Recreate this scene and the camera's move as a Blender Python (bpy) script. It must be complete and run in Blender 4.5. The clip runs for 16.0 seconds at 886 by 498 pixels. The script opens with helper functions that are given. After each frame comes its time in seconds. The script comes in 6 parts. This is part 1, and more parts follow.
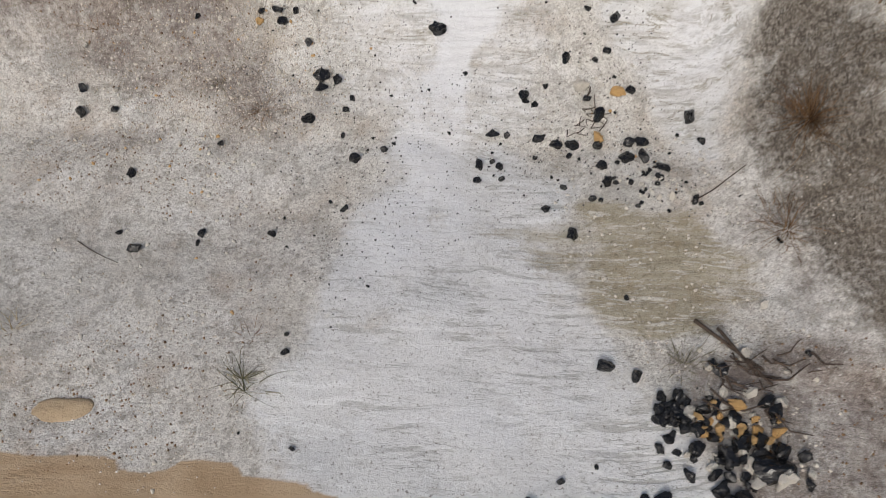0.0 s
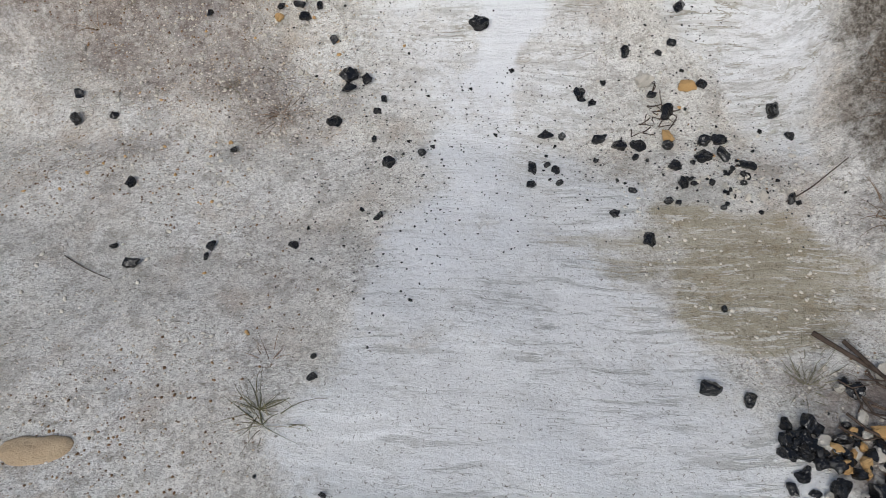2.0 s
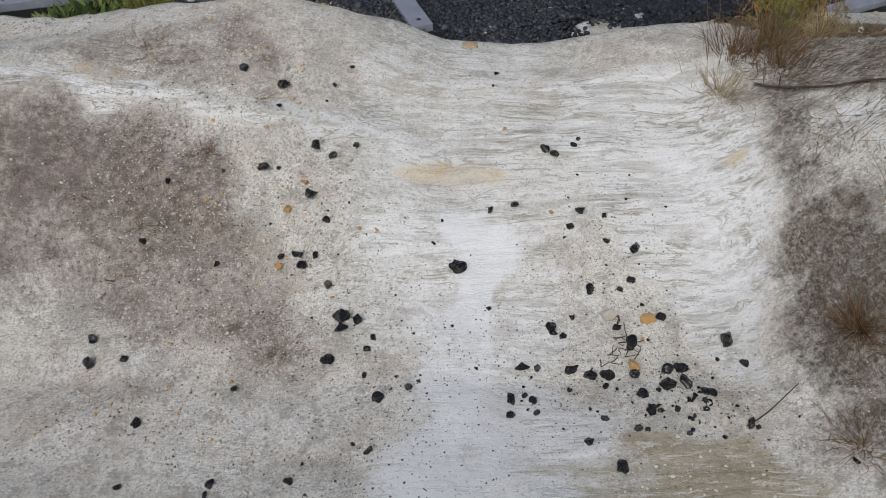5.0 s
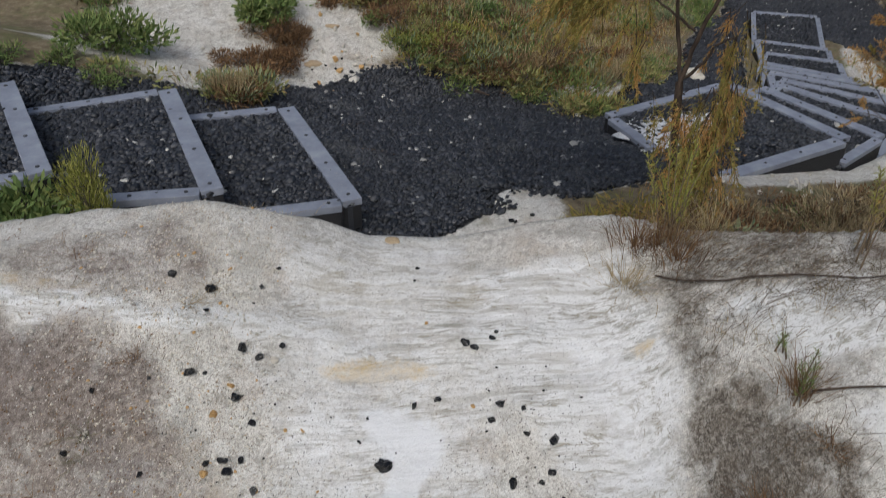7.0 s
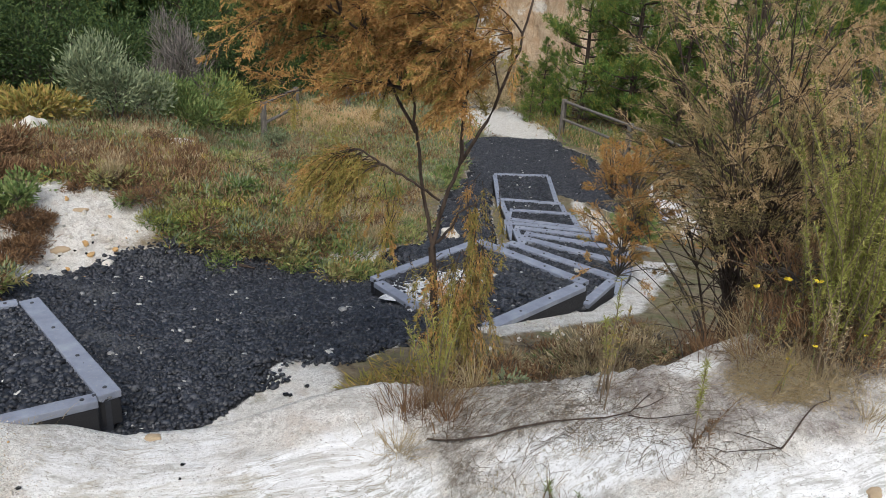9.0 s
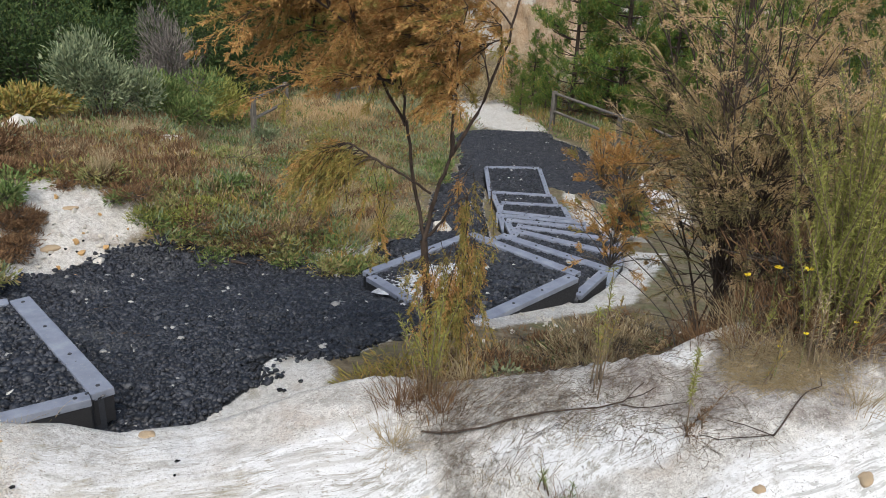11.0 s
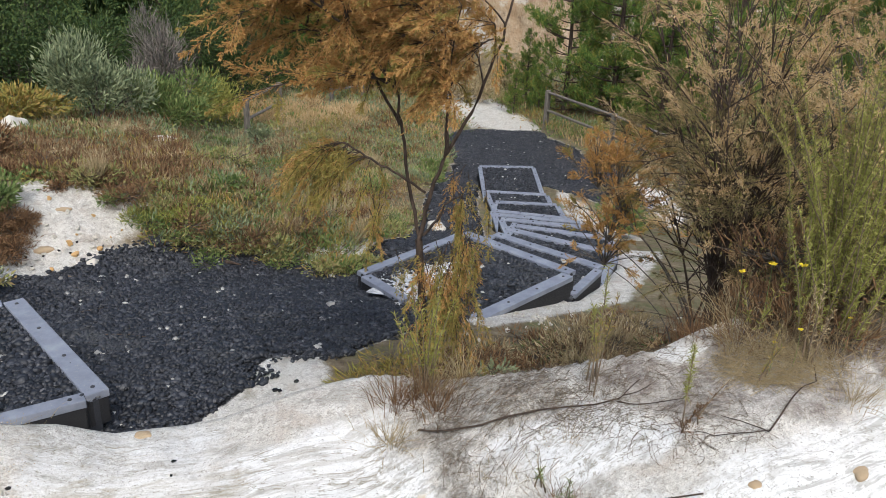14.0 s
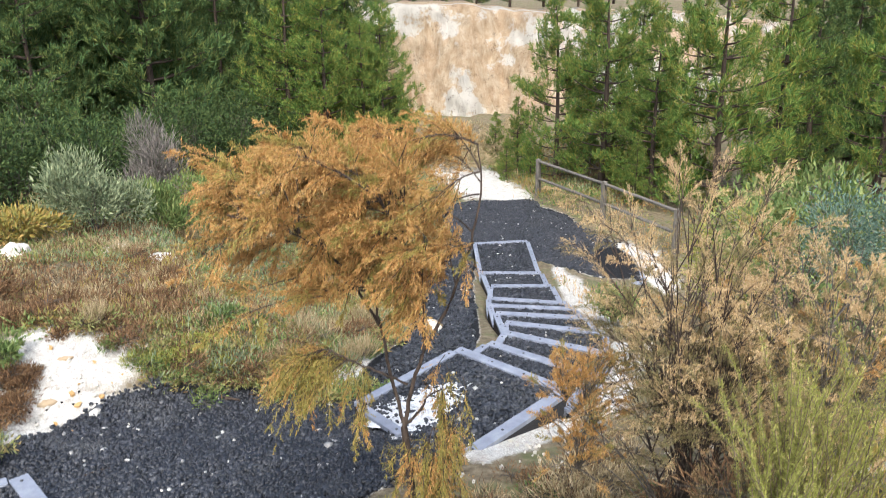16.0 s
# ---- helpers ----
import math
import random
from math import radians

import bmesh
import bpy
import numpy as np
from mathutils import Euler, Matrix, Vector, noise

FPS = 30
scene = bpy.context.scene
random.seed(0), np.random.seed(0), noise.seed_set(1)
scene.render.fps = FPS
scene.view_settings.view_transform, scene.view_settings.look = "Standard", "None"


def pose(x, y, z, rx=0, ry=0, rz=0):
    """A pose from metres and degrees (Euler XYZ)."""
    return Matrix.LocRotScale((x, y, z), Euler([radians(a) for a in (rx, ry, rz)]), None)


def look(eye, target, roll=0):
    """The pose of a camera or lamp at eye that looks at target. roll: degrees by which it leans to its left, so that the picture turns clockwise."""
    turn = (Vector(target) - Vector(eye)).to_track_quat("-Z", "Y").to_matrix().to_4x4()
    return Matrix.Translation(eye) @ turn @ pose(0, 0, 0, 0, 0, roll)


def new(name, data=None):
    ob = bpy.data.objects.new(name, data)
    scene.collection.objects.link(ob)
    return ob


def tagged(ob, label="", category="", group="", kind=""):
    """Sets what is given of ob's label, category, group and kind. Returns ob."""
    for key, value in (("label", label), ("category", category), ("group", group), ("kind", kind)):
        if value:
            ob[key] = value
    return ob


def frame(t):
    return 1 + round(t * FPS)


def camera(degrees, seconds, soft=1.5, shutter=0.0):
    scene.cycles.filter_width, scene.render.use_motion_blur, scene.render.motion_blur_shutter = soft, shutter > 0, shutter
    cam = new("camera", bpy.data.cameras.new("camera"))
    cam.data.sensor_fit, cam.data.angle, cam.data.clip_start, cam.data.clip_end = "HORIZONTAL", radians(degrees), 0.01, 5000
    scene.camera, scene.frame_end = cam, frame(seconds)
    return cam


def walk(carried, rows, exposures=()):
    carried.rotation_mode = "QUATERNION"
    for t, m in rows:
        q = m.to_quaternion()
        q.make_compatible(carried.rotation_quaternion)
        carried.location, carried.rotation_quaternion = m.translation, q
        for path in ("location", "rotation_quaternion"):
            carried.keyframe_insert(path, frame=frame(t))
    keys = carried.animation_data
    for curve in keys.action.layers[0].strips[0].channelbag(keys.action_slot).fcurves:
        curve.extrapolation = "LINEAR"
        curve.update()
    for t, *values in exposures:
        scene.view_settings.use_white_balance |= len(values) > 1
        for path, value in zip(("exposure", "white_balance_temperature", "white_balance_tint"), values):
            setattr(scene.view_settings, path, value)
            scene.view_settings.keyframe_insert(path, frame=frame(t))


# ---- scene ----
cam = camera(58.1, 16.0, soft=0.45, shutter=0.2)
PATH = [
    (0, (0.092, 0.033, 1.406), (0.068, 0.896, -0.399), 0.9),
    (0.5, (0.014, 0.005, 1.156), (0.013, 0.937, -0.614), 1.8),
    (1, (0.007, 0.002, 1.125), (0.037, 1.062, -0.571), 2.7),
    (1.5, (0.016, 0.01, 1.107), (0.082, 1.068, -0.589), 3.8),
    (2, (0.004, 0.03, 1.092), (-0.041, 1.076, -0.612), -0.7),
    (2.5, (-0.003, 0.03, 1.097), (-0.093, 1.068, -0.61), -2.4),
    (3, (-0.011, 0.017, 1.107), (-0.078, 1.058, -0.599), -0.9),
    (3.5, (-0.013, 0.003, 1.124), (-0.11, 1.18, -0.49), -1.6),
    (4, (-0.022, -0.017, 1.153), (-0.115, 1.382, -0.274), -1.2),
    (4.2, (-0.019, -0.022, 1.173), (-0.106, 1.413, -0.217), -1.2),
    (6.3, (0.086, 0.016, 1.35), (0.175, 1.467, -0.023), 0.2),
    (6.5, (0.079, 0.018, 1.368), (0.179, 1.529, 0.062), 0.4),
    (7, (0.069, 0.017, 1.416), (0.199, 1.675, 0.304), 0.6),
    (7.3, (0.094, 0.012, 1.462), (0.333, 1.75, 0.502), 1.1),
    (7.4, (0.106, 0.012, 1.464), (0.426, 1.766, 0.559), 1.3),
    (7.5, (0.112, 0.002, 1.475), (0.52, 1.762, 0.617), 2.0),
    (8, (0.123, -0.013, 1.475), (0.792, 1.724, 0.743), 3.8),
    (8.5, (0.113, -0.007, 1.47), (0.804, 1.722, 0.74), 3.5),
    (9, (0.104, -0.001, 1.465), (0.799, 1.723, 0.727), 3.1),
    (9.5, (0.102, 0.0, 1.461), (0.804, 1.719, 0.717), 3.0),
    (12, (0.106, -0.008, 1.464), (0.823, 1.7, 0.71), 2.2),
    (12.5, (0.104, -0.01, 1.463), (0.824, 1.702, 0.72), 2.0),
    (13, (0.102, -0.01, 1.464), (0.826, 1.699, 0.718), 2.2),
    (13.5, (0.099, -0.008, 1.463), (0.824, 1.699, 0.714), 2.3),
    (14, (0.1, -0.005, 1.46), (0.825, 1.701, 0.708), 2.4),
    (14.5, (0.101, -0.005, 1.458), (0.827, 1.7, 0.706), 2.3),
    (15, (0.104, -0.002, 1.457), (0.831, 1.701, 0.703), 2.3),
    (15.2, (0.1, -0.005, 1.51), (0.83, 1.7, 0.763), 2.3),
    (15.5, (0.144, 0.024, 1.699), (0.871, 1.735, 0.962), 2.0),
    (15.7, (0.153, 0.011, 1.904), (0.879, 1.739, 1.207), 1.0),
    (16, (0.23, 0.014, 2.188), (0.962, 1.762, 1.546), -1.0),
]
EXPOSURE = [(0, -0.4, 6480, 8), (0.6, -0.4, 6400, 8), (1, -0.4, 6100, 6), (3, -0.45, 6050, 6), (4, -0.55, 6100, 6), (6.5, -0.5, 6080, 6), (7, -0.55, 6080, 6), (7.5, -0.13, 6080, 6), (8, 0.3, 6080, 7), (8.5, 0.18, 6050, 6), (9, 0.05, 6030, 6), (9.6, 0.02, 6030, 6), (12, 0.14, 6030, 6), (15, 0.2, 6030, 6), (15.5, 0.42, 6000, 6), (16, 1.0, 6000, 6)]
walk(cam, [(t, look(eye, target, roll)) for t, eye, target, roll in PATH], EXPOSURE)

# ---- world and light: overcast sky ----
world = bpy.data.worlds.new("overcast_sky")
scene.world = world
world.use_nodes = True
wn = world.node_tree
wn.nodes.clear()
sky = wn.nodes.new("ShaderNodeTexSky")
sky.sky_type = "NISHITA"
sky.sun_disc = False
sky.sun_elevation = radians(52)
sky.sun_rotation = radians(200)
sky.air_density, sky.dust_density, sky.ozone_density = 1.0, 6.0, 1.0
wbg = wn.nodes.new("ShaderNodeBackground")
wbg.inputs["Strength"].default_value = 0.13
wout = wn.nodes.new("ShaderNodeOutputWorld")
wn.links.new(sky.outputs[0], wbg.inputs[0])
wn.links.new(wbg.outputs[0], wout.inputs[0])
sun_data = bpy.data.lights.new("sun", "SUN")
sun_data.energy, sun_data.angle, sun_data.color = 1.4, radians(25), (1.0, 0.985, 0.96)
sun = new("sun", sun_data)
sun.matrix_world = look((-8, -22, 30), (0, 0, 0))

# ---- materials ----
class Nodes:
    """Short hand for a node material."""

    def __init__(self, name):
        self.mat = bpy.data.materials.new(name)
        self.mat.use_nodes = True
        self.tree = self.mat.node_tree
        self.tree.nodes.clear()
        out = self.tree.nodes.new("ShaderNodeOutputMaterial")
        self.bsdf = self.tree.nodes.new("ShaderNodeBsdfPrincipled")
        self.tree.links.new(self.bsdf.outputs[0], out.inputs[0])
        self.pos = self.tree.nodes.new("ShaderNodeNewGeometry").outputs["Position"]

    def node(self, kind, **ins):
        n = self.tree.nodes.new(kind)
        for k, v in ins.items():
            self.put(n.inputs[k], v)
        return n

    def put(self, socket, v):
        if isinstance(v, bpy.types.NodeSocket):
            self.tree.links.new(v, socket)
        else:
            if isinstance(v, tuple) and len(v) == 3 and socket.type == "RGBA":
                v = (*v, 1)
            socket.default_value = v

    def scaled(self, vec, scale, turn=0.0):
        n = self.node("ShaderNodeMapping", Vector=vec)
        n.inputs["Scale"].default_value = scale
        n.inputs["Rotation"].default_value = (0, 0, turn)
        return n.outputs[0]

    def noise(self, scale, detail=4.0, rough=0.55, vec=None, warp=0.0):
        n = self.node("ShaderNodeTexNoise", Vector=vec or self.pos, Scale=scale, Detail=detail, Roughness=rough, Distortion=warp)
        return n.outputs["Fac"]

    def cells(self, scale, vec=None, feature="F1", out="Distance"):
        n = self.node("ShaderNodeTexVoronoi", Vector=vec or self.pos, Scale=scale)
        n.feature = feature
        return n.outputs[out]

    def ramp(self, fac, *stops):
        n = self.node("ShaderNodeValToRGB", Fac=fac)
        e = n.color_ramp.elements
        while len(e) < len(stops):
            e.new(0.5)
        for el, (at, col) in zip(e, stops):
            el.position = at
            el.color = (*col, 1) if isinstance(col, tuple) else (col, col, col, 1)
        return n.outputs[0]

    def mix(self, fac, a, b, how="MIX"):
        n = self.tree.nodes.new("ShaderNodeMix")
        n.data_type, n.blend_type = "RGBA", how
        self.put(n.inputs[0], fac)
        self.put(n.inputs[6], a)
        self.put(n.inputs[7], b)
        return n.outputs[2]

    def math(self, op, a, b=0.0, clamp=False):
        n = self.tree.nodes.new("ShaderNodeMath")
        n.operation, n.use_clamp = op, clamp
        self.put(n.inputs[0], a)
        self.put(n.inputs[1], b)
        return n.outputs[0]

    def attr(self, name):
        n = self.tree.nodes.new("ShaderNodeAttribute")
        n.attribute_name = name
        return n.outputs["Fac"]

    def island(self):
        return self.tree.nodes.new("ShaderNodeNewGeometry").outputs["Random Per Island"]

    def random(self):
        return self.tree.nodes.new("ShaderNodeObjectInfo").outputs["Random"]

    def done(self, colour, rough=0.9, metal=0.0, bump=None, strength=0.4, depth=0.01, spec=0.3):
        self.put(self.bsdf.inputs["Base Color"], colour)
        self.put(self.bsdf.inputs["Roughness"], rough)
        self.put(self.bsdf.inputs["Metallic"], metal)
        self.put(self.bsdf.inputs["Specular IOR Level"], spec)
        if bump is not None:
            b = self.node("ShaderNodeBump", Height=bump, Strength=strength, Distance=depth)
            self.tree.links.new(b.outputs[0], self.bsdf.inputs["Normal"])
        return self.mat


def ground_material():
    n = Nodes("clay_and_sand")
    bend = n.node("ShaderNodeTexNoise", Vector=n.pos, Scale=2.2, Detail=3.0).outputs["Color"]
    flow = n.mix(0.10, n.pos, bend, "ADD")
    lam = n.noise(1.0, 7.0, 0.68, n.scaled(flow, (3.0, 34.0, 20.0), 0.06), 0.5)
    fine = n.noise(1.0, 6.0, 0.72, n.scaled(flow, (7.0, 70.0, 50.0), -0.04), 0.8)
    patch = n.noise(3.2, 5.0, 0.62)
    patch_b = n.noise(4.6, 4.0, 0.6)
    cloud = n.noise(1.3, 5.0, 0.62)
    mottle = n.noise(17.0, 6.0, 0.72)
    grain = n.noise(330.0, 3.0, 0.8)
    speck = n.noise(120.0, 5.0, 0.82)
    crumb = n.noise(190.0, 2.0, 0.6, None, 0.8)
    vein = n.attr("vein")

    def gate(a, lo, hi, amount=1.0):
        return n.ramp(a, (lo, 0.0), (hi, amount))

    def both(a, b):
        return n.math("MULTIPLY", a, b)

    def line(a, lo, hi):
        """1 along the level lines of a noise."""
        return n.ramp(n.math("ABSOLUTE", n.math("SUBTRACT", a, 0.5)), (lo, 1.0), (hi, 0.0))

    broken = both(gate(fine, 0.52, 0.58), gate(patch, 0.46, 0.58))
    # white clay: smooth, with broken grey dashes along the bedding
    white = n.ramp(cloud, (0.32, (0.71, 0.705, 0.69)), (0.66, (0.86, 0.858, 0.85)))
    white = n.mix(gate(mottle, 0.53, 0.62, 0.42), white, (0.58, 0.57, 0.545))
    white = n.mix(gate(speck, 0.56, 0.63, 0.45), white, (0.47, 0.455, 0.425))
    dash = both(gate(n.noise(1.0, 6.0, 0.7, n.scaled(flow, (5.5, 60.0, 45.0), 0.03), 0.5), 0.54, 0.575), gate(patch_b, 0.44, 0.54))
    white = n.mix(n.math("MULTIPLY", dash, 0.8), white, (0.45, 0.445, 0.415))
    chip = both(gate(n.noise(1.0, 5.0, 0.7, n.scaled(flow, (28.0, 110.0, 70.0), 0.05), 0.6), 0.56, 0.60), gate(n.noise(5.3, 4.0, 0.6), 0.46, 0.56))
    white = n.mix(n.math("MULTIPLY", chip, 0.6), white, (0.47, 0.46, 0.43))
    bed = both(gate(lam, 0.50, 0.60), vein)
    white = n.mix(n.math("MULTIPLY", bed, 0.65), white, (0.50, 0.475, 0.43))
    white = n.mix(both(both(gate(lam, 0.57, 0.63), vein), gate(patch, 0.5, 0.6)), white, (0.36, 0.35, 0.31))
    thread = both(both(line(n.noise(1.0, 5.0, 0.6, n.scaled(flow, (2.4, 24.0, 30.0), 0.10), 0.8), 0.008, 0.022), gate(n.noise(6.0, 5.0, 0.7), 0.46, 0.55)), vein)
    white = n.mix(n.math("MULTIPLY", thread, 0.85), white, (0.34, 0.31, 0.245))
    white = n.mix(gate(n.noise(1.0, 6.0, 0.7, n.scaled(flow, (6.0, 40.0, 40.0), 0.0), 0.6), 0.56, 0.62, 0.7), white, (0.87, 0.868, 0.86))
    dust = n.ramp(crumb, (0.635, 0.0), (0.675, 0.8))
    white = n.mix(dust, white, (0.20, 0.18, 0.15))
    # sandy clay: beige, stained grey and brown, with fine dark fibres and pale crumbs
    sand = n.ramp(n.noise(5.0, 8.0, 0.7), (0.32, (0.68, 0.645, 0.58)), (0.5, (0.78, 0.755, 0.70)), (0.66, (0.85, 0.835, 0.80)))
    sand = n.mix(gate(n.noise(7.5, 7.0, 0.7), 0.53, 0.63, 0.65), sand, (0.46, 0.45, 0.415))
    sand = n.mix(gate(n.noise(5.7, 7.0, 0.72, n.scaled(n.pos, (1.0, 1.0, 1.0), 1.1)), 0.53, 0.64, 0.6), sand, (0.50, 0.415, 0.33))
    sand = n.mix(gate(n.noise(34.0, 6.0, 0.75), 0.54, 0.59, 0.55), sand, (0.44, 0.405, 0.35))
    sand = n.mix(gate(mottle, 0.55, 0.60, 0.5), sand, (0.40, 0.375, 0.335))
    sand = n.mix(n.math("MULTIPLY", line(n.noise(75.0, 4.0, 0.7, None, 1.4), 0.018, 0.04), 0.55), sand, (0.27, 0.245, 0.21))
    sand = n.mix(gate(speck, 0.57, 0.61, 0.85), sand, (0.25, 0.215, 0.17))
    sand = n.mix(n.ramp(grain, (0.36, 0.5), (0.46, 0.0)), sand, (0.32, 0.295, 0.26))
    sand = n.mix(both(n.ramp(n.cells(95.0, n.mix(0.03, n.pos, bend, "ADD")), (0.12, 0.9), (0.2, 0.0)), gate(n.noise(9.0, 4.0, 0.7), 0.46, 0.56)), sand, (0.80, 0.785, 0.75))
    sand = n.mix(dust, sand, (0.16, 0.14, 0.115))
    # grey-brown sand full of plant dust
    grime = n.ramp(n.math("ADD", n.math("MULTIPLY", n.noise(45.0, 7.0, 0.78), 0.6), n.math("MULTIPLY", grain, 0.4)), (0.41, (0.085, 0.064, 0.053)), (0.5, (0.225, 0.185, 0.16)), (0.59, (0.45, 0.395, 0.345)))
    grime = n.mix(gate(n.noise(6.0, 6.0, 0.7), 0.48, 0.62, 0.55), grime, (0.15, 0.122, 0.118))
    grime = n.mix(n.math("MULTIPLY", n.ramp(n.cells(70.0, n.mix(0.03, n.pos, bend, "ADD")), (0.12, 0.85), (0.19, 0.0)), gate(n.noise(11.0, 4.0, 0.7), 0.48, 0.58)), grime, (0.62, 0.60, 0.565))
    grime = n.mix(n.math("MULTIPLY", line(n.noise(60.0, 4.0, 0.7, None, 1.6), 0.012, 0.03), 0.5), grime, (0.10, 0.08, 0.065))
    fibre = n.noise(1.0, 6.0, 0.8, n.scaled(n.pos, (120.0, 50.0, 60.0), 0.7), 1.5)
    litter = n.ramp(n.math("ADD", n.math("MULTIPLY", fibre, 0.6), n.math("MULTIPLY", n.noise(120.0, 6.0, 0.8), 0.4)), (0.38, (0.035, 0.029, 0.023)), (0.48, (0.135, 0.115, 0.092)), (0.59, (0.40, 0.365, 0.315)))
    litter = n.mix(gate(mottle, 0.45, 0.62, 0.55), litter, (0.13, 0.105, 0.08))
    tan = n.ramp(n.noise(1.0, 6.0, 0.7, n.scaled(flow, (2.5, 55.0, 40.0), 0.02), 0.4), (0.34, (0.30, 0.255, 0.165)), (0.5, (0.40, 0.35, 0.245)), (0.68, (0.50, 0.455, 0.355)))
    tan = n.mix(gate(n.noise(1.0, 6.0, 0.75, n.scaled(flow, (9.0, 60.0, 40.0), 0.02), 0.5), 0.545, 0.585, 0.85), tan, (0.70, 0.68, 0.62))
    tan = n.mix(chip, tan, (0.70, 0.675, 0.60))
    tan = n.mix(gate(n.noise(14.0, 6.0, 0.75), 0.53, 0.60, 0.6), tan, (0.33, 0.26, 0.15))
    tan = n.mix(gate(speck, 0.54, 0.64, 0.8), tan, (0.19, 0.15, 0.095))
    ochre = n.mix(broken, n.ramp(lam, (0.35, (0.58, 0.42, 0.19)), (0.6, (0.68, 0.60, 0.46))), (0.7, 0.68, 0.62))
    mud = n.ramp(n.noise(1.0, 5.0, 0.6, n.scaled(flow, (4.0, 14.0, 10.0), 0.08), 0.8), (0.32, (0.40, 0.28, 0.165)), (0.66, (0.53, 0.40, 0.265)))
    soil = n.ramp(n.noise(9.0, 8.0, 0.75), (0.3, (0.09, 0.07, 0.045)), (0.5, (0.19, 0.15, 0.095)), (0.7, (0.34, 0.29, 0.20)))
    soil = n.mix(gate(n.noise(2.5, 6.0, 0.7), 0.48, 0.62, 0.6), soil, (0.13, 0.15, 0.055))
    coal = n.ramp(n.cells(42.0), (0.05, (0.035, 0.037, 0.042)), (0.6, (0.012, 0.012, 0.014)))
    edge = n.math("ADD", n.math("MULTIPLY", n.math("SUBTRACT", n.noise(11.0, 7.0, 0.75), 0.5), 1.3), n.math("MULTIPLY", n.math("SUBTRACT", n.noise(80.0, 4.0, 0.8), 0.5), 0.8))
    # edges of worn beds run along the bedding
    step = n.math("MULTIPLY", n.math("SUBTRACT", n.noise(1.0, 6.0, 0.7, n.scaled(flow, (2.2, 36.0, 30.0), 0.03), 0.4), 0.5), 2.6)

    def mask(name, hard=4.0, rag=1.0, noise=None):
        v = n.math("ADD", n.attr(name), n.math("MULTIPLY", noise or edge, rag))
        return n.math("ADD", n.math("MULTIPLY", n.math("SUBTRACT", v, 0.5), hard), 0.5, True)

    col = n.mix(mask("slab", 2.2), sand, white)
    col = n.mix(n.math("MULTIPLY", mask("powder", 2.0, 0.8), 0.85), col, n.ramp(mottle, (0.3, (0.78, 0.785, 0.79)), (0.7, (0.87, 0.875, 0.885))))
    col = n.mix(n.math("MULTIPLY", mask("dust", 2.2, 0.8), 0.94), col, grime)
    col = n.mix(n.math("MULTIPLY", mask("tan", 3.0, 0.8, n.math("ADD", n.math("MULTIPLY", step, 0.55), n.math("MULTIPLY", edge, 0.7))), 0.85), col, tan)
    col = n.mix(mask("ochre", 2.4), col, ochre)
    col = n.mix(mask("mud", 6.0, 0.25), col, mud)
    col = n.mix(mask("litter", 2.2, 1.2), col, litter)
    col = n.mix(mask("soil", 3.0, 0.7), col, soil)
    col = n.mix(mask("coal", 6.0, 0.4), col, coal)
    high = n.math("ADD", n.math("MULTIPLY", n.math("MULTIPLY", lam, vein), 0.55), n.math("MULTIPLY", speck, 0.6))
    high = n.math("ADD", high, n.math("MULTIPLY", grain, 0.3))
    high = n.math("ADD", high, n.math("MULTIPLY", n.noise(38.0, 4.0, 0.6), 0.6))
    high = n.math("SUBTRACT", high, n.math("MULTIPLY", n.math("ADD", dash, n.math("ADD", thread, chip)), 0.22))
    return n.done(col, 0.92, bump=high, strength=0.55, depth=0.011, spec=0.2)


def gravel_material(name="black_gravel"):
    n = Nodes(name)
    r = n.island()
    col = n.ramp(r, (0.0, (0.009, 0.0097, 0.0125)), (0.6, (0.023, 0.025, 0.032)), (0.93, (0.054, 0.057, 0.069)), (0.994, (0.11, 0.11, 0.115)), (0.997, (0.62, 0.60, 0.55)))
    col = n.mix(n.ramp(n.noise(60.0, 4.0), (0.48, 0.0), (0.75, 0.25)), col, (0.08, 0.085, 0.10))
    col = n.mix(n.ramp(n.noise(1.7, 5.0, 0.65), (0.56, 0.0), (0.74, 0.5)), col, (0.11, 0.11, 0.11))
    return n.done(col, 0.5, bump=n.noise(140.0, 4.0), strength=0.5, depth=0.004, spec=0.5)


def stone_material(name, low, high, rough=0.7, spec=0.4):
    n = Nodes(name)
    pos = n.tree.nodes.new("ShaderNodeTexCoord").outputs["Object"]
    col = n.mix(n.noise(40.0, 6.0, 0.7, pos), low, high)
    col = n.mix(n.math("MULTIPLY", n.random(), 0.5), col, low)
    return n.done(col, rough, bump=n.noise(130.0, 5.0, 0.7, pos), strength=0.7, depth=0.004, spec=spec)


def plastic_material():
    n = Nodes("grey_recycled_board")
    grain = n.noise(1.0, 5.0, 0.6, n.scaled(n.pos, (9.0, 9.0, 60.0)))
    col = n.ramp(n.noise(7.0, 6.0, 0.65), (0.3, (0.18, 0.195, 0.24)), (0.55, (0.255, 0.275, 0.335)), (0.75, (0.34, 0.36, 0.40)))
    col = n.mix(n.ramp(n.noise(60.0, 4.0, 0.7), (0.58, 0.0), (0.72, 0.5)), col, (0.42, 0.40, 0.36))
    return n.done(col, 0.55, bump=grain, strength=0.3, depth=0.004, spec=0.45)


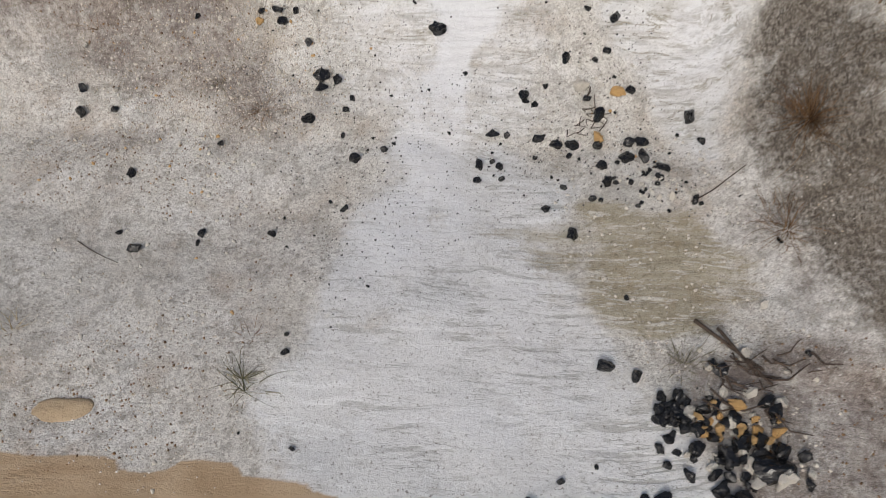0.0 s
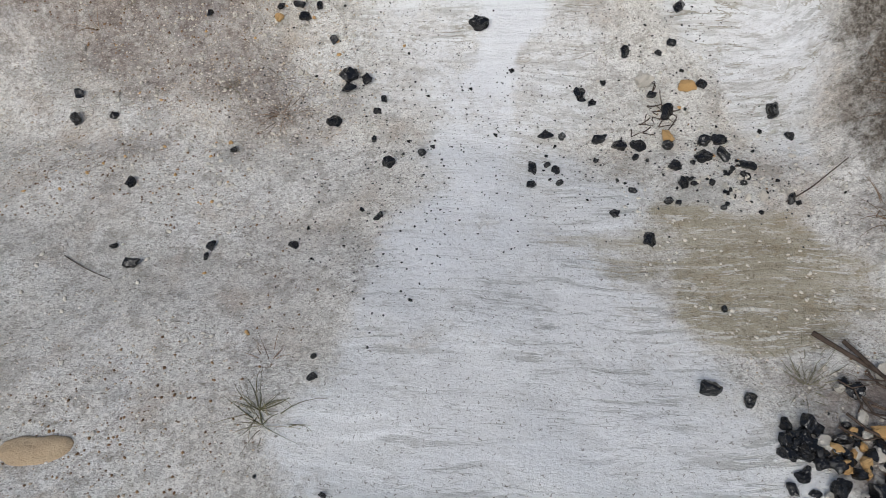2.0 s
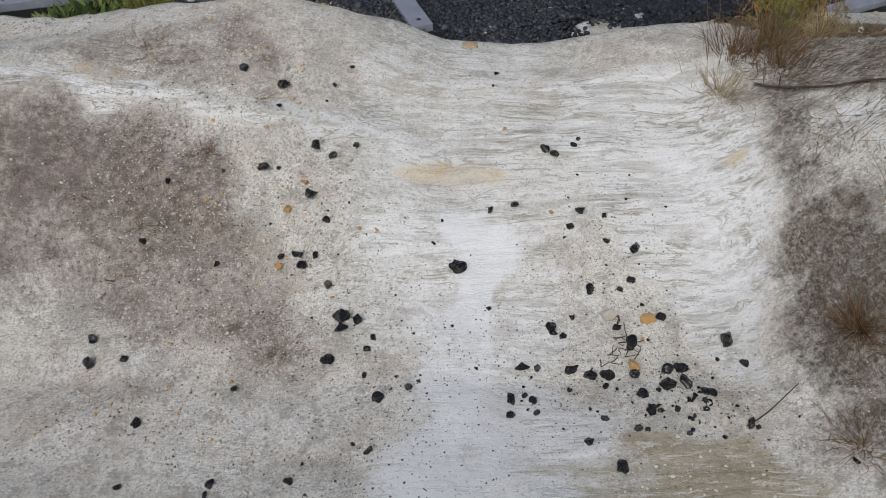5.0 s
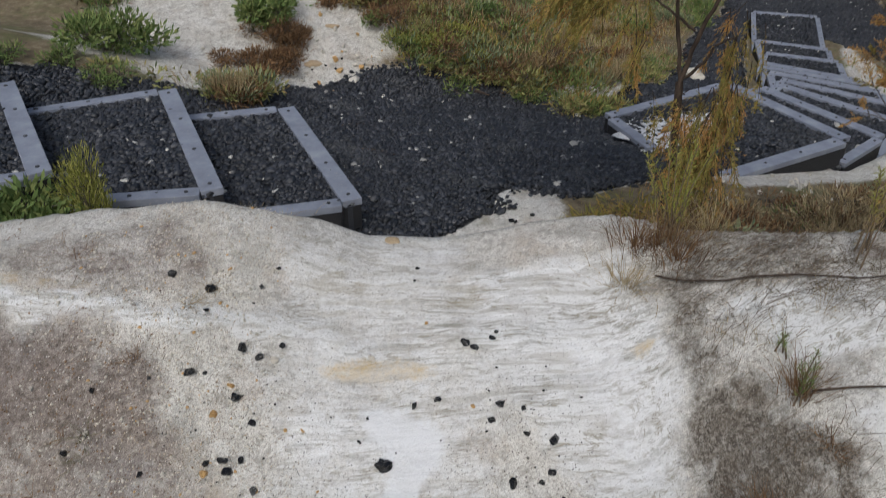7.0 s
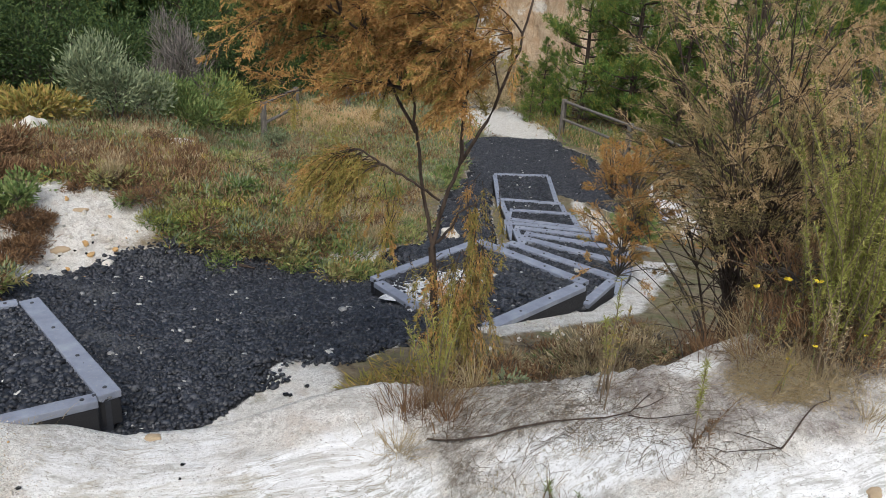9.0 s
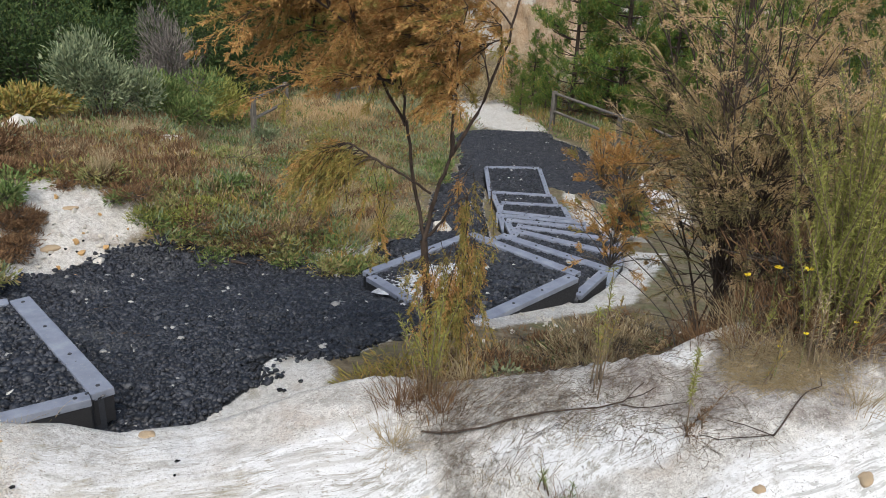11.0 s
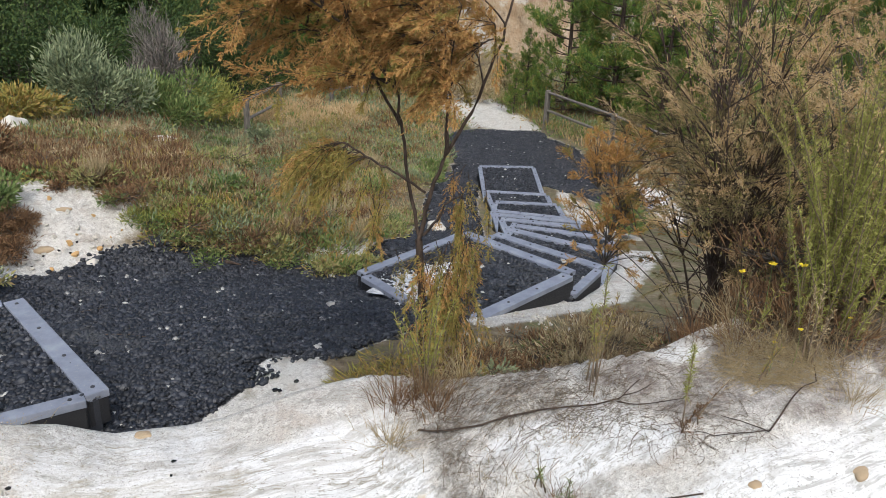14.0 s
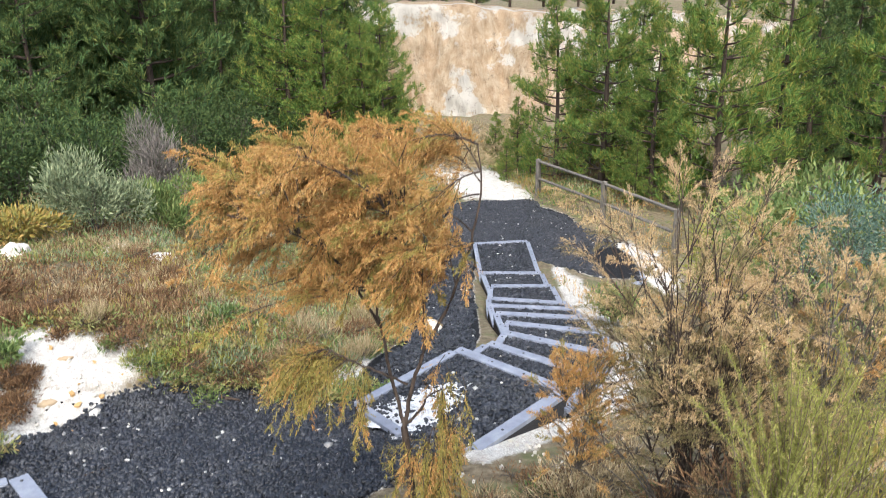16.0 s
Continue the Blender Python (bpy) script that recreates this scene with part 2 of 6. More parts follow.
def wood_material(name, low, high):
    n = Nodes(name)
    g = n.noise(1.0, 6.0, 0.6, n.scaled(n.pos, (30.0, 30.0, 5.0)))
    return n.done(n.ramp(g, (0.3, low), (0.7, high)), 0.85, bump=g, strength=0.5, depth=0.006)


def bark_material(name, low, high):
    n = Nodes(name)
    g = n.noise(1.0, 6.0, 0.65, n.scaled(n.pos, (60.0, 60.0, 14.0)))
    return n.done(n.ramp(g, (0.3, low), (0.7, high)), 0.9, bump=g, strength=0.6, depth=0.004)


def leaf_material(name, *cols, spread=1.0):
    n = Nodes(name)
    r = n.math("ADD", n.math("MULTIPLY", n.island(), 0.6 * spread), n.math("MULTIPLY", n.noise(2.2, 4.0, 0.6), 0.55), True)
    stops = [(0.15 + 0.7 * i / max(1, len(cols) - 1), c) for i, c in enumerate(cols)]
    return n.done(n.ramp(r, *stops), 0.75, spec=0.25)


def cliff_material():
    n = Nodes("eroded_clay_cliff")
    streak = n.math("ADD", n.math("MULTIPLY", n.noise(1.0, 8.0, 0.75, n.scaled(n.pos, (2.4, 2.4, 0.45)), 0.8), 0.6), n.math("MULTIPLY", n.noise(1.4, 8.0, 0.75), 0.4))
    patch = n.noise(0.28, 6.0, 0.65)
    col = n.ramp(streak, (0.3, (0.22, 0.15, 0.09)), (0.45, (0.42, 0.30, 0.19)), (0.58, (0.54, 0.435, 0.31)), (0.72, (0.58, 0.52, 0.42)))
    col = n.mix(n.ramp(patch, (0.5, 0.0), (0.54, 0.85)), col, (0.60, 0.575, 0.52))
    col = n.mix(n.ramp(n.noise(3.0, 8.0, 0.8), (0.54, 0.0), (0.66, 0.7)), col, (0.16, 0.115, 0.08))
    return n.done(col, 0.95, bump=streak, strength=1.0, depth=0.4, spec=0.1)


M_GROUND = ground_material()
M_GRAVEL = gravel_material()
M_BOARD = plastic_material()


def black_stone_material():
    n = Nodes("black_stone")
    pos = n.tree.nodes.new("ShaderNodeTexCoord").outputs["Object"]
    col = n.mix(n.noise(6.0, 6.0, 0.7, pos), (0.002, 0.002, 0.0025), (0.010, 0.010, 0.011))
    col = n.mix(n.ramp(n.noise(11.0, 5.0, 0.75, pos), (0.60, 0.0), (0.68, 0.7)), col, (0.20, 0.19, 0.175))
    return n.done(col, 0.2, bump=n.noise(5.0, 4.0, 0.65, pos, 0.4), strength=0.6, depth=0.002, spec=0.5)


M_BLACK = black_stone_material()
M_WHITE = stone_material("white_stone", (0.55, 0.50, 0.42), (0.75, 0.72, 0.66))
M_OCHRE = stone_material("ochre_stone", (0.50, 0.27, 0.08), (0.66, 0.47, 0.24))
M_SANDROCK = stone_material("sandstone", (0.36, 0.255, 0.15), (0.52, 0.41, 0.27))
M_BOLT = stone_material("dark_bolt", (0.03, 0.03, 0.035), (0.06, 0.06, 0.065), 0.45)
M_POST = wood_material("weathered_timber", (0.085, 0.075, 0.065), (0.24, 0.215, 0.185))
M_BARK = bark_material("dark_bark", (0.035, 0.025, 0.02), (0.11, 0.08, 0.06))
M_GREYBARK = bark_material("grey_bark", (0.06, 0.05, 0.04), (0.17, 0.145, 0.12))
M_TWIG = bark_material("dry_twig", (0.10, 0.075, 0.05), (0.25, 0.19, 0.13))
M_RUST = leaf_material("rust_foliage", (0.24, 0.10, 0.028), (0.40, 0.20, 0.06), (0.52, 0.31, 0.12), (0.36, 0.25, 0.07))
M_OLIVE = leaf_material("yellow_olive_foliage", (0.25, 0.15, 0.035), (0.30, 0.235, 0.055), (0.21, 0.21, 0.055), (0.42, 0.27, 0.09))
M_DRY = leaf_material("dry_straw_foliage", (0.34, 0.205, 0.095), (0.50, 0.34, 0.17), (0.62, 0.47, 0.28), (0.44, 0.31, 0.13))
M_LIME = leaf_material("yellow_green_foliage", (0.13, 0.14, 0.03), (0.25, 0.26, 0.055), (0.36, 0.34, 0.10))
M_PINE = leaf_material("pine_needles", (0.028, 0.06, 0.016), (0.075, 0.15, 0.03), (0.15, 0.235, 0.045), (0.27, 0.245, 0.05))
M_DARKPINE = leaf_material("dark_pine_needles", (0.025, 0.05, 0.02), (0.055, 0.105, 0.034), (0.10, 0.165, 0.05), (0.17, 0.19, 0.05))
M_THICKET = leaf_material("dark_thicket_leaves", (0.015, 0.032, 0.011), (0.042, 0.075, 0.023), (0.095, 0.13, 0.036))
M_GREEN = leaf_material("green_scrub", (0.07, 0.115, 0.035), (0.14, 0.20, 0.06), (0.23, 0.26, 0.09))
M_SAGE = leaf_material("grey_green_scrub", (0.10, 0.135, 0.075), (0.19, 0.23, 0.125), (0.29, 0.32, 0.18))
M_BLUE = leaf_material("blue_green_scrub", (0.05, 0.10, 0.075), (0.10, 0.16, 0.12), (0.17, 0.24, 0.18))
M_STRAW = leaf_material("dry_grass", (0.19, 0.14, 0.07), (0.34, 0.26, 0.14), (0.48, 0.39, 0.24))
M_BROWN = leaf_material("brown_litter", (0.07, 0.04, 0.022), (0.16, 0.09, 0.045), (0.28, 0.17, 0.085))
M_GREYTWIG = leaf_material("grey_twigs", (0.10, 0.085, 0.075), (0.17, 0.15, 0.13), (0.24, 0.21, 0.19))
M_FLOWER = leaf_material("yellow_petals", (0.62, 0.45, 0.02), (0.75, 0.6, 0.05))
M_CLIFF = cliff_material()


def wash_material():
    n = Nodes("clay_wash")
    col = n.mix(n.ramp(n.noise(28.0, 6.0, 0.75), (0.40, 0.0), (0.52, 1.0)), (0.36, 0.365, 0.38), (0.66, 0.67, 0.68))
    return n.done(col, 0.9, bump=n.noise(60.0, 5.0, 0.7), strength=0.6, depth=0.01)


M_WASH = wash_material()

# ---- ground ----
def smooth(a, b, x):
    t = np.clip((x - a) / (b - a), 0, 1)
    return t * t * (3 - 2 * t)


def lumps(x, y, size, seed=0):
    """Cheap smooth variation between about -1 and 1."""
    v = 0.0
    for k in range(5):
        a = seed * 1.7 + k * 2.399
        v = v + np.sin((x * np.cos(a) + y * np.sin(a)) * (0.7 + 0.31 * k) / size + a * 3.1 + 0.8 * np.sin((y * np.cos(a) - x * np.sin(a)) * 0.6 / size + k))
    return v / 3.0


def area(x, y, poly, soft=0.04):
    """1 inside a plan polygon, falling to 0 across its edge."""
    d = np.full(np.shape(x), 9.0)
    hit = np.zeros(np.shape(x), bool)
    for (x0, y0), (x1, y1) in zip(poly, poly[1:] + poly[:1]):
        t = np.clip(((x - x0) * (x1 - x0) + (y - y0) * (y1 - y0)) / ((x1 - x0) ** 2 + (y1 - y0) ** 2), 0, 1)
        d = np.minimum(d, np.hypot(x - x0 - t * (x1 - x0), y - y0 - t * (y1 - y0)))
        hit ^= ((y0 > y) != (y1 > y)) & (x < (x1 - x0) * (y - y0) / (y1 - y0 + 1e-9) + x0)
    return smooth(-soft, soft, np.where(hit, d, -d))


# the stairs in plan: left and right end of each front board, going down
LOWER = [((3.15, 6.66), (3.68, 5.49)), ((3.72, 7.10), (4.32, 5.98)), ((4.24, 7.72), (5.02, 6.72)), ((4.62, 8.45), (5.60, 7.64)), ((4.89, 9.27), (5.96, 8.58)),
         ((5.19, 10.06), (6.27, 9.39)), ((5.55, 10.84), (6.59, 10.12)), ((6.10, 11.85), (7.07, 11.41)), ((6.52, 13.10), (7.55, 12.60)), ((7.46, 15.43), (8.61, 15.08))]
STAIRS = [a for a, b in LOWER] + [b for a, b in LOWER[::-1]]


def crest(x):
    """Where the mound breaks off towards the landing."""
    return 2.14 + 0.04 * np.sin(2.3 * x + 0.6) + 0.15 * smooth(-0.3, -1.6, x) - 0.5 * smooth(0.7, 1.5, x)


def mound(x, y):
    """The top of the mound: a shallow trough, a rim beyond it, and shoulders to both sides."""
    dip = 1 - smooth(0.62, 1.15, x)
    z = np.interp(y, [-4, -1.0, -0.2, 0.5], [0.25, 0.16, 0.07, -0.09]) * (y < 0.5) + (y >= 0.5) * dip * np.interp(y, [0.5, 0.85, 1.1, 1.32, 1.52, 1.72, 1.95], [-0.09, -0.19, -0.235, -0.2, -0.11, -0.04, 0.0])
    right = np.interp(x, [0.3, 0.6, 0.95, 1.2, 1.4, 1.6, 2.0, 3.0], [0.0, 0.03, 0.11, 0.2, 0.28, 0.34, 0.40, 0.45])
    left = np.interp(-x, [0.0, 0.26, 0.5, 0.9, 1.5], [0.0, 0.08, 0.18, 0.23, 0.33])
    z = z + right * smooth(0.1, 1.4, y) + left * smooth(1.2, 2.05, y) + 0.07 * smooth(0.7, 1.0, x) * smooth(0.7, 1.2, y) * smooth(2.1, 1.6, y)
    rim = np.interp(x, [-1.6, -1.14, -0.95, -0.73, -0.52, -0.42, -0.3, -0.2, -0.05, 0.1, 0.2, 0.36, 0.53, 0.75, 0.95], [-0.27, -0.165, -0.09, -0.02, 0.02, 0.045, 0.065, 0.065, 0.05, 0.03, 0.008, 0.022, 0.042, 0.03, 0.0])
    z = z + rim * smooth(1.75, 2.1, y)
    ridge = np.interp(x, [-1.24, -0.96, -0.71, -0.56, -0.36, -0.17], [1.75, 1.755, 1.75, 1.71, 1.715, 1.785])
    z = z + 0.016 * np.exp(-((y - ridge) / 0.03) ** 2) * smooth(-0.1, -0.3, x)
    return z + 0.010 * lumps(x, y, 0.16, 1) + 0.004 * lumps(x, y, 0.05, 2)


def fall(x, y):
    """The lower ground: landing, stair slope, bank and valley."""
    s = 0.47 * x + 0.88 * y
    z = np.interp(s, [2, 4.2, 5.2, 6.4, 7.7, 10.4, 12.1, 14.6, 17.1, 22, 30, 60], [-1.08, -1.12, -1.24, -1.55, -1.76, -2.46, -2.93, -3.4, -3.62, -3.72, -4.1, -4.4])
    z = z + 0.24 * np.maximum(0, -0.55 - x) * smooth(7.5, 6.0, y) * smooth(-6, -3, x)
    z = z + 0.40 * np.exp(-((x + 0.7) / 1.5) ** 2 - ((y - 7.9) / 1.2) ** 2)
    z = z + 0.5 * smooth(6.3, 8.0, y) * smooth(3.4, 1.0, x) * smooth(13, 9, y)
    shelf = smooth(2.1, 0.7, x) * smooth(6.8, 8.2, y)
    z = z + shelf * (np.interp(s, [6.5, 10, 12.5, 18, 30], [-0.82, -1.37, -1.8, -3.2, -4.0]) - z)
    z = z - 0.7 * smooth(8.2, 10.5, x) * smooth(14.2, 10.5, y) * smooth(4, 7, y)
    z = z + 0.05 * lumps(x, y, 1.1, 4) * smooth(6.6, 9.0, np.hypot(x, y)) + 0.035 * lumps(x, y, 0.22, 6) * np.exp(-((x + 0.8) / 1.2) ** 2 - ((y - 7.2) / 0.9) ** 2)
    # the ground is dug out below the treads
    return z - 0.32 * area(x, y, STAIRS, 0.12)


def ground_height(x, y):
    x, y = np.asarray(x, float), np.asarray(y, float)
    over = y - crest(x)
    low = fall(x, y)
    m = (1 - np.clip(np.maximum(over, 0) / (1.25 + 1.2 * smooth(1.4, 2.2, x)), 0, 1)) ** 1.7
    # the bank past the crest is steep at first and runs out towards the gravel
    z = low + (mound(x, np.minimum(y, crest(x) + 0.15)) - low) * m
    hill = smooth(2.2, 6.0, x) * smooth(4.0, 0.0, y)
    z = z + 0.2 * hill + 5.0 * smooth(36, 60, 0.41 * x + 0.91 * y)
    z = z - 0.02 * np.maximum(0, np.hypot(x, y) - 60)
    return z


def steps_to(fine, step, mid, midstep, far):
    """Even steps inside, growing steps outside."""
    v = list(np.arange(fine[0], fine[1], step))
    up = list(np.arange(fine[1], mid[1], midstep))
    down = list(np.arange(fine[0], mid[0], -midstep))[1:]
    g = midstep
    while up[-1] < far:
        g *= 1.07
        up.append(up[-1] + g)
    g = midstep
    while down[-1] > -far:
        g *= 1.07
        down.append(down[-1] - g)
    return np.array(down[::-1] + v + up)


def grid_mesh(name, X, Y, Z):
    ny, nx = X.shape
    me = bpy.data.meshes.new(name)
    v = np.stack([X.ravel(), Y.ravel(), Z.ravel()], 1)
    i = np.arange(nx * ny).reshape(ny, nx)
    f = np.stack([i[:-1, :-1], i[:-1, 1:], i[1:, 1:], i[1:, :-1]], -1).reshape(-1, 4)
    fill_mesh(me, v, f)
    me.polygons.foreach_set("use_smooth", np.ones(len(f), bool))
    return me


def fill_mesh(me, v, f):
    """Vertices (n, 3) and faces (m, k) into a mesh."""
    k = f.shape[1]
    me.vertices.add(len(v))
    me.vertices.foreach_set("co", np.ascontiguousarray(v, np.float32).ravel())
    me.loops.add(f.size)
    me.loops.foreach_set("vertex_index", np.ascontiguousarray(f, np.int32).ravel())
    me.polygons.add(len(f))
    me.polygons.foreach_set("loop_start", np.arange(0, f.size, k, dtype=np.int32))
    me.update(calc_edges=True)
    me.validate()


def put_attr(me, name, values):
    a = me.attributes.new(name, "FLOAT", "POINT")
    a.data.foreach_set("value", np.ascontiguousarray(values, np.float32).ravel())


def blob(x, y, cx, cy, rx, ry, turn=0.0, soft=0.35):
    """A soft-edged oval patch, 1 inside and 0 outside."""
    c, s = np.cos(turn), np.sin(turn)
    u, v = ((x - cx) * c + (y - cy) * s) / rx, (-(x - cx) * s + (y - cy) * c) / ry
    return smooth(1 + soft, 1 - soft, np.hypot(u, v))


gx = steps_to((-1.7, 2.4), 0.025, (-3.0, 5.5), 0.07, 160)
gy = steps_to((-0.3, 2.5), 0.025, (-1.0, 8.5), 0.07, 160)
GX, GY = np.meshgrid(gx, gy)
GZ = ground_height(GX, GY)
ground = new("ground", grid_mesh("ground", GX, GY, GZ))
ground.data.materials.append(M_GROUND)
tagged(ground, "pale eroded clay mound and scrubby valley ground", "ground", kind="structure")


def along(x, y, line):
    """Distance to a plan line."""
    d = np.full(np.shape(x), 99.0)
    for (x0, y0), (x1, y1) in zip(line, line[1:]):
        t = np.clip(((x - x0) * (x1 - x0) + (y - y0) * (y1 - y0)) / ((x1 - x0) ** 2 + (y1 - y0) ** 2), 0, 1)
        d = np.minimum(d, np.hypot(x - x0 - t * (x1 - x0), y - y0 - t * (y1 - y0)))
    return d


SIDE_PATH = [(2.3, 6.3), (3.0, 7.3), (3.9, 8.8), (4.8, 10.8), (5.7, 12.9), (6.9, 15.2), (8.6, 17.0)]
FAR_LANDING = [(7.3, 15.2), (7.6, 17.4), (8.4, 19.4), (9.3, 19.6), (10.8, 19.0), (10.75, 17.4), (10.6, 15.8), (10.5, 14.5), (10.15, 12.8), (9.0, 12.6), (8.55, 13.4), (8.4, 14.6)]
LANDING = [(-0.8, 5.5), (-0.9, 6.05), (-0.46, 6.5), (-0.03, 6.8), (0.4, 6.95), (0.95, 6.9), (1.5, 6.75), (2.1, 6.5), (2.1, 6.0), (2.5, 5.2), (2.3, 4.8), (1.76, 4.66), (1.35, 4.42), (1.0, 4.45), (0.6, 4.1), (0.3, 3.85), (-0.2, 3.8), (-0.3, 4.2)]
BANK = [(-0.9, 7.7), (-0.22, 7.55), (0.37, 7.3), (0.2, 7.0), (-0.03, 6.8), (-0.46, 6.5), (-0.9, 6.1), (-1.6, 5.8), (-2.6, 6.2), (-2.3, 7.8)]
near = smooth(0.8, 0.3, GY - crest(GX))
wobble = 0.03 * lumps(GX, GY, 0.05, 9)
WX, WY = GX + wobble, GY + 0.03 * lumps(GX, GY, 0.06, 11)
slab = np.maximum.reduce([
    0.9 * smooth(0.05, 0.02, along(WX, WY, [(-1.6, 1.73), (-1.24, 1.745), (-0.96, 1.75), (-0.71, 1.745), (-0.56, 1.705), (-0.36, 1.71), (-0.17, 1.78)])),
    area(WX, WY, [(-0.18, 0.58), (0.37, 0.6), (0.4, 0.5), (0.54, 0.38), (0.6, 0.2), (-0.2, 0.2), (-0.24, 0.4)], 0.09),
    area(WX, WY, [(-0.12, 0.87), (0.22, 0.87), (0.37, 0.7), (0.37, 0.58), (-0.17, 0.58)], 0.06),
    area(WX, WY, [(-0.06, 1.15), (0.14, 1.15), (0.4, 0.95), (0.3, 0.85), (-0.12, 0.85)], 0.07) * 0.9,
    area(WX, WY, [(0.0, 1.5), (0.17, 1.48), (0.14, 1.28), (0.09, 1.2), (0.03, 1.3)], 0.02) * 1.1,
    area(WX, WY, [(0.22, 1.95), (0.74, 1.95), (0.81, 1.61), (0.8, 1.46), (0.75, 1.19), (0.66, 1.02), (0.52, 1.3), (0.35, 1.6)], 0.08),
    area(WX, WY, [(-0.3, 2.1), (0.3, 2.2), (0.4, 1.6), (0.3, 1.2), (0.15, 1.0), (-0.2, 1.2), (-0.28, 1.6)], 0.10) * 0.6,
    area(WX, WY, [(0.92, 1.62), (1.3, 1.5), (1.3, 1.28), (1.0, 1.35)], 0.04), area(WX, WY, [(1.42, 1.6), (1.45, 1.53), (1.53, 1.5), (1.58, 1.5), (1.56, 1.58), (1.48, 1.64)], 0.02), area(WX, WY, [(1.05, 1.2), (1.45, 1.15), (1.9, 1.15), (2.6, 0.9), (2.4, 0.4), (1.2, 0.6)], 0.08)])
litter = np.maximum.reduce([
    area(WX, WY, [(0.8, 1.45), (0.78, 1.24), (0.745, 1.06), (0.78, 0.85), (0.86, 0.62), (1.02, 0.5), (1.02, 1.1), (0.9, 1.4)], 0.05) * 0.74,
    area(WX, WY, [(0.74, 1.9), (0.83, 1.86), (0.98, 2.1), (1.4, 1.9), (1.6, 1.7), (1.9, 1.5), (2.3, 1.9), (2.4, 1.25), (1.95, 1.25), (1.7, 1.55), (1.35, 1.7), (1.1, 1.5), (0.94, 1.62), (0.9, 1.4), (0.77, 1.3), (0.81, 1.57)], 0.06) * 0.52,
    blob(GX, GY, -0.38, 1.17, 0.07, 0.04) * 0.3])
dust = np.maximum.reduce([
    0.82 * area(WX, WY, [(-1.6, 1.72), (-0.97, 1.72), (-0.72, 1.72), (-0.58, 1.66), (-0.53, 1.55), (-0.50, 1.42), (-0.62, 1.38), (-0.8, 1.42), (-1.0, 1.48), (-1.6, 1.45)], 0.10),
    0.62 * area(WX, WY, [(-1.6, 1.6), (-0.6, 1.6), (-0.48, 1.49), (-0.36, 1.32), (-0.31, 1.14), (-0.43, 1.05), (-0.57, 1.14), (-0.77, 1.2), (-1.0, 1.28), (-1.6, 1.3)], 0.12),
    0.55 * area(WX, WY, [(-0.95, 1.97), (-0.47, 2.08), (-0.38, 1.88), (-0.44, 1.77), (-0.76, 1.80), (-1.2, 1.86)], 0.08),
    0.60 * area(WX, WY, [(0.47, 0.53), (0.72, 0.6), (0.95, 0.62), (1.3, 0.5), (1.0, 0.1), (0.5, 0.1), (0.56, 0.34)], 0.06),
    0.42 * area(WX, WY, [(0.68, 0.95), (0.8, 1.0), (0.95, 0.7), (0.75, 0.6)], 0.08),
    0.42 * blob(GX, GY, -0.38, 1.17, 0.17, 0.10), 0.30 * blob(GX, GY, -0.33, 0.78, 0.13, 0.28), 0.38 * blob(GX, GY, -0.7, 1.08, 0.12, 0.06), 0.32 * blob(GX, GY, -0.68, 0.95, 0.06, 0.08)])
dust = np.maximum(dust, 0.95 * area(WX, WY, [(1.66, 1.5), (1.87, 1.27), (1.8, 1.17), (2.1, 1.05), (2.6, 1.0), (2.6, 1.9), (1.9, 1.7)], 0.06))
dust = np.maximum(dust, 0.55 * area(WX, WY, [(1.2, 1.62), (1.45, 1.66), (1.72, 1.5), (1.87, 1.27), (1.8, 1.17), (1.67, 1.14), (1.56, 1.16), (1.46, 1.24), (1.36, 1.23), (1.3, 1.28), (1.31, 1.37), (1.27, 1.48)], 0.05))
dust = dust * (1 - area(WX, WY, [(1.42, 1.6), (1.45, 1.53), (1.53, 1.5), (1.58, 1.5), (1.56, 1.58), (1.48, 1.64)], 0.015))
put_attr(ground.data, "dust", dust * smooth(0.8, 0.3, GY - crest(GX)))
mud = area(GX + 0.3 * wobble, WY, [(-0.95, 0.285), (-0.69, 0.28), (-0.55, 0.275), (-0.39, 0.26), (-0.13, 0.24), (0.08, 0.215), (0.08, -0.1), (-0.95, -0.1)], 0.015)
put_attr(ground.data, "mud", mud)
tan = np.maximum(0.82 * area(WX, WY, [(0.38, 0.93), (0.63, 0.93), (0.71, 0.78), (0.68, 0.67), (0.6, 0.59), (0.48, 0.56), (0.37, 0.57), (0.38, 0.7)], 0.05), 0.55 * area(WX, WY, [(0.16, 0.85), (0.4, 0.9), (0.4, 0.67), (0.3, 0.66), (0.2, 0.74)], 0.05))
tan = np.maximum(tan, 0.36 * area(WX, WY, [(-0.3, 2.1), (0.4, 2.15), (0.35, 1.75), (-0.2, 1.75)], 0.1))
ochre = np.maximum(blob(GX, GY, 0.02, 1.64, 0.18, 0.04) * 0.5, blob(GX, GY, -1.0, 1.80, 0.3, 0.03) * 0.35)
ochre = np.maximum(ochre, blob(GX, GY, 0.74, 1.62, 0.04, 0.025) * 0.7)
far = smooth(0.7, 1.3, GY - crest(GX))
landing = np.maximum.reduce([
    area(GX, GY, LANDING, 0.06), blob(GX, GY, -1.6, 4.6, 1.8, 0.95, -0.25, 0.12), area(GX + 0.12 * lumps(GX, GY, 0.3, 2), GY, FAR_LANDING, 0.12),
    smooth(0.55, 0.4, along(GX, GY, SIDE_PATH))])
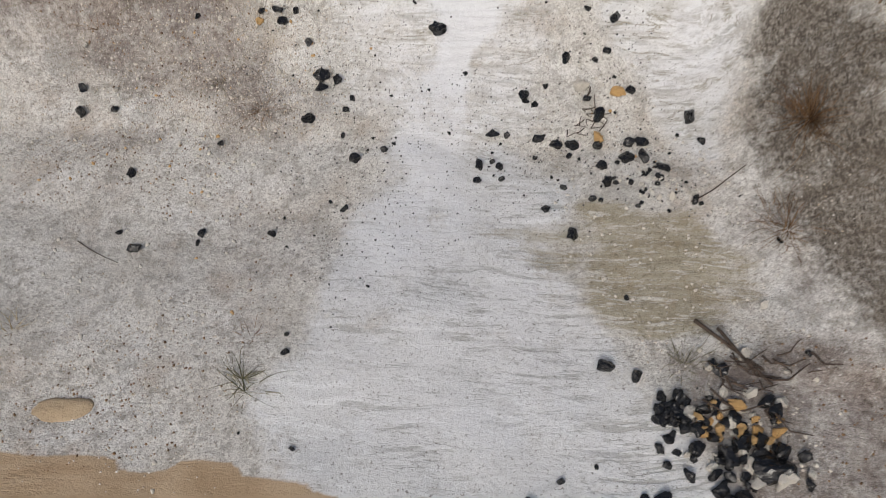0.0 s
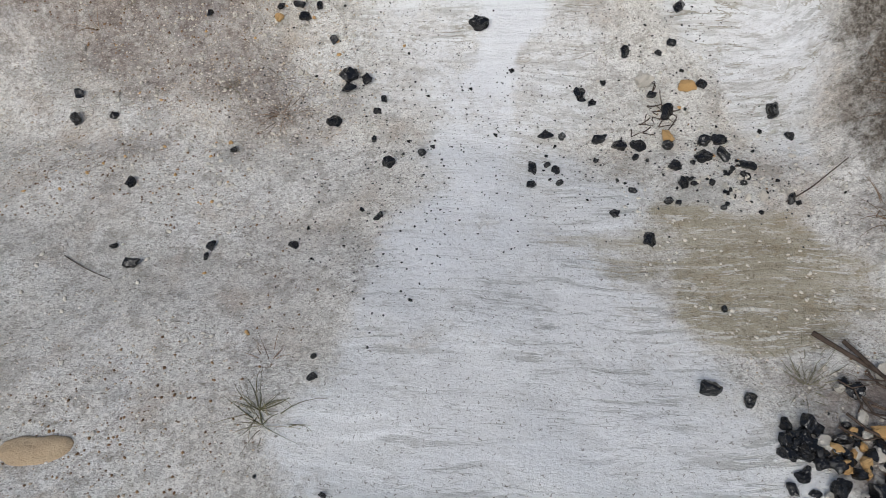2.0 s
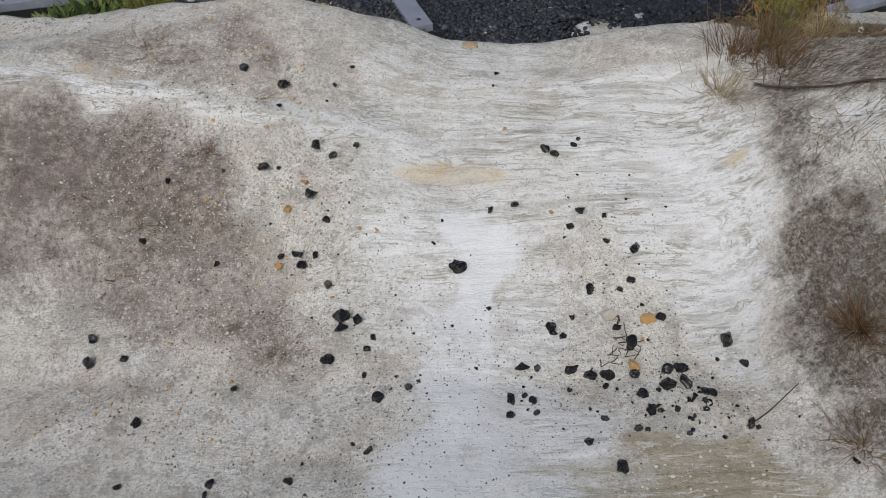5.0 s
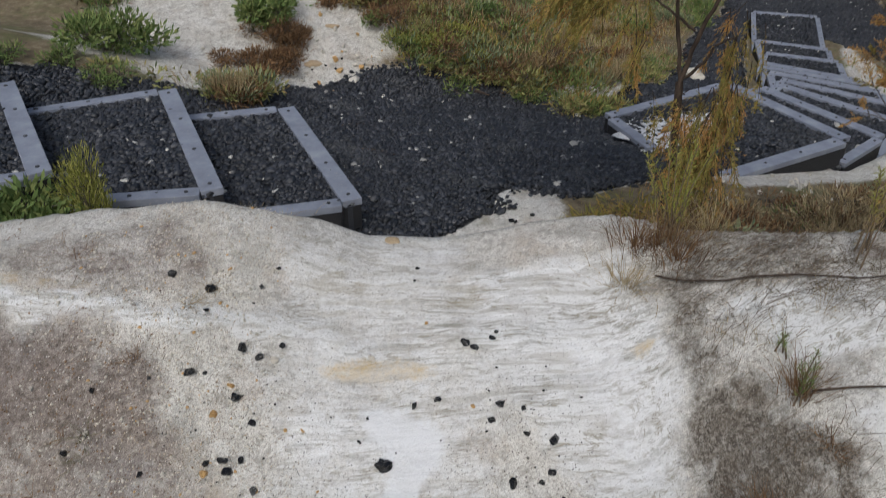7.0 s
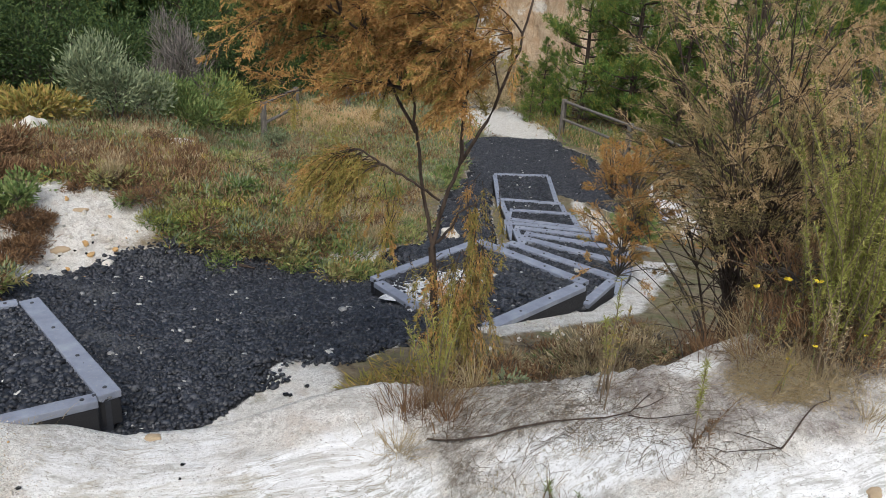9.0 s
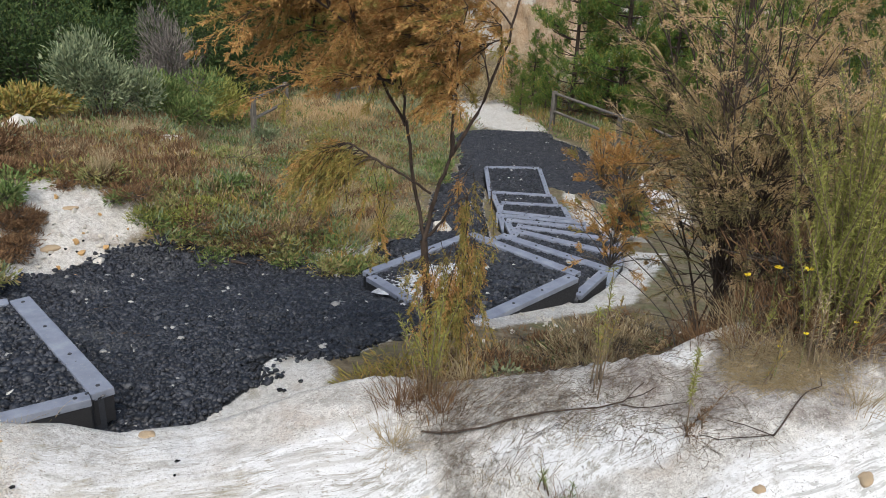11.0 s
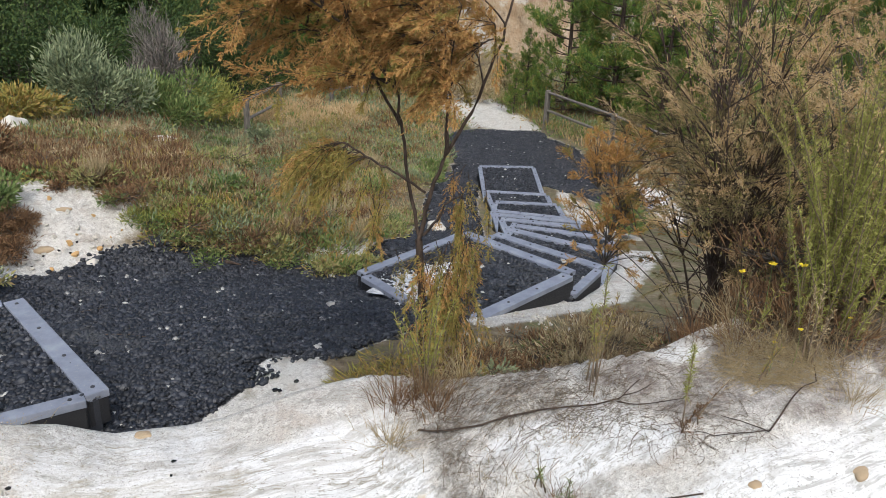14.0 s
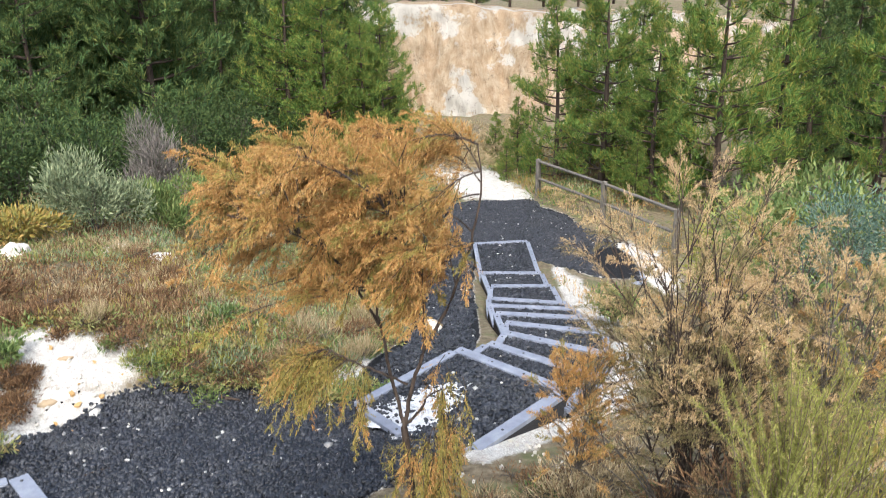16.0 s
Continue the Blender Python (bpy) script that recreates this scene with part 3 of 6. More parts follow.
sandy = np.maximum.reduce([
    area(WX + 0.15 * lumps(GX, GY, 0.25, 7), WY + 0.15 * lumps(GX, GY, 0.2, 3), BANK, 0.3), blob(GX, GY, 0.9, 4.25, 0.26, 0.3), area(WX, WY, [(2.3, 4.85), (3.5, 5.45), (4.2, 5.9), (5.0, 6.7), (5.6, 7.6), (6.2, 7.4), (5.1, 6.2), (4.2, 5.3), (3.3, 4.95), (2.5, 4.62)], 0.15) * 0.95,
    area(WX, WY, [(6.0, 8.3), (6.6, 9.6), (7.2, 11.2), (7.9, 12.6), (8.6, 13.0), (7.6, 10.6), (6.6, 8.2)], 0.15), area(WX + 0.2 * lumps(GX, GY, 0.4, 5), WY, [(9.3, 19.8), (9.3, 22.8), (10.9, 25.8), (11.9, 25.8), (12.0, 23.0), (11.1, 19.2)], 0.3), area(WX + 0.1 * lumps(GX, GY, 0.3, 5), WY, [(10.75, 15.2), (11.2, 14.8), (10.6, 12.0), (9.9, 11.8), (10.35, 13.2)], 0.12), area(WX, WY, [(8.3, 13.5), (8.55, 13.4), (7.75, 11.5), (7.3, 11.3)], 0.1),
    area(GX, GY, [(-1.6, 2.2), (1.15, 2.0), (1.15, 3.2), (1.0, 4.1), (0, 4.0), (-0.6, 3.6), (-1.6, 3.2)], 0.2), area(WX, WY, [(1.2, 6.6), (1.8, 6.4), (2.6, 7.3), (2.4, 7.6)], 0.15) * 0.7])
powder = np.maximum.reduce([
    area(WX, WY, [(-0.01, 1.55), (0.17, 1.52), (0.15, 1.3), (0.10, 1.16), (0.04, 1.25)], 0.03), area(WX, WY, [(0.0, 1.4), (0.13, 1.3), (0.12, 1.08), (0.16, 0.9), (0.12, 0.8), (-0.1, 0.66), (-0.13, 0.83), (-0.03, 1.13)], 0.06) * 0.62,
    area(WX, WY, [(0.5, 1.7), (0.76, 1.6), (0.74, 1.25), (0.6, 1.3)], 0.06) * 0.5, area(WX, WY, [(-0.1, 0.5), (0.35, 0.5), (0.45, 0.32), (-0.12, 0.32)], 0.08) * 0.42])
put_attr(ground.data, "powder", powder * near)
put_attr(ground.data, "vein", smooth(0.75, 1.4, GY))
put_attr(ground.data, "slab", slab * near)
put_attr(ground.data, "litter", np.maximum(litter * near, np.maximum(0.26 * area(WX, WY, BANK, 0.2), 0.6 * area(WX, WY, [(1.2, 2.9), (2.2, 2.6), (4.2, 3.8), (4.7, 5.3), (3.4, 4.9), (2.4, 4.5), (1.6, 4.2)], 0.2))))
put_attr(ground.data, "tan", tan * near)
put_attr(ground.data, "ochre", ochre * near)
spill = blob(GX, GY, 0.86, 4.2, 0.18, 0.33, -0.3, 0.5)
put_attr(ground.data, "coal", landing * far * (1 - spill))
put_attr(ground.data, "soil", far * (1 - np.maximum(sandy, spill)) * (1 - landing))

# ---- builders ----
def part(name, me, material, parent=None, label="", at=None):
    """One mesh object, under a thing or by itself."""
    ob = new(name, me)
    if not me.materials:
        me.materials.append(material)
    if parent is not None:
        ob.parent = parent
    if at is not None:
        ob.matrix_basis = at
    if label:
        ob["label"] = label
    return ob


class Soup:
    """Gathers tubes, leaves and stones as triangles for one mesh."""

    def __init__(self):
        self.v, self.f, self.n = [], [], 0

    def add(self, v, f):
        self.v.append(np.asarray(v, np.float32))
        self.f.append(np.asarray(f, np.int64) + self.n)
        self.n += len(v)

    def tube(self, pts, r0, r1, sides=5):
        p = np.asarray(pts, float)
        k = len(p)
        d = np.gradient(p, axis=0)
        d /= np.linalg.norm(d, axis=1, keepdims=True) + 1e-9
        ref = np.where(np.abs(d[:, 2:3]) > 0.9, np.array([[1.0, 0, 0]]), np.array([[0, 0, 1.0]]))
        a = np.cross(d, ref)
        a /= np.linalg.norm(a, axis=1, keepdims=True) + 1e-9
        b = np.cross(d, a)
        r = np.linspace(r0, r1, k)[:, None, None]
        th = np.linspace(0, 2 * np.pi, sides, endpoint=False)
        ring = p[:, None] + r * (a[:, None] * np.cos(th)[None, :, None] + b[:, None] * np.sin(th)[None, :, None])
        i = np.arange(k * sides).reshape(k, sides)
        q = np.stack([i[:-1], np.roll(i[:-1], -1, 1), np.roll(i[1:], -1, 1), i[1:]], -1).reshape(-1, 4)
        self.add(ring.reshape(-1, 3), np.concatenate([q[:, [0, 1, 2]], q[:, [0, 2, 3]]]))

    def leaves(self, at, way, length, width):
        """A thin pointed leaf, folded along its rib, at each place."""
        at, way = np.asarray(at, float), np.asarray(way, float)
        m = len(at)
        way = way / (np.linalg.norm(way, axis=1, keepdims=True) + 1e-9)
        side = np.cross(way, rng.normal(size=(m, 3)))
        side /= np.linalg.norm(side, axis=1, keepdims=True) + 1e-9
        length, width = np.broadcast_to(length, m)[:, None], np.broadcast_to(width, m)[:, None]
        mid = at + way * length * 0.45
        v = np.stack([at, mid + side * width, at + way * length, mid - side * width], 1)
        i = np.arange(m * 4).reshape(m, 4)
        self.add(v.reshape(-1, 3), np.concatenate([i[:, [0, 1, 2]], i[:, [0, 2, 3]]]))

    def mesh(self, name):
        me = bpy.data.meshes.new(name)
        fill_mesh(me, np.concatenate(self.v), np.concatenate(self.f))
        return me


rng = np.random.default_rng(7)


def curve(p0, p1, p2, k=8):
    t = np.linspace(0, 1, k)[:, None]
    return (1 - t) ** 2 * np.asarray(p0, float) + 2 * t * (1 - t) * np.asarray(p1, float) + t * t * np.asarray(p2, float)


# ---- gravel stones ----
def stone_shapes(kinds=8, seed=3):
    """Angular broken stones of about unit size: 12 corners, 20 faces."""
    g = (1 + 5 ** 0.5) / 2
    v = np.array([(-1, g, 0), (1, g, 0), (-1, -g, 0), (1, -g, 0), (0, -1, g), (0, 1, g), (0, -1, -g), (0, 1, -g), (g, 0, -1), (g, 0, 1), (-g, 0, -1), (-g, 0, 1)]) / 1.9
    f = np.array([(0, 11, 5), (0, 5, 1), (0, 1, 7), (0, 7, 10), (0, 10, 11), (1, 5, 9), (5, 11, 4), (11, 10, 2), (10, 7, 6), (7, 1, 8),
                  (3, 9, 4), (3, 4, 2), (3, 2, 6), (3, 6, 8), (3, 8, 9), (4, 9, 5), (2, 4, 11), (6, 2, 10), (8, 6, 7), (9, 8, 1)])
    r = np.random.default_rng(seed)
    out = []
    for _ in range(kinds):
        w = v * r.uniform(0.7, 1.3, (12, 1)) + r.normal(0, 0.10, (12, 3))
        out.append(w * np.array([r.uniform(0.9, 1.25), r.uniform(0.7, 1.0), r.uniform(0.5, 0.75)]))
    return out, f


STONES, STONE_FACES = stone_shapes()


def turned(m):
    """Random turns, (m, 3, 3), mostly about the upright."""
    a, b = rng.uniform(0, 2 * np.pi, m), rng.normal(0, 0.45, m)
    c, s, cb, sb = np.cos(a), np.sin(a), np.cos(b), np.sin(b)
    o, e = np.zeros(m), np.ones(m)
    rz = np.stack([np.stack([c, -s, o], -1), np.stack([s, c, o], -1), np.stack([o, o, e], -1)], 1)
    rx = np.stack([np.stack([e, o, o], -1), np.stack([o, cb, -sb], -1), np.stack([o, sb, cb], -1)], 1)
    return rz @ rx


def gravel(name, x, y, z, size):
    soup = Soup()
    kind = rng.integers(0, len(STONES), len(x))
    for k, shape in enumerate(STONES):
        i = np.where(kind == k)[0]
        v = np.einsum("mij,nj->mni", turned(len(i)), shape) * size[i, None, None] * 0.5 + np.stack([x[i], y[i], z[i]], -1)[:, None]
        soup.add(v.reshape(-1, 3), (STONE_FACES[None] + 12 * np.arange(len(i))[:, None, None]).reshape(-1, 3))
    ob = part(name, soup.mesh(name), M_GRAVEL)
    return tagged(ob, "loose crushed black stone spread over the path", "gravel", kind="stuff")


def inside(x, y, poly):
    hit = np.zeros(len(x), bool)
    for (x0, y0), (x1, y1) in zip(poly, poly[1:] + poly[:1]):
        cross = (y0 > y) != (y1 > y)
        hit ^= cross & (x < (x1 - x0) * (y - y0) / (y1 - y0 + 1e-12) + x0)
    return hit


# ---- framed gravel steps ----
def board_mesh(length, width, height):
    """A board along x from the origin, its top at z = 0, with eased edges."""
    bm = bmesh.new()
    bmesh.ops.create_cube(bm, size=1, matrix=Matrix.Translation((length / 2, 0, -height / 2)) @ Matrix.Diagonal((length, width, height, 1)))
    bmesh.ops.bevel(bm, geom=list(bm.edges), offset=0.006, segments=2, profile=0.6, affect="EDGES")
    me = bpy.data.meshes.new("board")
    bm.to_mesh(me)
    bm.free()
    return me


def bolt_mesh():
    bm = bmesh.new()
    bmesh.ops.create_cone(bm, cap_ends=True, segments=8, radius1=0.013, radius2=0.010, depth=0.006)
    me = bpy.data.meshes.new("bolt")
    bm.to_mesh(me)
    bm.free()
    return me


BOLT = bolt_mesh()
# dark plastic, coloured near black to hold the shade on board sides
M_RISER = stone_material("shaded_dark_plastic", (0.014, 0.014, 0.016), (0.03, 0.03, 0.033), 0.6)


def board(parent, name, p, q, z, width=0.12, height=0.2, inset=0.0, skirt=True):
    p, q = Vector(p), Vector(q)
    d = (q - p).normalized()
    p = p + d * inset
    length = (q - p).length
    m = Matrix.Translation((p.x, p.y, z)) @ Matrix.Rotation(math.atan2(d.y, d.x), 4, "Z")
    ob = part(name, board_mesh(length, width, 0.045), M_BOARD, parent, at=m)
    if skirt:
        part("riser_board", board_mesh(length - 0.01, width - 0.012, height - 0.045), M_RISER, parent, "dark lower side of the board with its shade painted in", at=m @ Matrix.Translation((0.005, 0, -0.0455)))
    count = max(2, round(length / 0.45) + 1)
    for i in range(count):
        u = 0.07 + (length - 0.14) * i / (count - 1)
        part("bolt", BOLT, M_BOLT, ob, at=Matrix.Translation((u, 0, 0.002)))
    return ob


def step_frame(z, front, left_back, right_back, label, height=0.2, width=0.12):
    """Front board and two side boards round a gravel tread."""
    empty = tagged(new("step_frame"), label, "step", group="framed gravel steps")
    board(empty, "front_board", front[0], front[1], z, width, height)
    if left_back:
        board(empty, "side_board", front[0], left_back, z - 0.003, 0.09, height, 0.065)
    if right_back:
        board(empty, "side_board", front[1], right_back, z - 0.003, 0.09, height, 0.065)
    return empty


UP = "grey recycled-plastic step frame filled with black gravel, climbing"
DOWN = "grey recycled-plastic winder step frame filled with black gravel"
UPPER = [(-0.86, (-0.63, 5.25), (-0.14, 3.94)), (-0.69, (-1.40, 5.20), (-0.87, 3.80)), (-0.52, (-2.32, 4.95), (-1.69, 3.72)), (-0.35, (-3.2, 4.7), (-2.6, 3.5))]
treads = []
for i, (z, a, b) in enumerate(UPPER):
    if i + 1 < len(UPPER):
        na, nb = UPPER[i + 1][1:]
    else:
        na, nb = (-4.1, 4.4), (-3.5, 3.2)
    mix_a = (a[0] + 0.95 * (na[0] - a[0]), a[1] + 0.95 * (na[1] - 0.1 - a[1]))
    mix_b = (b[0] + 0.95 * (nb[0] - b[0]), b[1] + 0.95 * (nb[1] - b[1]))
    step_frame(z, (a, b), mix_a, mix_b, UP, 0.2)
    treads.append((z, [a, b, nb, na]))
first = tagged(new("step_frame"), "grey plastic frame round the first tread, washed with white clay", "step", group="framed gravel steps")
board(first, "front_board", LOWER[0][0], LOWER[0][1], -1.325)
board(first, "side_board", (1.91, 6.03), (3.09, 6.62), -1.328, 0.10)
board(first, "side_board", (2.46, 4.93), (3.62, 5.46), -1.328, 0.12, 0.2)
board(first, "back_board", (1.93, 5.96), (2.10, 5.42), -1.328, 0.10)
treads.append((-1.325, [(1.91, 6.03), (3.15, 6.66), (3.68, 5.49), (2.46, 4.93), (2.04, 5.34)]))
for i in range(1, len(LOWER)):
    z = -1.325 - 0.236 * i
    (a, b), (pa, pb) = LOWER[i], LOWER[i - 1]
    step_frame(z, (a, b), (pa[0] + 0.05, pa[1] + 0.1), (pb[0] + 0.05, pb[1] + 0.05), DOWN, 0.24)
    treads.append((z, [a, b, pb, pa]))
# the flight that turns back below the far landing
for z, a, b, c, d in ((-3.72, (9.0, 12.55), (9.87, 12.40), (9.85, 14.3), (10.8, 14.1)), (-3.95, (8.67, 11.5), (9.5, 11.38), (9.0, 12.45), (9.9, 12.3))):
    step_frame(z, (a, b), c, d, "dark plastic step frame beside the scrub", 0.24)
    treads.append((z, [a, b, d, c]))

# gravel: the landing and the treads, stone by stone
m = 70000
px, py = rng.uniform(-1.0, 2.75, m), rng.uniform(3.5, 7.15, m)
edge = 0.10 * lumps(px, py, 0.12, 6) + rng.normal(0, 0.07, m)
keep = area(px, py, LANDING, 0.1) > np.clip(0.5 + 3 * edge, 0.04, 0.96)
for z, poly in treads:
    keep &= ~inside(px, py, poly)
keep &= (np.hypot((px - 0.88) / 0.2, (py - 4.2) / 0.36) > 1 + 5 * edge)
px, py = px[keep], py[keep]
gravel("landing_gravel", px, py, ground_height(px, py) + rng.uniform(-0.004, 0.016, len(px)), rng.lognormal(math.log(0.034), 0.28, len(px)))
ux, uy = rng.uniform(-4.2, 0.3, 26000), rng.uniform(3.2, 6.2, 26000)
uk = np.hypot((ux + 1.7 + 0.2 * (uy - 4.7)) / 2.2, (uy - 4.75 - 0.15 * (ux + 1.6)) / 1.0) < 1 + 0.1 * lumps(ux, uy, 0.15, 4)
for z, poly in treads:
    uk &= ~inside(ux, uy, poly)
ux, uy = ux[uk], uy[uk]
gravel("upper_gravel", ux, uy, ground_height(ux, uy) + 0.006, rng.lognormal(math.log(0.034), 0.28, len(ux)))
tx, ty, tz = [], [], []
for z, poly in treads:
    xs, ys = [p[0] for p in poly], [p[1] for p in poly]
    far_off = max(1.0, min(ys) / 4.0)
    k = int((max(xs) - min(xs)) * (max(ys) - min(ys)) * 4200 / far_off ** 1.3)
    qx, qy = rng.uniform(min(xs), max(xs), k), rng.uniform(min(ys), max(ys), k)
    ok = inside(qx, qy, poly)
    tx.append(qx[ok]), ty.append(qy[ok]), tz.append(np.full(ok.sum(), z - 0.035))
    me = bpy.data.meshes.new("tread_fill")
    v = [(x, y, z - 0.04) for x, y in poly] + [(x, y, z - 0.3) for x, y in poly]
    c = len(poly)
    me.from_pydata(v, [], [list(range(c)), list(range(2 * c - 1, c - 1, -1))] + [[i, i + c, (i + 1) % c + c, (i + 1) % c] for i in range(c)])
    tagged(part("gravel_bed", me, M_GRAVEL), "packed black gravel inside a step frame", "gravel", group="gravel beds")
# white clay washed over the first tread
a = np.linspace(0, 2 * np.pi, 48, endpoint=False)
rr = 1 + 0.16 * np.sin(3 * a + 1) + 0.1 * np.sin(7 * a) + 0.07 * np.sin(13 * a + 2)
ring = np.concatenate([[[k * 0.52 * r * math.cos(t) + 2.42, k * 0.34 * r * math.sin(t) + 0.18 * math.cos(t) + 5.78, -1.325 - 0.036 + 0.016 * (1 - k * k)] for t, r in zip(a, rr)] for k in (0.25, 0.5, 0.75, 1.0)])
i = np.arange(192).reshape(4, 48)
quads = np.stack([i[:-1], i[1:], np.roll(i[1:], -1, 1), np.roll(i[:-1], -1, 1)], -1).reshape(-1, 4)
me = bpy.data.meshes.new("clay_wash")
me.from_pydata(ring.tolist(), [], quads.tolist() + [i[0].tolist()])
tagged(part("clay_wash", me, M_WASH), "white clay washed over the gravel of a step", "clay")
tx, ty, tz = np.concatenate(tx), np.concatenate(ty), np.concatenate(tz)
white = np.hypot((tx - 2.42) / 0.5, (ty - 5.78 - 0.35 * (tx - 2.42)) / 0.32) < 1 + rng.normal(0, 0.22, len(tx))
white &= rng.random(len(tx)) < 0.9
gravel("step_gravel", tx[~white], ty[~white], tz[~white] + rng.uniform(-0.006, 0.012, (~white).sum()), rng.lognormal(math.log(0.036), 0.28, (~white).sum()) * np.maximum(1, ty[~white] / 7) ** 0.5)
hx, hy = rng.uniform(1.6, 9.2, 60000), rng.uniform(5.9, 17.4, 60000)
hk = along(hx, hy, SIDE_PATH) < 0.42 + 0.1 * lumps(hx, hy, 0.2, 3)
for z, poly in treads:
    hk &= ~inside(hx, hy, poly)
hx, hy = hx[hk], hy[hk]
gravel("side_gravel", hx, hy, ground_height(hx, hy) + 0.005, rng.uniform(0.035, 0.065, len(hx)))
fx, fy = rng.uniform(7.2, 11.1, 30000), rng.uniform(12.4, 19.9, 30000)
fk = area(fx + 0.12 * lumps(fx, fy, 0.3, 2) + rng.normal(0, 0.08, len(fx)), fy, FAR_LANDING, 0.1) > 0.5
for z, poly in treads:
    fk &= ~inside(fx, fy, poly)
fx, fy = fx[fk], fy[fk]
gravel("far_gravel", fx, fy, ground_height(fx, fy) + 0.01, rng.uniform(0.04, 0.075, len(fx)))


# ---- timber fences ----
def square_mesh(name, w, d, h):
    bm = bmesh.new()
    bmesh.ops.create_cube(bm, size=1, matrix=Matrix.Translation((0, 0, h / 2)) @ Matrix.Diagonal((w, d, h, 1)))
    bmesh.ops.bevel(bm, geom=list(bm.edges), offset=0.012, segments=1, affect="EDGES")
    me = bpy.data.meshes.new(name)
    bm.to_mesh(me)
    bm.free()
    return me


def rail_fence(points, label, height=1.1):
    empty = tagged(new("rail_fence"), label, "fence", group="timber rail fences")
    post = square_mesh("post", 0.12, 0.12, height + 0.25)
    tops = []
    for x, y in points:
        z = float(ground_height(x, y))
        part("post", post, M_POST, empty, at=pose(x, y, z - 0.25, 0, 0, 28))
        tops.append(Vector((x, y, z + height)))
    for p, q in zip(tops, tops[1:]):
        d = q - p
        for drop in (0.06, 0.55):
            m = Matrix.Translation(p - Vector((0, 0, drop))) @ d.to_track_quat("Z", "Y").to_matrix().to_4x4()
            part("rail", square_mesh("rail", 0.10, 0.05, d.length), M_POST, empty, at=m)


rail_fence([(11.19, 19.16), (11.2, 15.94), (11.3, 13.3)], "weathered grey timber post and rail fence beside the path")
rail_fence([(3.18, 20.28), (4.36, 22.05)], "short weathered timber rail fence in dry grass", 1.0)
rail_fence([(6.36, 24.07), (7.5, 24.6)], "short weathered timber fence behind the sapling", 1.0)

# ---- trees and shrubs ----
def plume(soup, stem, base, way, length, droop, twigs=9, leaf=0.02, width=0.0022, bend=None):
    """A feathery spray: a bent stem with side twigs of fine leaflets."""
    way = np.asarray(way, float)
    way = way / np.linalg.norm(way)
    base = np.asarray(base, float)
    tip = base + way * length + np.array([0, 0, -droop * length])
    if bend is not None:
        tip = tip + np.asarray(bend) * length
    pts = curve(base, base + way * length * 0.55, tip, 7)
    stem.tube(pts, 0.0022 * max(1, length * 2.2), 0.0007, 3)
    t = np.sort(rng.uniform(0.12, 1.0, twigs * 2))
    i = np.minimum((t * 6).astype(int), 5)
    at = pts[i] + (pts[i + 1] - pts[i]) * (t * 6 - i)[:, None]
    along = pts[i + 1] - pts[i]
    along /= np.linalg.norm(along, axis=1, keepdims=True)
    out = along * 1.0 + rng.normal(0, 0.42, (len(t), 3)) + np.array([0, 0, -0.1])
    out /= np.linalg.norm(out, axis=1, keepdims=True)
    k = 15
    step = (rng.uniform(0.28, 0.46, len(t)) * length * (1.15 - t * 0.8) / k)[:, None, None]
    j = np.arange(1, k + 1)[None, :, None]
    spots = (at[:, None] + out[:, None] * step * j + np.array([0, 0, -1.0]) * (step * j) ** 2 * 1.2).reshape(-1, 3)
    ways = (out[:, None] + rng.normal(0, 0.42, (len(t), k, 3))).reshape(-1, 3)
    soup.leaves(spots, ways, leaf * rng.uniform(0.7, 1.5, len(spots)), width)


def tree_thing(name, label, category, at, wood, leaf_sets, bark, group=""):
    """Trunk and crown meshes under one Empty."""
    empty = tagged(new(name), label, category, group)
    empty.matrix_basis = at
    part("trunk", wood.mesh("trunk"), bark, empty)
    for nm, soup, material in leaf_sets:
        part(nm, soup.mesh(nm), material, empty)
    return empty


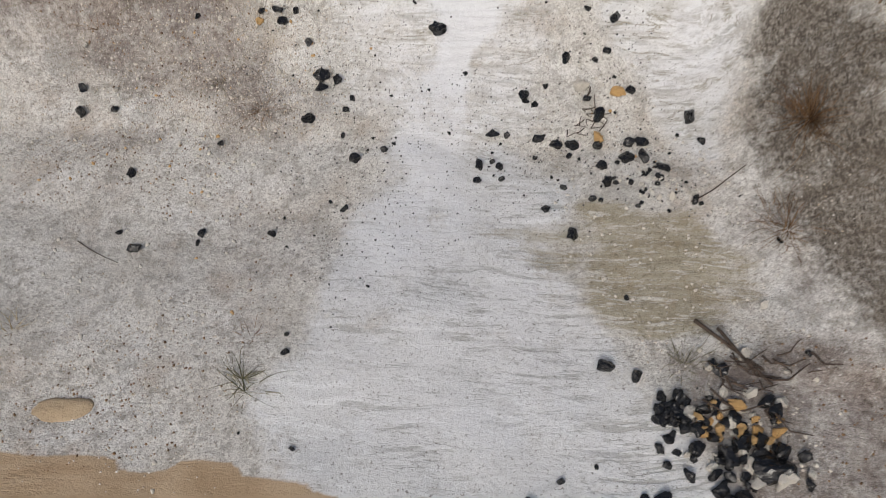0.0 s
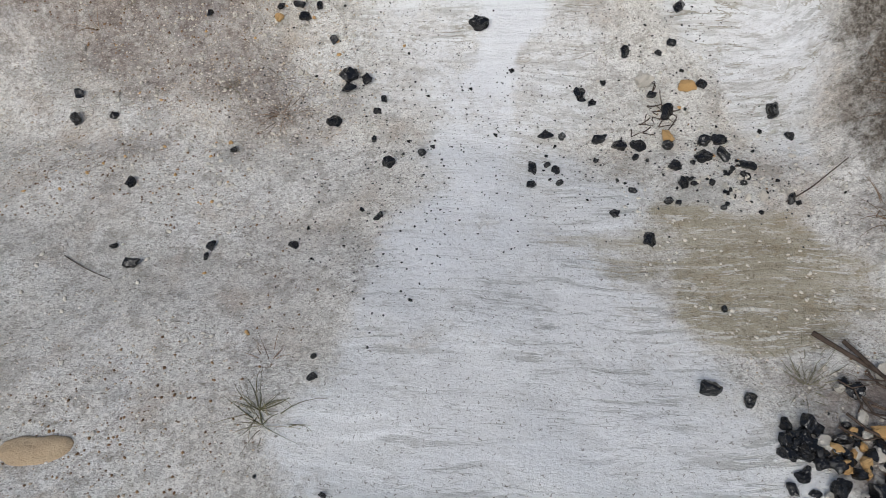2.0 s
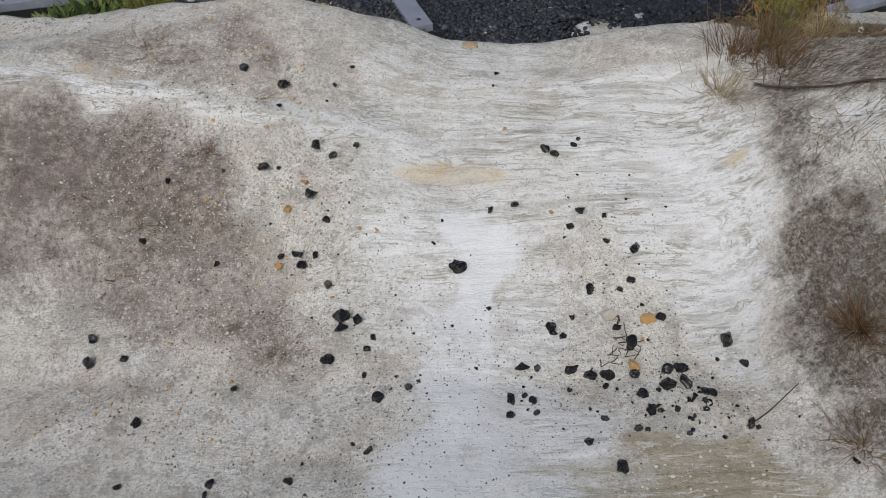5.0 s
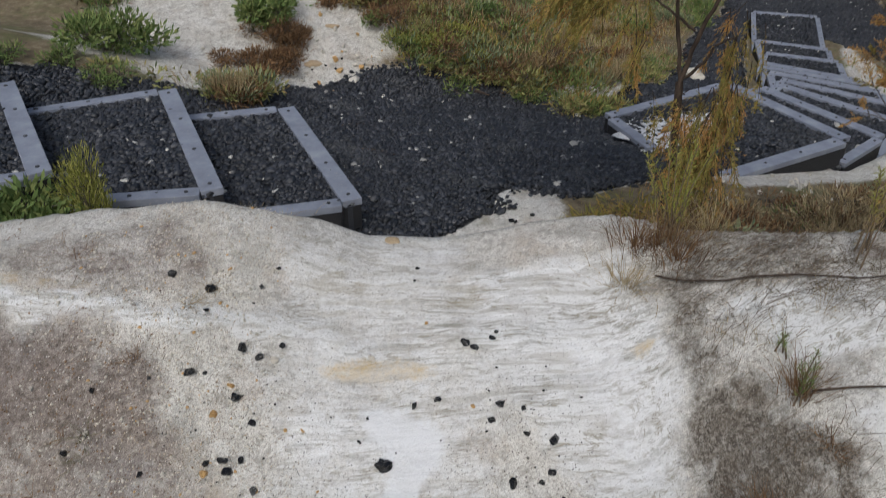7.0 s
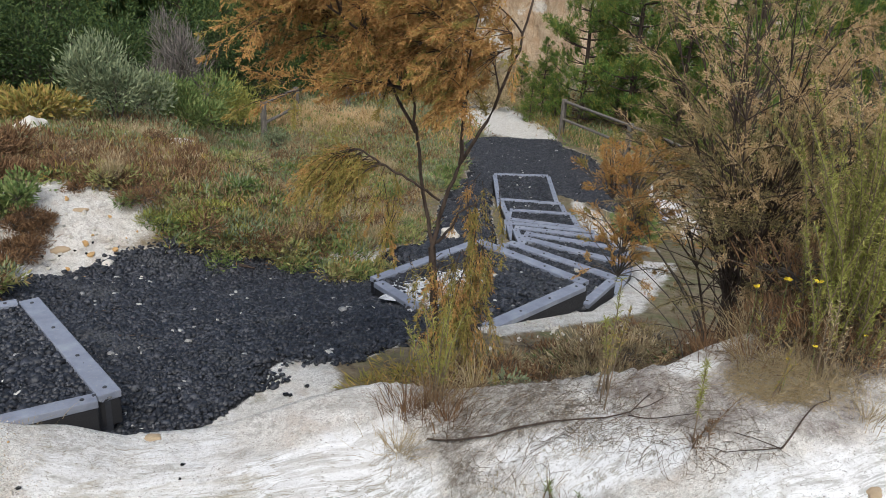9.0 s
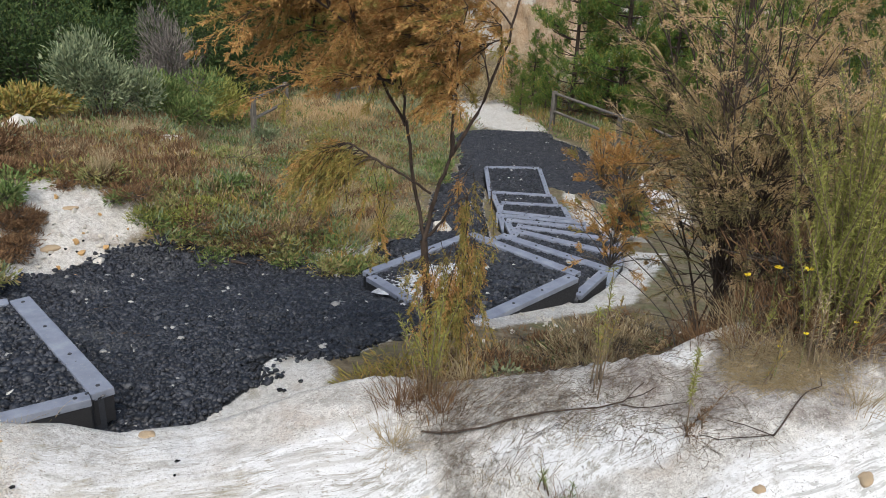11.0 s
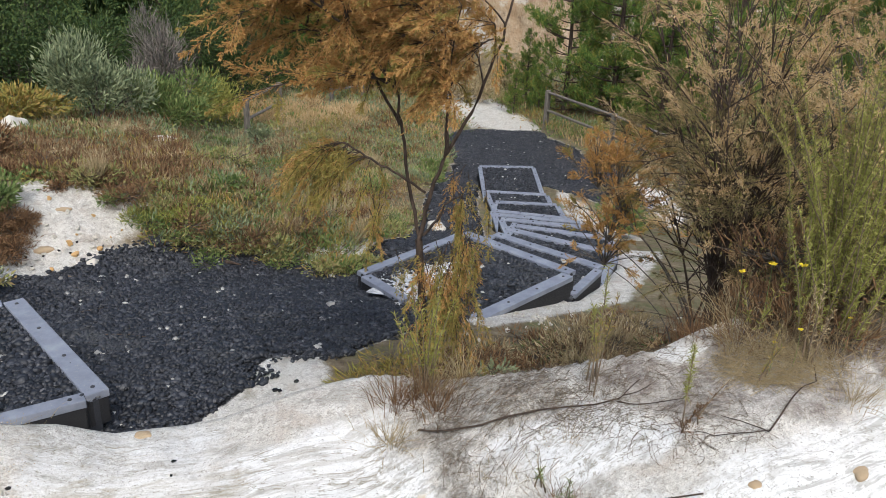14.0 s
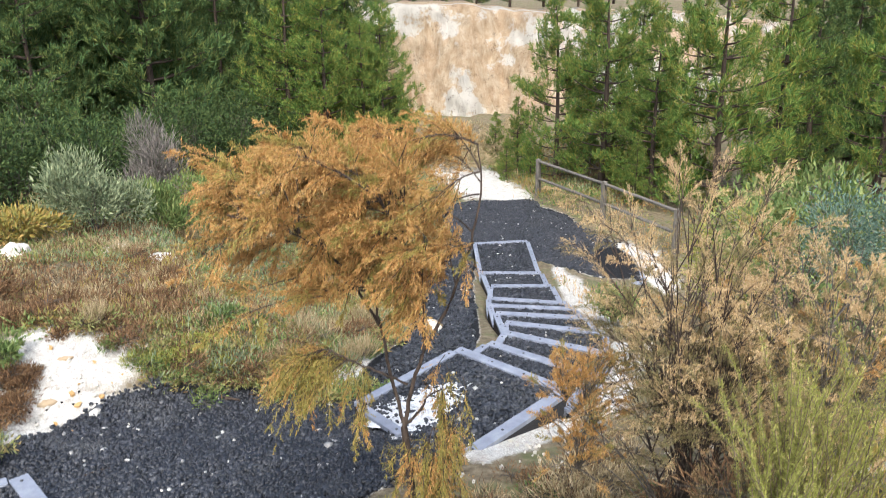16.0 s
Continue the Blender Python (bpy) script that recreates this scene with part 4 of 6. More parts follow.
# the rust-coloured sapling; local x runs across the view, y away, z up
def sapling():
    wood, rust, olive = Soup(), Soup(), Soup()
    fork = (0, 0, 1.06)
    wood.tube(curve((0.03, 0, -0.1), (0.05, 0, 0.6), fork, 6), 0.024, 0.018, 9)
    limbs = [
        ([fork, (-0.06, 0.02, 1.37), (-0.095, 0.0, 1.6), (-0.12, 0.03, 1.78), (-0.22, 0.08, 2.1), (-0.4, 0.1, 2.4)], 0.014),
        ([fork, (0.05, -0.02, 1.3), (0.12, 0.0, 1.5), (0.24, 0.02, 1.72), (0.34, 0.0, 2.02), (0.40, 0, 2.3), (0.38, 0, 2.5)], 0.016),
        ([(0.01, 0, 1.08), (0.09, -0.05, 1.18), (0.12, -0.08, 1.27), (0.2, -0.1, 1.34)], 0.011),
        ([(0.11, 0, 1.48), (0.12, -0.06, 1.75), (0.08, -0.12, 2.0), (-0.05, -0.2, 2.3)], 0.010),
        ([(0.12, 0, 1.5), (0.1, 0.1, 1.8), (0.14, 0.2, 2.1), (0.05, 0.3, 2.4)], 0.009),
        ([(0.03, 0, 1.3), (-0.12, -0.08, 1.42), (-0.24, -0.1, 1.50), (-0.36, -0.12, 1.56), (-0.44, -0.12, 1.52)], 0.009),
        ([(-0.1, 0, 1.62), (-0.25, 0.1, 1.85), (-0.45, 0.16, 2.0), (-0.7, 0.2, 2.08)], 0.010),
        ([(-0.12, 0.03, 1.78), (-0.3, -0.15, 2.05), (-0.5, -0.22, 2.2), (-0.72, -0.2, 2.25)], 0.010),
    ]
    fine = []
    for pts, r in limbs:
        p = np.array(pts)
        t = np.linspace(0, len(p) - 1, 4 * len(p))
        q = np.stack([np.interp(t, range(len(p)), p[:, k]) for k in range(3)], 1) + rng.normal(0, 0.004, (len(t), 3))
        wood.tube(q, r * 0.75, 0.0035, 6)
        fine.append(q)
    starts = np.concatenate([q[q[:, 2] > 1.66] for q in fine])

    def spray(at, way, low, long=1.0):
        yellow = rng.random() < (0.72 if low else 0.14)
        plume(olive if yellow else rust, wood, at, way, rng.uniform(0.12, 0.25) * long, rng.uniform(0.1, 0.4) + 0.5 * low, 12, 0.0145, 0.0018, (-0.15 + 0.15 * low, 0, 0))

    # the crown: branches blown to one side, feathery to their tips
    for k in range(98):
        end = np.array([rng.uniform(-0.80, 0.30), rng.normal(0, 0.24), rng.uniform(1.80, 2.58)])
        if end[0] < -0.45 and end[2] > 2.48 or end[0] > 0.1 and rng.random() < 0.35:
            continue
        ok = starts[(starts[:, 2] < end[2] + 0.05) & (starts[:, 0] > end[0] - 0.05)]
        if not len(ok):
            continue
        at = ok[np.argmin(np.linalg.norm(ok - end, axis=1) + rng.uniform(0, 0.25, len(ok)))]
        pts = curve(at, at * 0.45 + end * 0.55 + [0, 0, 0.06], end, 7)
        wood.tube(pts, 0.005, 0.0016, 4)
        for u in rng.uniform(0.25, 1.0, 9):
            i = min(5, int(u * 6))
            base = pts[i] + (pts[i + 1] - pts[i]) * (u * 6 - i)
            way = (pts[i + 1] - pts[i]) / np.linalg.norm(pts[i + 1] - pts[i]) * 0.6 + rng.normal(0, 0.38, 3) + [-0.35, 0, 0.05]
            if base[2] + way[2] * 0.2 > 1.74:
                spray(base, way, False)
    # thin lower sprays: one side branch, hanging tassels and the skirt round the stem
    for _ in range(58):
        at = fine[5][int(rng.uniform(0.5, 1.0) * (len(fine[5]) - 1))]
        spray(at, (rng.normal(-0.6, 0.3), rng.normal(0, 0.4), rng.normal(-0.12, 0.2)), True, 1.25)
    for cx, cz, n in ((-0.2, 1.32, 9), (0.2, 1.36, 10), (0.24, 1.15, 9)):
        for _ in range(n):
            spray(np.array([rng.normal(cx, 0.04), rng.normal(-0.06, 0.06), rng.normal(cz, 0.06)]), (rng.normal(-0.05, 0.25), rng.normal(0, 0.25), -0.8), True)
    for _ in range(70):
        at = np.array([rng.normal(0.11, 0.08), rng.normal(-0.03, 0.08), rng.uniform(0.66, 1.08)])
        spray(at, (rng.normal(0.0, 0.35), rng.normal(0, 0.35), -0.55), True, 1.15)
    turn = math.degrees(math.atan2(-0.38, 0.925))
    tree_thing("sapling", "wind-bent sapling with dry rust-coloured feathery foliage beside the landing", "tree", pose(1.40, 3.36, -1.02, 0, 0, turn), wood, [("crown", rust, M_RUST), ("lower_foliage", olive, M_OLIVE)], M_BARK)


sapling()


def feather_shrub(name, label, x, y, stems, height, spread, mats, lean=(0, 0), density=5, bark=M_GREYBARK, z=None, low=0.3):
    wood, a, b = Soup(), Soup(), Soup()
    for _ in range(stems):
        th = rng.uniform(0, 2 * np.pi)
        out = np.array([np.cos(th), np.sin(th), 0]) * spread * rng.uniform(0.2, 1.0)
        h = height * rng.uniform(0.55, 1.0)
        p0 = rng.normal(0, 0.06, 3) * [1, 1, 0]
        top = out + [lean[0], lean[1], h]
        pts = curve(p0, out * 0.35 + [0, 0, h * 0.5], top, 9)
        wood.tube(pts, 0.0068 * min(1, height) * rng.uniform(0.5, 1.3), 0.0016, 5)
        for u in rng.uniform(low, 1.0, density * 2):
            at = pts[int(u * 8)]
            way = out * 0.9 + rng.normal(0, 0.35, 3) + [0, 0, 0.55 * u + 0.25]
            way /= np.linalg.norm(way)
            end = at + way * rng.uniform(0.08, 0.26) * height
            wood.tube(curve(at, (at + end) / 2 + [0, 0, 0.02], end, 4), 0.0035, 0.0012, 3)
            for _ in range(2 if u > 0.45 else 1):
                plume(a if rng.random() < (0.85 if u > 0.8 else 0.35) else b, wood, end - way * 0.03, way + rng.normal(0, 0.35, 3), rng.uniform(0.06, 0.15) * height, 0.2, 9, 0.0085, 0.0010)
    z = float(ground_height(x, y)) if z is None else z
    return tree_thing(name, label, "shrub", pose(x, y, z - 0.02, 0, 0, 0), wood, [("crown", a, mats[0]), ("foliage", b, mats[1])], bark)


M_FADED = leaf_material("faded_olive_foliage", (0.13, 0.095, 0.04), (0.22, 0.17, 0.075), (0.30, 0.23, 0.12), (0.17, 0.165, 0.055))
feather_shrub("shrub", "tall open shrub with grey stems and dry straw-coloured foliage", 2.24, 2.22, 24, 1.5, 0.46, (M_DRY, M_FADED), (0.10, 0.08), 9, bark=M_BARK, low=0.34)
feather_shrub("shrub", "low rust-tinged shrub leaning over the steps", 2.16, 2.25, 5, 0.86, 0.10, (M_RUST, M_OLIVE), (-0.44, 0.30), 9, low=0.9)
feather_shrub("shrub", "bushy dry shrub at the edge of the mound", 2.62, 1.95, 22, 1.05, 0.42, (M_DRY, M_FADED), (0.2, 0.1))
feather_shrub("shrub", "dry orange-brown shrub below the mound", 2.75, 2.1, 16, 1.1, 0.5, (M_RUST, M_DRY), (0.1, 0.1), 5)


# ---- pines ----
def pine_meshes(height, seed, dense=1.0, reach=0.28, needle=0.15, wide=0.008, q=16, low=0.06):
    global rng
    old, rng = rng, np.random.default_rng(seed)
    wood, needles = Soup(), Soup()
    top = np.array([rng.normal(0, 0.1), rng.normal(0, 0.1), height])
    trunk = curve((0, 0, -0.3), (rng.normal(0, 0.12), rng.normal(0, 0.12), height * 0.5), top, 14)
    wood.tube(trunk, height * 0.014 + 0.02, 0.012, 7)
    z = low * height
    while z < height * 0.985:
        u = z / height
        base = np.array([np.interp(z, trunk[:, 2], trunk[:, k]) for k in range(3)])
        long = height * reach * (1 - u) ** 0.75 * (0.55 + 0.45 * min(1, u * 3)) + 0.15
        for _ in range(int(rng.integers(4, 7))):
            th = rng.uniform(0, 2 * np.pi)
            r = long * rng.uniform(0.6, 1.1)
            d = np.array([np.cos(th), np.sin(th), 0.0])
            pts = curve(base, base + d * r * 0.6 + [0, 0, r * 0.05], base + d * r + [0, 0, r * rng.uniform(0.2, 0.5)], 6)
            wood.tube(pts, 0.012 + 0.012 * r, 0.004, 4)
            k = max(4, int(7 * r * dense + 3))
            t = rng.uniform(0.3, 1.0, k)
            t[0] = 1.0
            i = np.minimum((t * 5).astype(int), 4)
            at = pts[i] + (pts[i + 1] - pts[i]) * (t * 5 - i)[:, None] + rng.normal(0, 0.06 + 0.05 * r, (k, 3)) * (t[:, None] < 0.99)
            way = d * 0.35 + [0, 0, 0.95] + rng.normal(0, 0.28, (k, 3))
            way /= np.linalg.norm(way, axis=1, keepdims=True)
            spots = (at[:, None] + way[:, None] * rng.uniform(-0.02, 0.22, (k, q, 1))).reshape(-1, 3)
            dirs = (way[:, None] * 0.9 + rng.normal(0, 0.5, (k, q, 3))).reshape(-1, 3)
            needles.leaves(spots, dirs, needle * rng.uniform(0.7, 1.35, len(spots)), wide)
        z += rng.uniform(0.26, 0.42) * (0.6 + 0.06 * height)
    rng = old
    return wood.mesh("trunk"), needles.mesh("crown")


def pine(meshes, x, y, scale, turn, material, label, z=None):
    empty = tagged(new("pine_tree"), label, "tree", "pine trees")
    empty.matrix_basis = Matrix.Translation((x, y, (float(ground_height(x, y)) if z is None else z) - 0.1)) @ Matrix.Rotation(turn, 4, "Z") @ Matrix.Scale(scale, 4)
    part("trunk", meshes[0], M_BARK, empty)
    part("crown", meshes[1], material, empty)
    return empty


YOUNG = [pine_meshes(7.0, 11, 1.5, 0.30, 0.17, 0.010, 18), pine_meshes(6.0, 12, 1.5, 0.33, 0.17, 0.010, 18)]
for me in YOUNG:
    me[1].materials.append(M_PINE)
OLD = [pine_meshes(9.0, 21, 1.5, 0.26, 0.2, 0.013, 24, 0.02), pine_meshes(10.0, 22, 1.4, 0.25, 0.2, 0.013, 24, 0.02), pine_meshes(8.0, 23, 1.6, 0.3, 0.2, 0.013, 24, 0.02)]
for me in OLD:
    me[1].materials.append(M_DARKPINE)
GREEN_PINE = "young bright green pine with upturned branch tips behind the fence"
for k, (x, y, size) in enumerate(((13.3, 19.2, 0.95), (14.3, 15.5, 1.1), (12.4, 22.6, 0.36), (15.9, 18.6, 0.9), (17.2, 16.6, 0.95), (18.2, 14.0, 1.0), (15.2, 22.5, 0.8), (12.2, 21.4, 0.26), (11.6, 21.9, 0.2), (12.9, 17.0, 0.3), (12.7, 20.8, 0.8), (14.9, 19.6, 0.95), (13.6, 17.2, 0.7))):
    pine(YOUNG[k % 2], x, y, size, k * 1.3, M_PINE, GREEN_PINE if size > 0.4 else "pine seedling at the end of the fence")
pine(YOUNG[0], 8.6, 29.0, 0.95, 5.0, M_PINE, "thin young pine in front of the pale cliff")
for x, y, size in ((9.3, 26.8, 0.9), (9.9, 28.4, 0.75), (8.4, 26.2, 0.7), (7.0, 26.2, 0.9), (6.0, 27.0, 1.0), (10.6, 29.2, 0.4), (10.2, 26.6, 0.22), (11.4, 27.6, 0.2), (13.0, 25.4, 0.25)):
    pine(YOUNG[int(x * 10) % 2], x, y, size, x * 7.0, M_PINE, "slender light green pine in front of the pale cliff" if size > 0.3 else "pine seedling below the pale cliff")
pine(YOUNG[1], 7.6, 28.0, 0.8, 2.0, M_PINE, "thin young pine in front of the pale cliff")
spots = np.random.default_rng(31)
for row, (dist, n) in enumerate(((25, 9), (28, 11), (32, 12), (38, 13), (44, 13))):
    for i in range(n):
        bearing = math.radians(-15 + 31 * (i + spots.uniform(0, 0.8)) / n)
        x, y = dist * math.sin(bearing), dist * math.cos(bearing) + spots.uniform(-1.5, 1.5)
        if bearing > radians((4, 10, 15, 30, 30)[row]):
            continue
        pine(OLD[int(spots.integers(0, 3))], x, y, spots.uniform(0.75, 1.15), spots.uniform(0, 6.28), M_DARKPINE, "tall dark green pine in the valley wood")
for i in range(18):
    bearing = math.radians(47 + 18 * i / 17)
    dist = spots.uniform(27, 36)
    pine(OLD[i % 3], dist * math.sin(bearing), dist * math.cos(bearing), spots.uniform(0.6, 0.85), spots.uniform(0, 6.28), M_DARKPINE, "dark pine on the far slope")
for i in range(14):
    bearing = math.radians(14 + 30 * i / 13)
    dist = spots.uniform(46, 52)
    pine(OLD[i % 3], dist * math.sin(bearing), dist * math.cos(bearing), spots.uniform(0.5, 0.8), spots.uniform(0, 6.28), M_DARKPINE, "dark pine on top of the cliff", z=0.9)


# ---- leafy bushes ----
def bush(name, label, x, y, r, h, material, n, leaf, width, bark=M_GREYBARK, upright=0.5, lumpy=7, z=None):
    """Stems under a crown of leaf clumps with an uneven outline."""
    empty = tagged(new(name), label, "bush", "bushes")
    empty.matrix_basis = Matrix.Translation((x, y, (float(ground_height(x, y)) if z is None else z) - 0.03))
    wood, green = Soup(), Soup()
    heads = []
    for k in range(lumpy):
        a = rng.uniform(0, 6.28)
        d = r * 0.75 * rng.uniform(0.1, 1.0) ** 0.6
        heads.append((d * math.cos(a), d * math.sin(a), h * rng.uniform(0.35, 0.85), rng.uniform(0.3, 0.5)))
    for hx, hy, hz, hr in heads:
        wood.tube(curve((0, 0, 0), (hx * 0.4, hy * 0.4, hz * 0.5), (hx, hy, hz), 6), 0.012 * h + 0.006, 0.004, 5)
        m = n // lumpy
        d = rng.normal(size=(m, 3))
        d /= np.linalg.norm(d, axis=1, keepdims=True)
        rad = rng.uniform(0.25, 1.0, (m, 1)) ** 0.5 * rng.uniform(0.8, 1.2, (m, 1))
        at = np.array([hx, hy, hz]) + d * rad * np.array([r * hr * 1.3, r * hr * 1.3, h * hr * 0.75])
        at[:, 2] = np.abs(at[:, 2])
        green.leaves(at, d + rng.normal(0, 0.5, (m, 3)) + [0, 0, upright], leaf * rng.uniform(0.6, 1.5, m), width)
        for q in at[:: max(1, m // 14)]:
            wood.tube(curve((hx * 0.6, hy * 0.6, hz * 0.6), (hx, hy, hz * 0.9), q, 4), 0.004, 0.0015, 3)
    tagged(part("stem", wood.mesh("stem"), bark, empty), kind="stuff")
    part("foliage", green.mesh("foliage"), material, empty)
    return empty


def at_bearing(px_bearing, dist):
    a = math.radians(px_bearing)
    return dist * math.sin(a), dist * math.cos(a)


bush("bush", "grey-green rounded bush in front of the wood", -0.14, 13.6, 0.75, 1.25, M_SAGE, 6000, 0.09, 0.012, upright=1.0)
bush("bush", "fresh green bush in front of the wood", 0.95, 14.6, 0.75, 0.9, M_GREEN, 5200, 0.09, 0.013, upright=0.9)
bush("bush", "yellow-green low bush beside the fence", 2.2, 21.6, 1.1, 1.3, M_LIME, 4200, 0.12, 0.014, upright=1.0)
bush("bush", "dead grey twiggy bush in the wood edge", 0.9, 16.6, 0.7, 2.1, M_GREYTWIG, 3600, 0.18, 0.008, upright=1.2)
bush("bush", "rusty low bush at the wood edge", -1.5, 13.2, 0.8, 0.6, M_OLIVE, 3000, 0.10, 0.016)
for k, (x, y, r, h) in enumerate(((-3.5, 17.5, 1.6, 2.4), (-1.8, 18.2, 1.6, 2.6), (0.0, 18.6, 1.5, 2.6), (3.6, 24.5, 1.6, 2.8), (2.2, 23.0, 1.6, 2.8), (5.6, 26.5, 1.4, 2.2), (-5.0, 17.0, 1.6, 2.4))):
    bush("bush", "dark green leafy thicket at the edge of the wood", x, y, r, h, M_THICKET, 9000, 0.09, 0.017, upright=0.3, lumpy=14)
bush("bush", "dark green leafy plant on the sandy bank", -0.95, 7.1, 0.28, 0.32, M_GREEN, 1500, 0.05, 0.011, upright=0.6)
bush("bush", "yellow-flowered green plant behind the upper steps", -2.1, 6.3, 0.4, 0.3, M_GREEN, 1800, 0.06, 0.011)
bush("bush", "brown dry plant at the back of the bank", -1.15, 8.6, 0.5, 0.35, M_BROWN, 2200, 0.08, 0.007)
bush("bush", "green weed with yellow flowers beside the winder steps", 6.35, 8.55, 0.42, 0.45, M_GREEN, 1700, 0.07, 0.014)
bush("bush", "blue-green rounded bush below the mound", 7.4, 5.2, 0.95, 2.2, M_BLUE, 8000, 0.05, 0.008, lumpy=11, z=-1.7)
bush("bush", "light green rounded bush beyond the shrubs", 9.4, 9.4, 1.1, 2.2, M_LIME, 4200, 0.10, 0.016, lumpy=9)
bush("bush", "dark green bush beyond the shrubs", 8.2, 6.9, 1.2, 2.2, M_GREEN, 4600, 0.10, 0.018, lumpy=9)
bush("bush", "dark green bush below the mound", 4.6, 3.3, 0.8, 1.3, M_GREEN, 3600, 0.06, 0.010, lumpy=8)
bush("bush", "dry brown bush below the mound", 3.6, 3.0, 0.6, 0.9, M_OLIVE, 3600, 0.06, 0.006, lumpy=8)
bush("bush", "dry brown twiggy undergrowth below the shrubs", 2.15, 1.62, 0.35, 0.12, M_BROWN, 1100, 0.06, 0.0025, upright=1.0, lumpy=9)
bush("bush", "dry straw undergrowth below the shrubs", 2.5, 1.5, 0.35, 0.15, M_OLIVE, 1500, 0.06, 0.0025, upright=1.2, lumpy=9)
bush("bush", "grey-green low weed behind the rim", 1.85, 3.2, 0.25, 0.25, M_SAGE, 1400, 0.035, 0.008)
bush("bush", "dark green creeping weed in the hollow", 1.75, 2.95, 0.35, 0.14, M_GREEN, 1600, 0.035, 0.008)
bush("bush", "brown dead bracken in the hollow", 2.2, 3.5, 0.6, 0.06, M_BROWN, 2600, 0.06, 0.0035, lumpy=9)
bush("bush", "brown dead bracken beside the landing", 2.0, 3.95, 0.45, 0.05, M_BROWN, 1800, 0.06, 0.0035, lumpy=8)
bush("bush", "straw and rust grass at the landing's edge", 1.45, 4.05, 0.3, 0.08, M_OLIVE, 1200, 0.07, 0.004, lumpy=8)
bush("bush", "straw grass in the hollow below the steps", 2.75, 3.7, 0.5, 0.14, M_STRAW, 2400, 0.07, 0.004, lumpy=8)
bush("bush", "yellow-green upright weed beside the upper steps", -1.42, 3.55, 0.15, 0.6, M_LIME, 3200, 0.032, 0.0028, upright=2.2)
bush("bush", "dark green plant below the upper steps", -1.75, 3.3, 0.35, 0.25, M_GREEN, 1600, 0.06, 0.011)
for k in range(34):
    x, y = float(spots.uniform(1.6, 3.6)), float(spots.uniform(3.0, 4.7))
    if y > 4.1 + 0.45 * (x - 1.7):
        continue
    bush("low_shrub", ("brown dead bracken in the hollow below the steps", "dry straw grass in the hollow below the steps", "dark green creeping weed in the hollow")[k % 3 if k % 4 else 0], x, y, 0.24, 0.10, (M_BROWN, M_STRAW, M_GREEN)[k % 3 if k % 4 else 0], 620, 0.045, 0.0035, upright=0.5, lumpy=5)
for k in range(9):
    x, y = float(spots.uniform(1.75, 2.7)), float(spots.uniform(1.42, 1.95))
    bush("low_shrub", "dry brown twiggy undergrowth below the shrubs", x, y, 0.16, 0.09, M_BROWN, 500, 0.04, 0.0018, upright=1.2, lumpy=5)
for k, (x, y) in enumerate(((10.9, 23.9), (9.2, 25.2), (12.8, 25.4), (11.2, 27.5), (14.2, 27.5), (8.5, 26.6), (13.4, 30), (10.5, 31), (16, 30))):
    bush("bush", "orange-brown dry bush on the valley floor", x, y, 1.1, 0.7, M_RUST if k % 2 else M_STRAW, 2200, 0.14, 0.014, lumpy=8)


# ---- cliff ----
def cliff():
    u, h = np.meshgrid(np.linspace(-22, 30, 420), np.linspace(0, 1, 70))
    top = 5.5 + 0.3 * lumps(u, 0 * u, 1.6, 3) + 0.14 * lumps(u, 0 * u, 0.35, 7) - 0.10 * np.maximum(0, u - 5) + 0.06 * np.maximum(0, -u - 4)
    back = 2.6 * h + 0.5 * lumps(u, h * 1.5, 0.8, 5) * (0.4 + h) + 0.25 * np.abs(lumps(u, h * 0.5, 0.3, 8)) + 0.5 * np.abs(lumps(u + 0.15 * lumps(h, u, 0.1, 4), 0.2 * h, 0.55, 13)) ** 0.7 * (1 - 0.6 * h) + 0.10 * lumps(u * 2, h * 9, 0.5, 17) + 7 * smooth(0.93, 1.0, h) ** 2
    z = top * np.minimum(1, h / 0.94)
    X = 15.6 + u * 0.91 + back * 0.41
    Y = 34.4 - u * 0.41 + back * 0.91
    ob = new("cliff", grid_mesh("cliff", X, Y, z - 4.6))
    ob.data.materials.append(M_CLIFF)
    tagged(ob, "eroded cream and orange clay cliff behind the pines", "cliff", kind="structure")


cliff()


# ---- low growth, as stuff ----
def veg_area(n, seed, patch=0.9, reach=26):
    """Places in the scrub, clumped, clear of gravel, steps and bare sand."""
    r = np.random.default_rng(seed)
    k = n * 8
    d = 5.6 + reach * r.uniform(0, 1, k) ** 1.5
    b = np.radians(r.uniform(-19, 42, k))
    x, y = d * np.sin(b), d * np.cos(b)
    side = 0.88 * x - 0.47 * y
    s = 0.47 * x + 0.88 * y
    ok = ~((s > 5.5) & (s < 21) & (side > 0.9) & (side < 3.0 + 0.12 * (s - 5)) & (y > 6))
    ok &= along(x, y, SIDE_PATH) > 0.55
    ok &= area(x, y, LANDING, 0.1) < 0.3
    ok &= area(x, y, BANK, 0.1) < 0.3
    ok &= (area(x, y, FAR_LANDING, 0.4) < 0.1) & (area(x, y, STAIRS, 0.5) < 0.1)
    ok &= area(x, y, [(9.3, 19.8), (9.3, 22.8), (10.9, 25.8), (11.9, 25.8), (12.0, 23.0), (11.1, 19.2)], 0.2) < 0.3
    ok &= ~((y < 6.5) & (x > 0.9) & (x < 7))
    ok &= ~((y < 5.8) & (x < 0))
    ok &= lumps(x, y, patch, seed) + r.normal(0, 0.25, k) > 0.0
    return x[ok][:n], y[ok][:n], d[ok][:n]


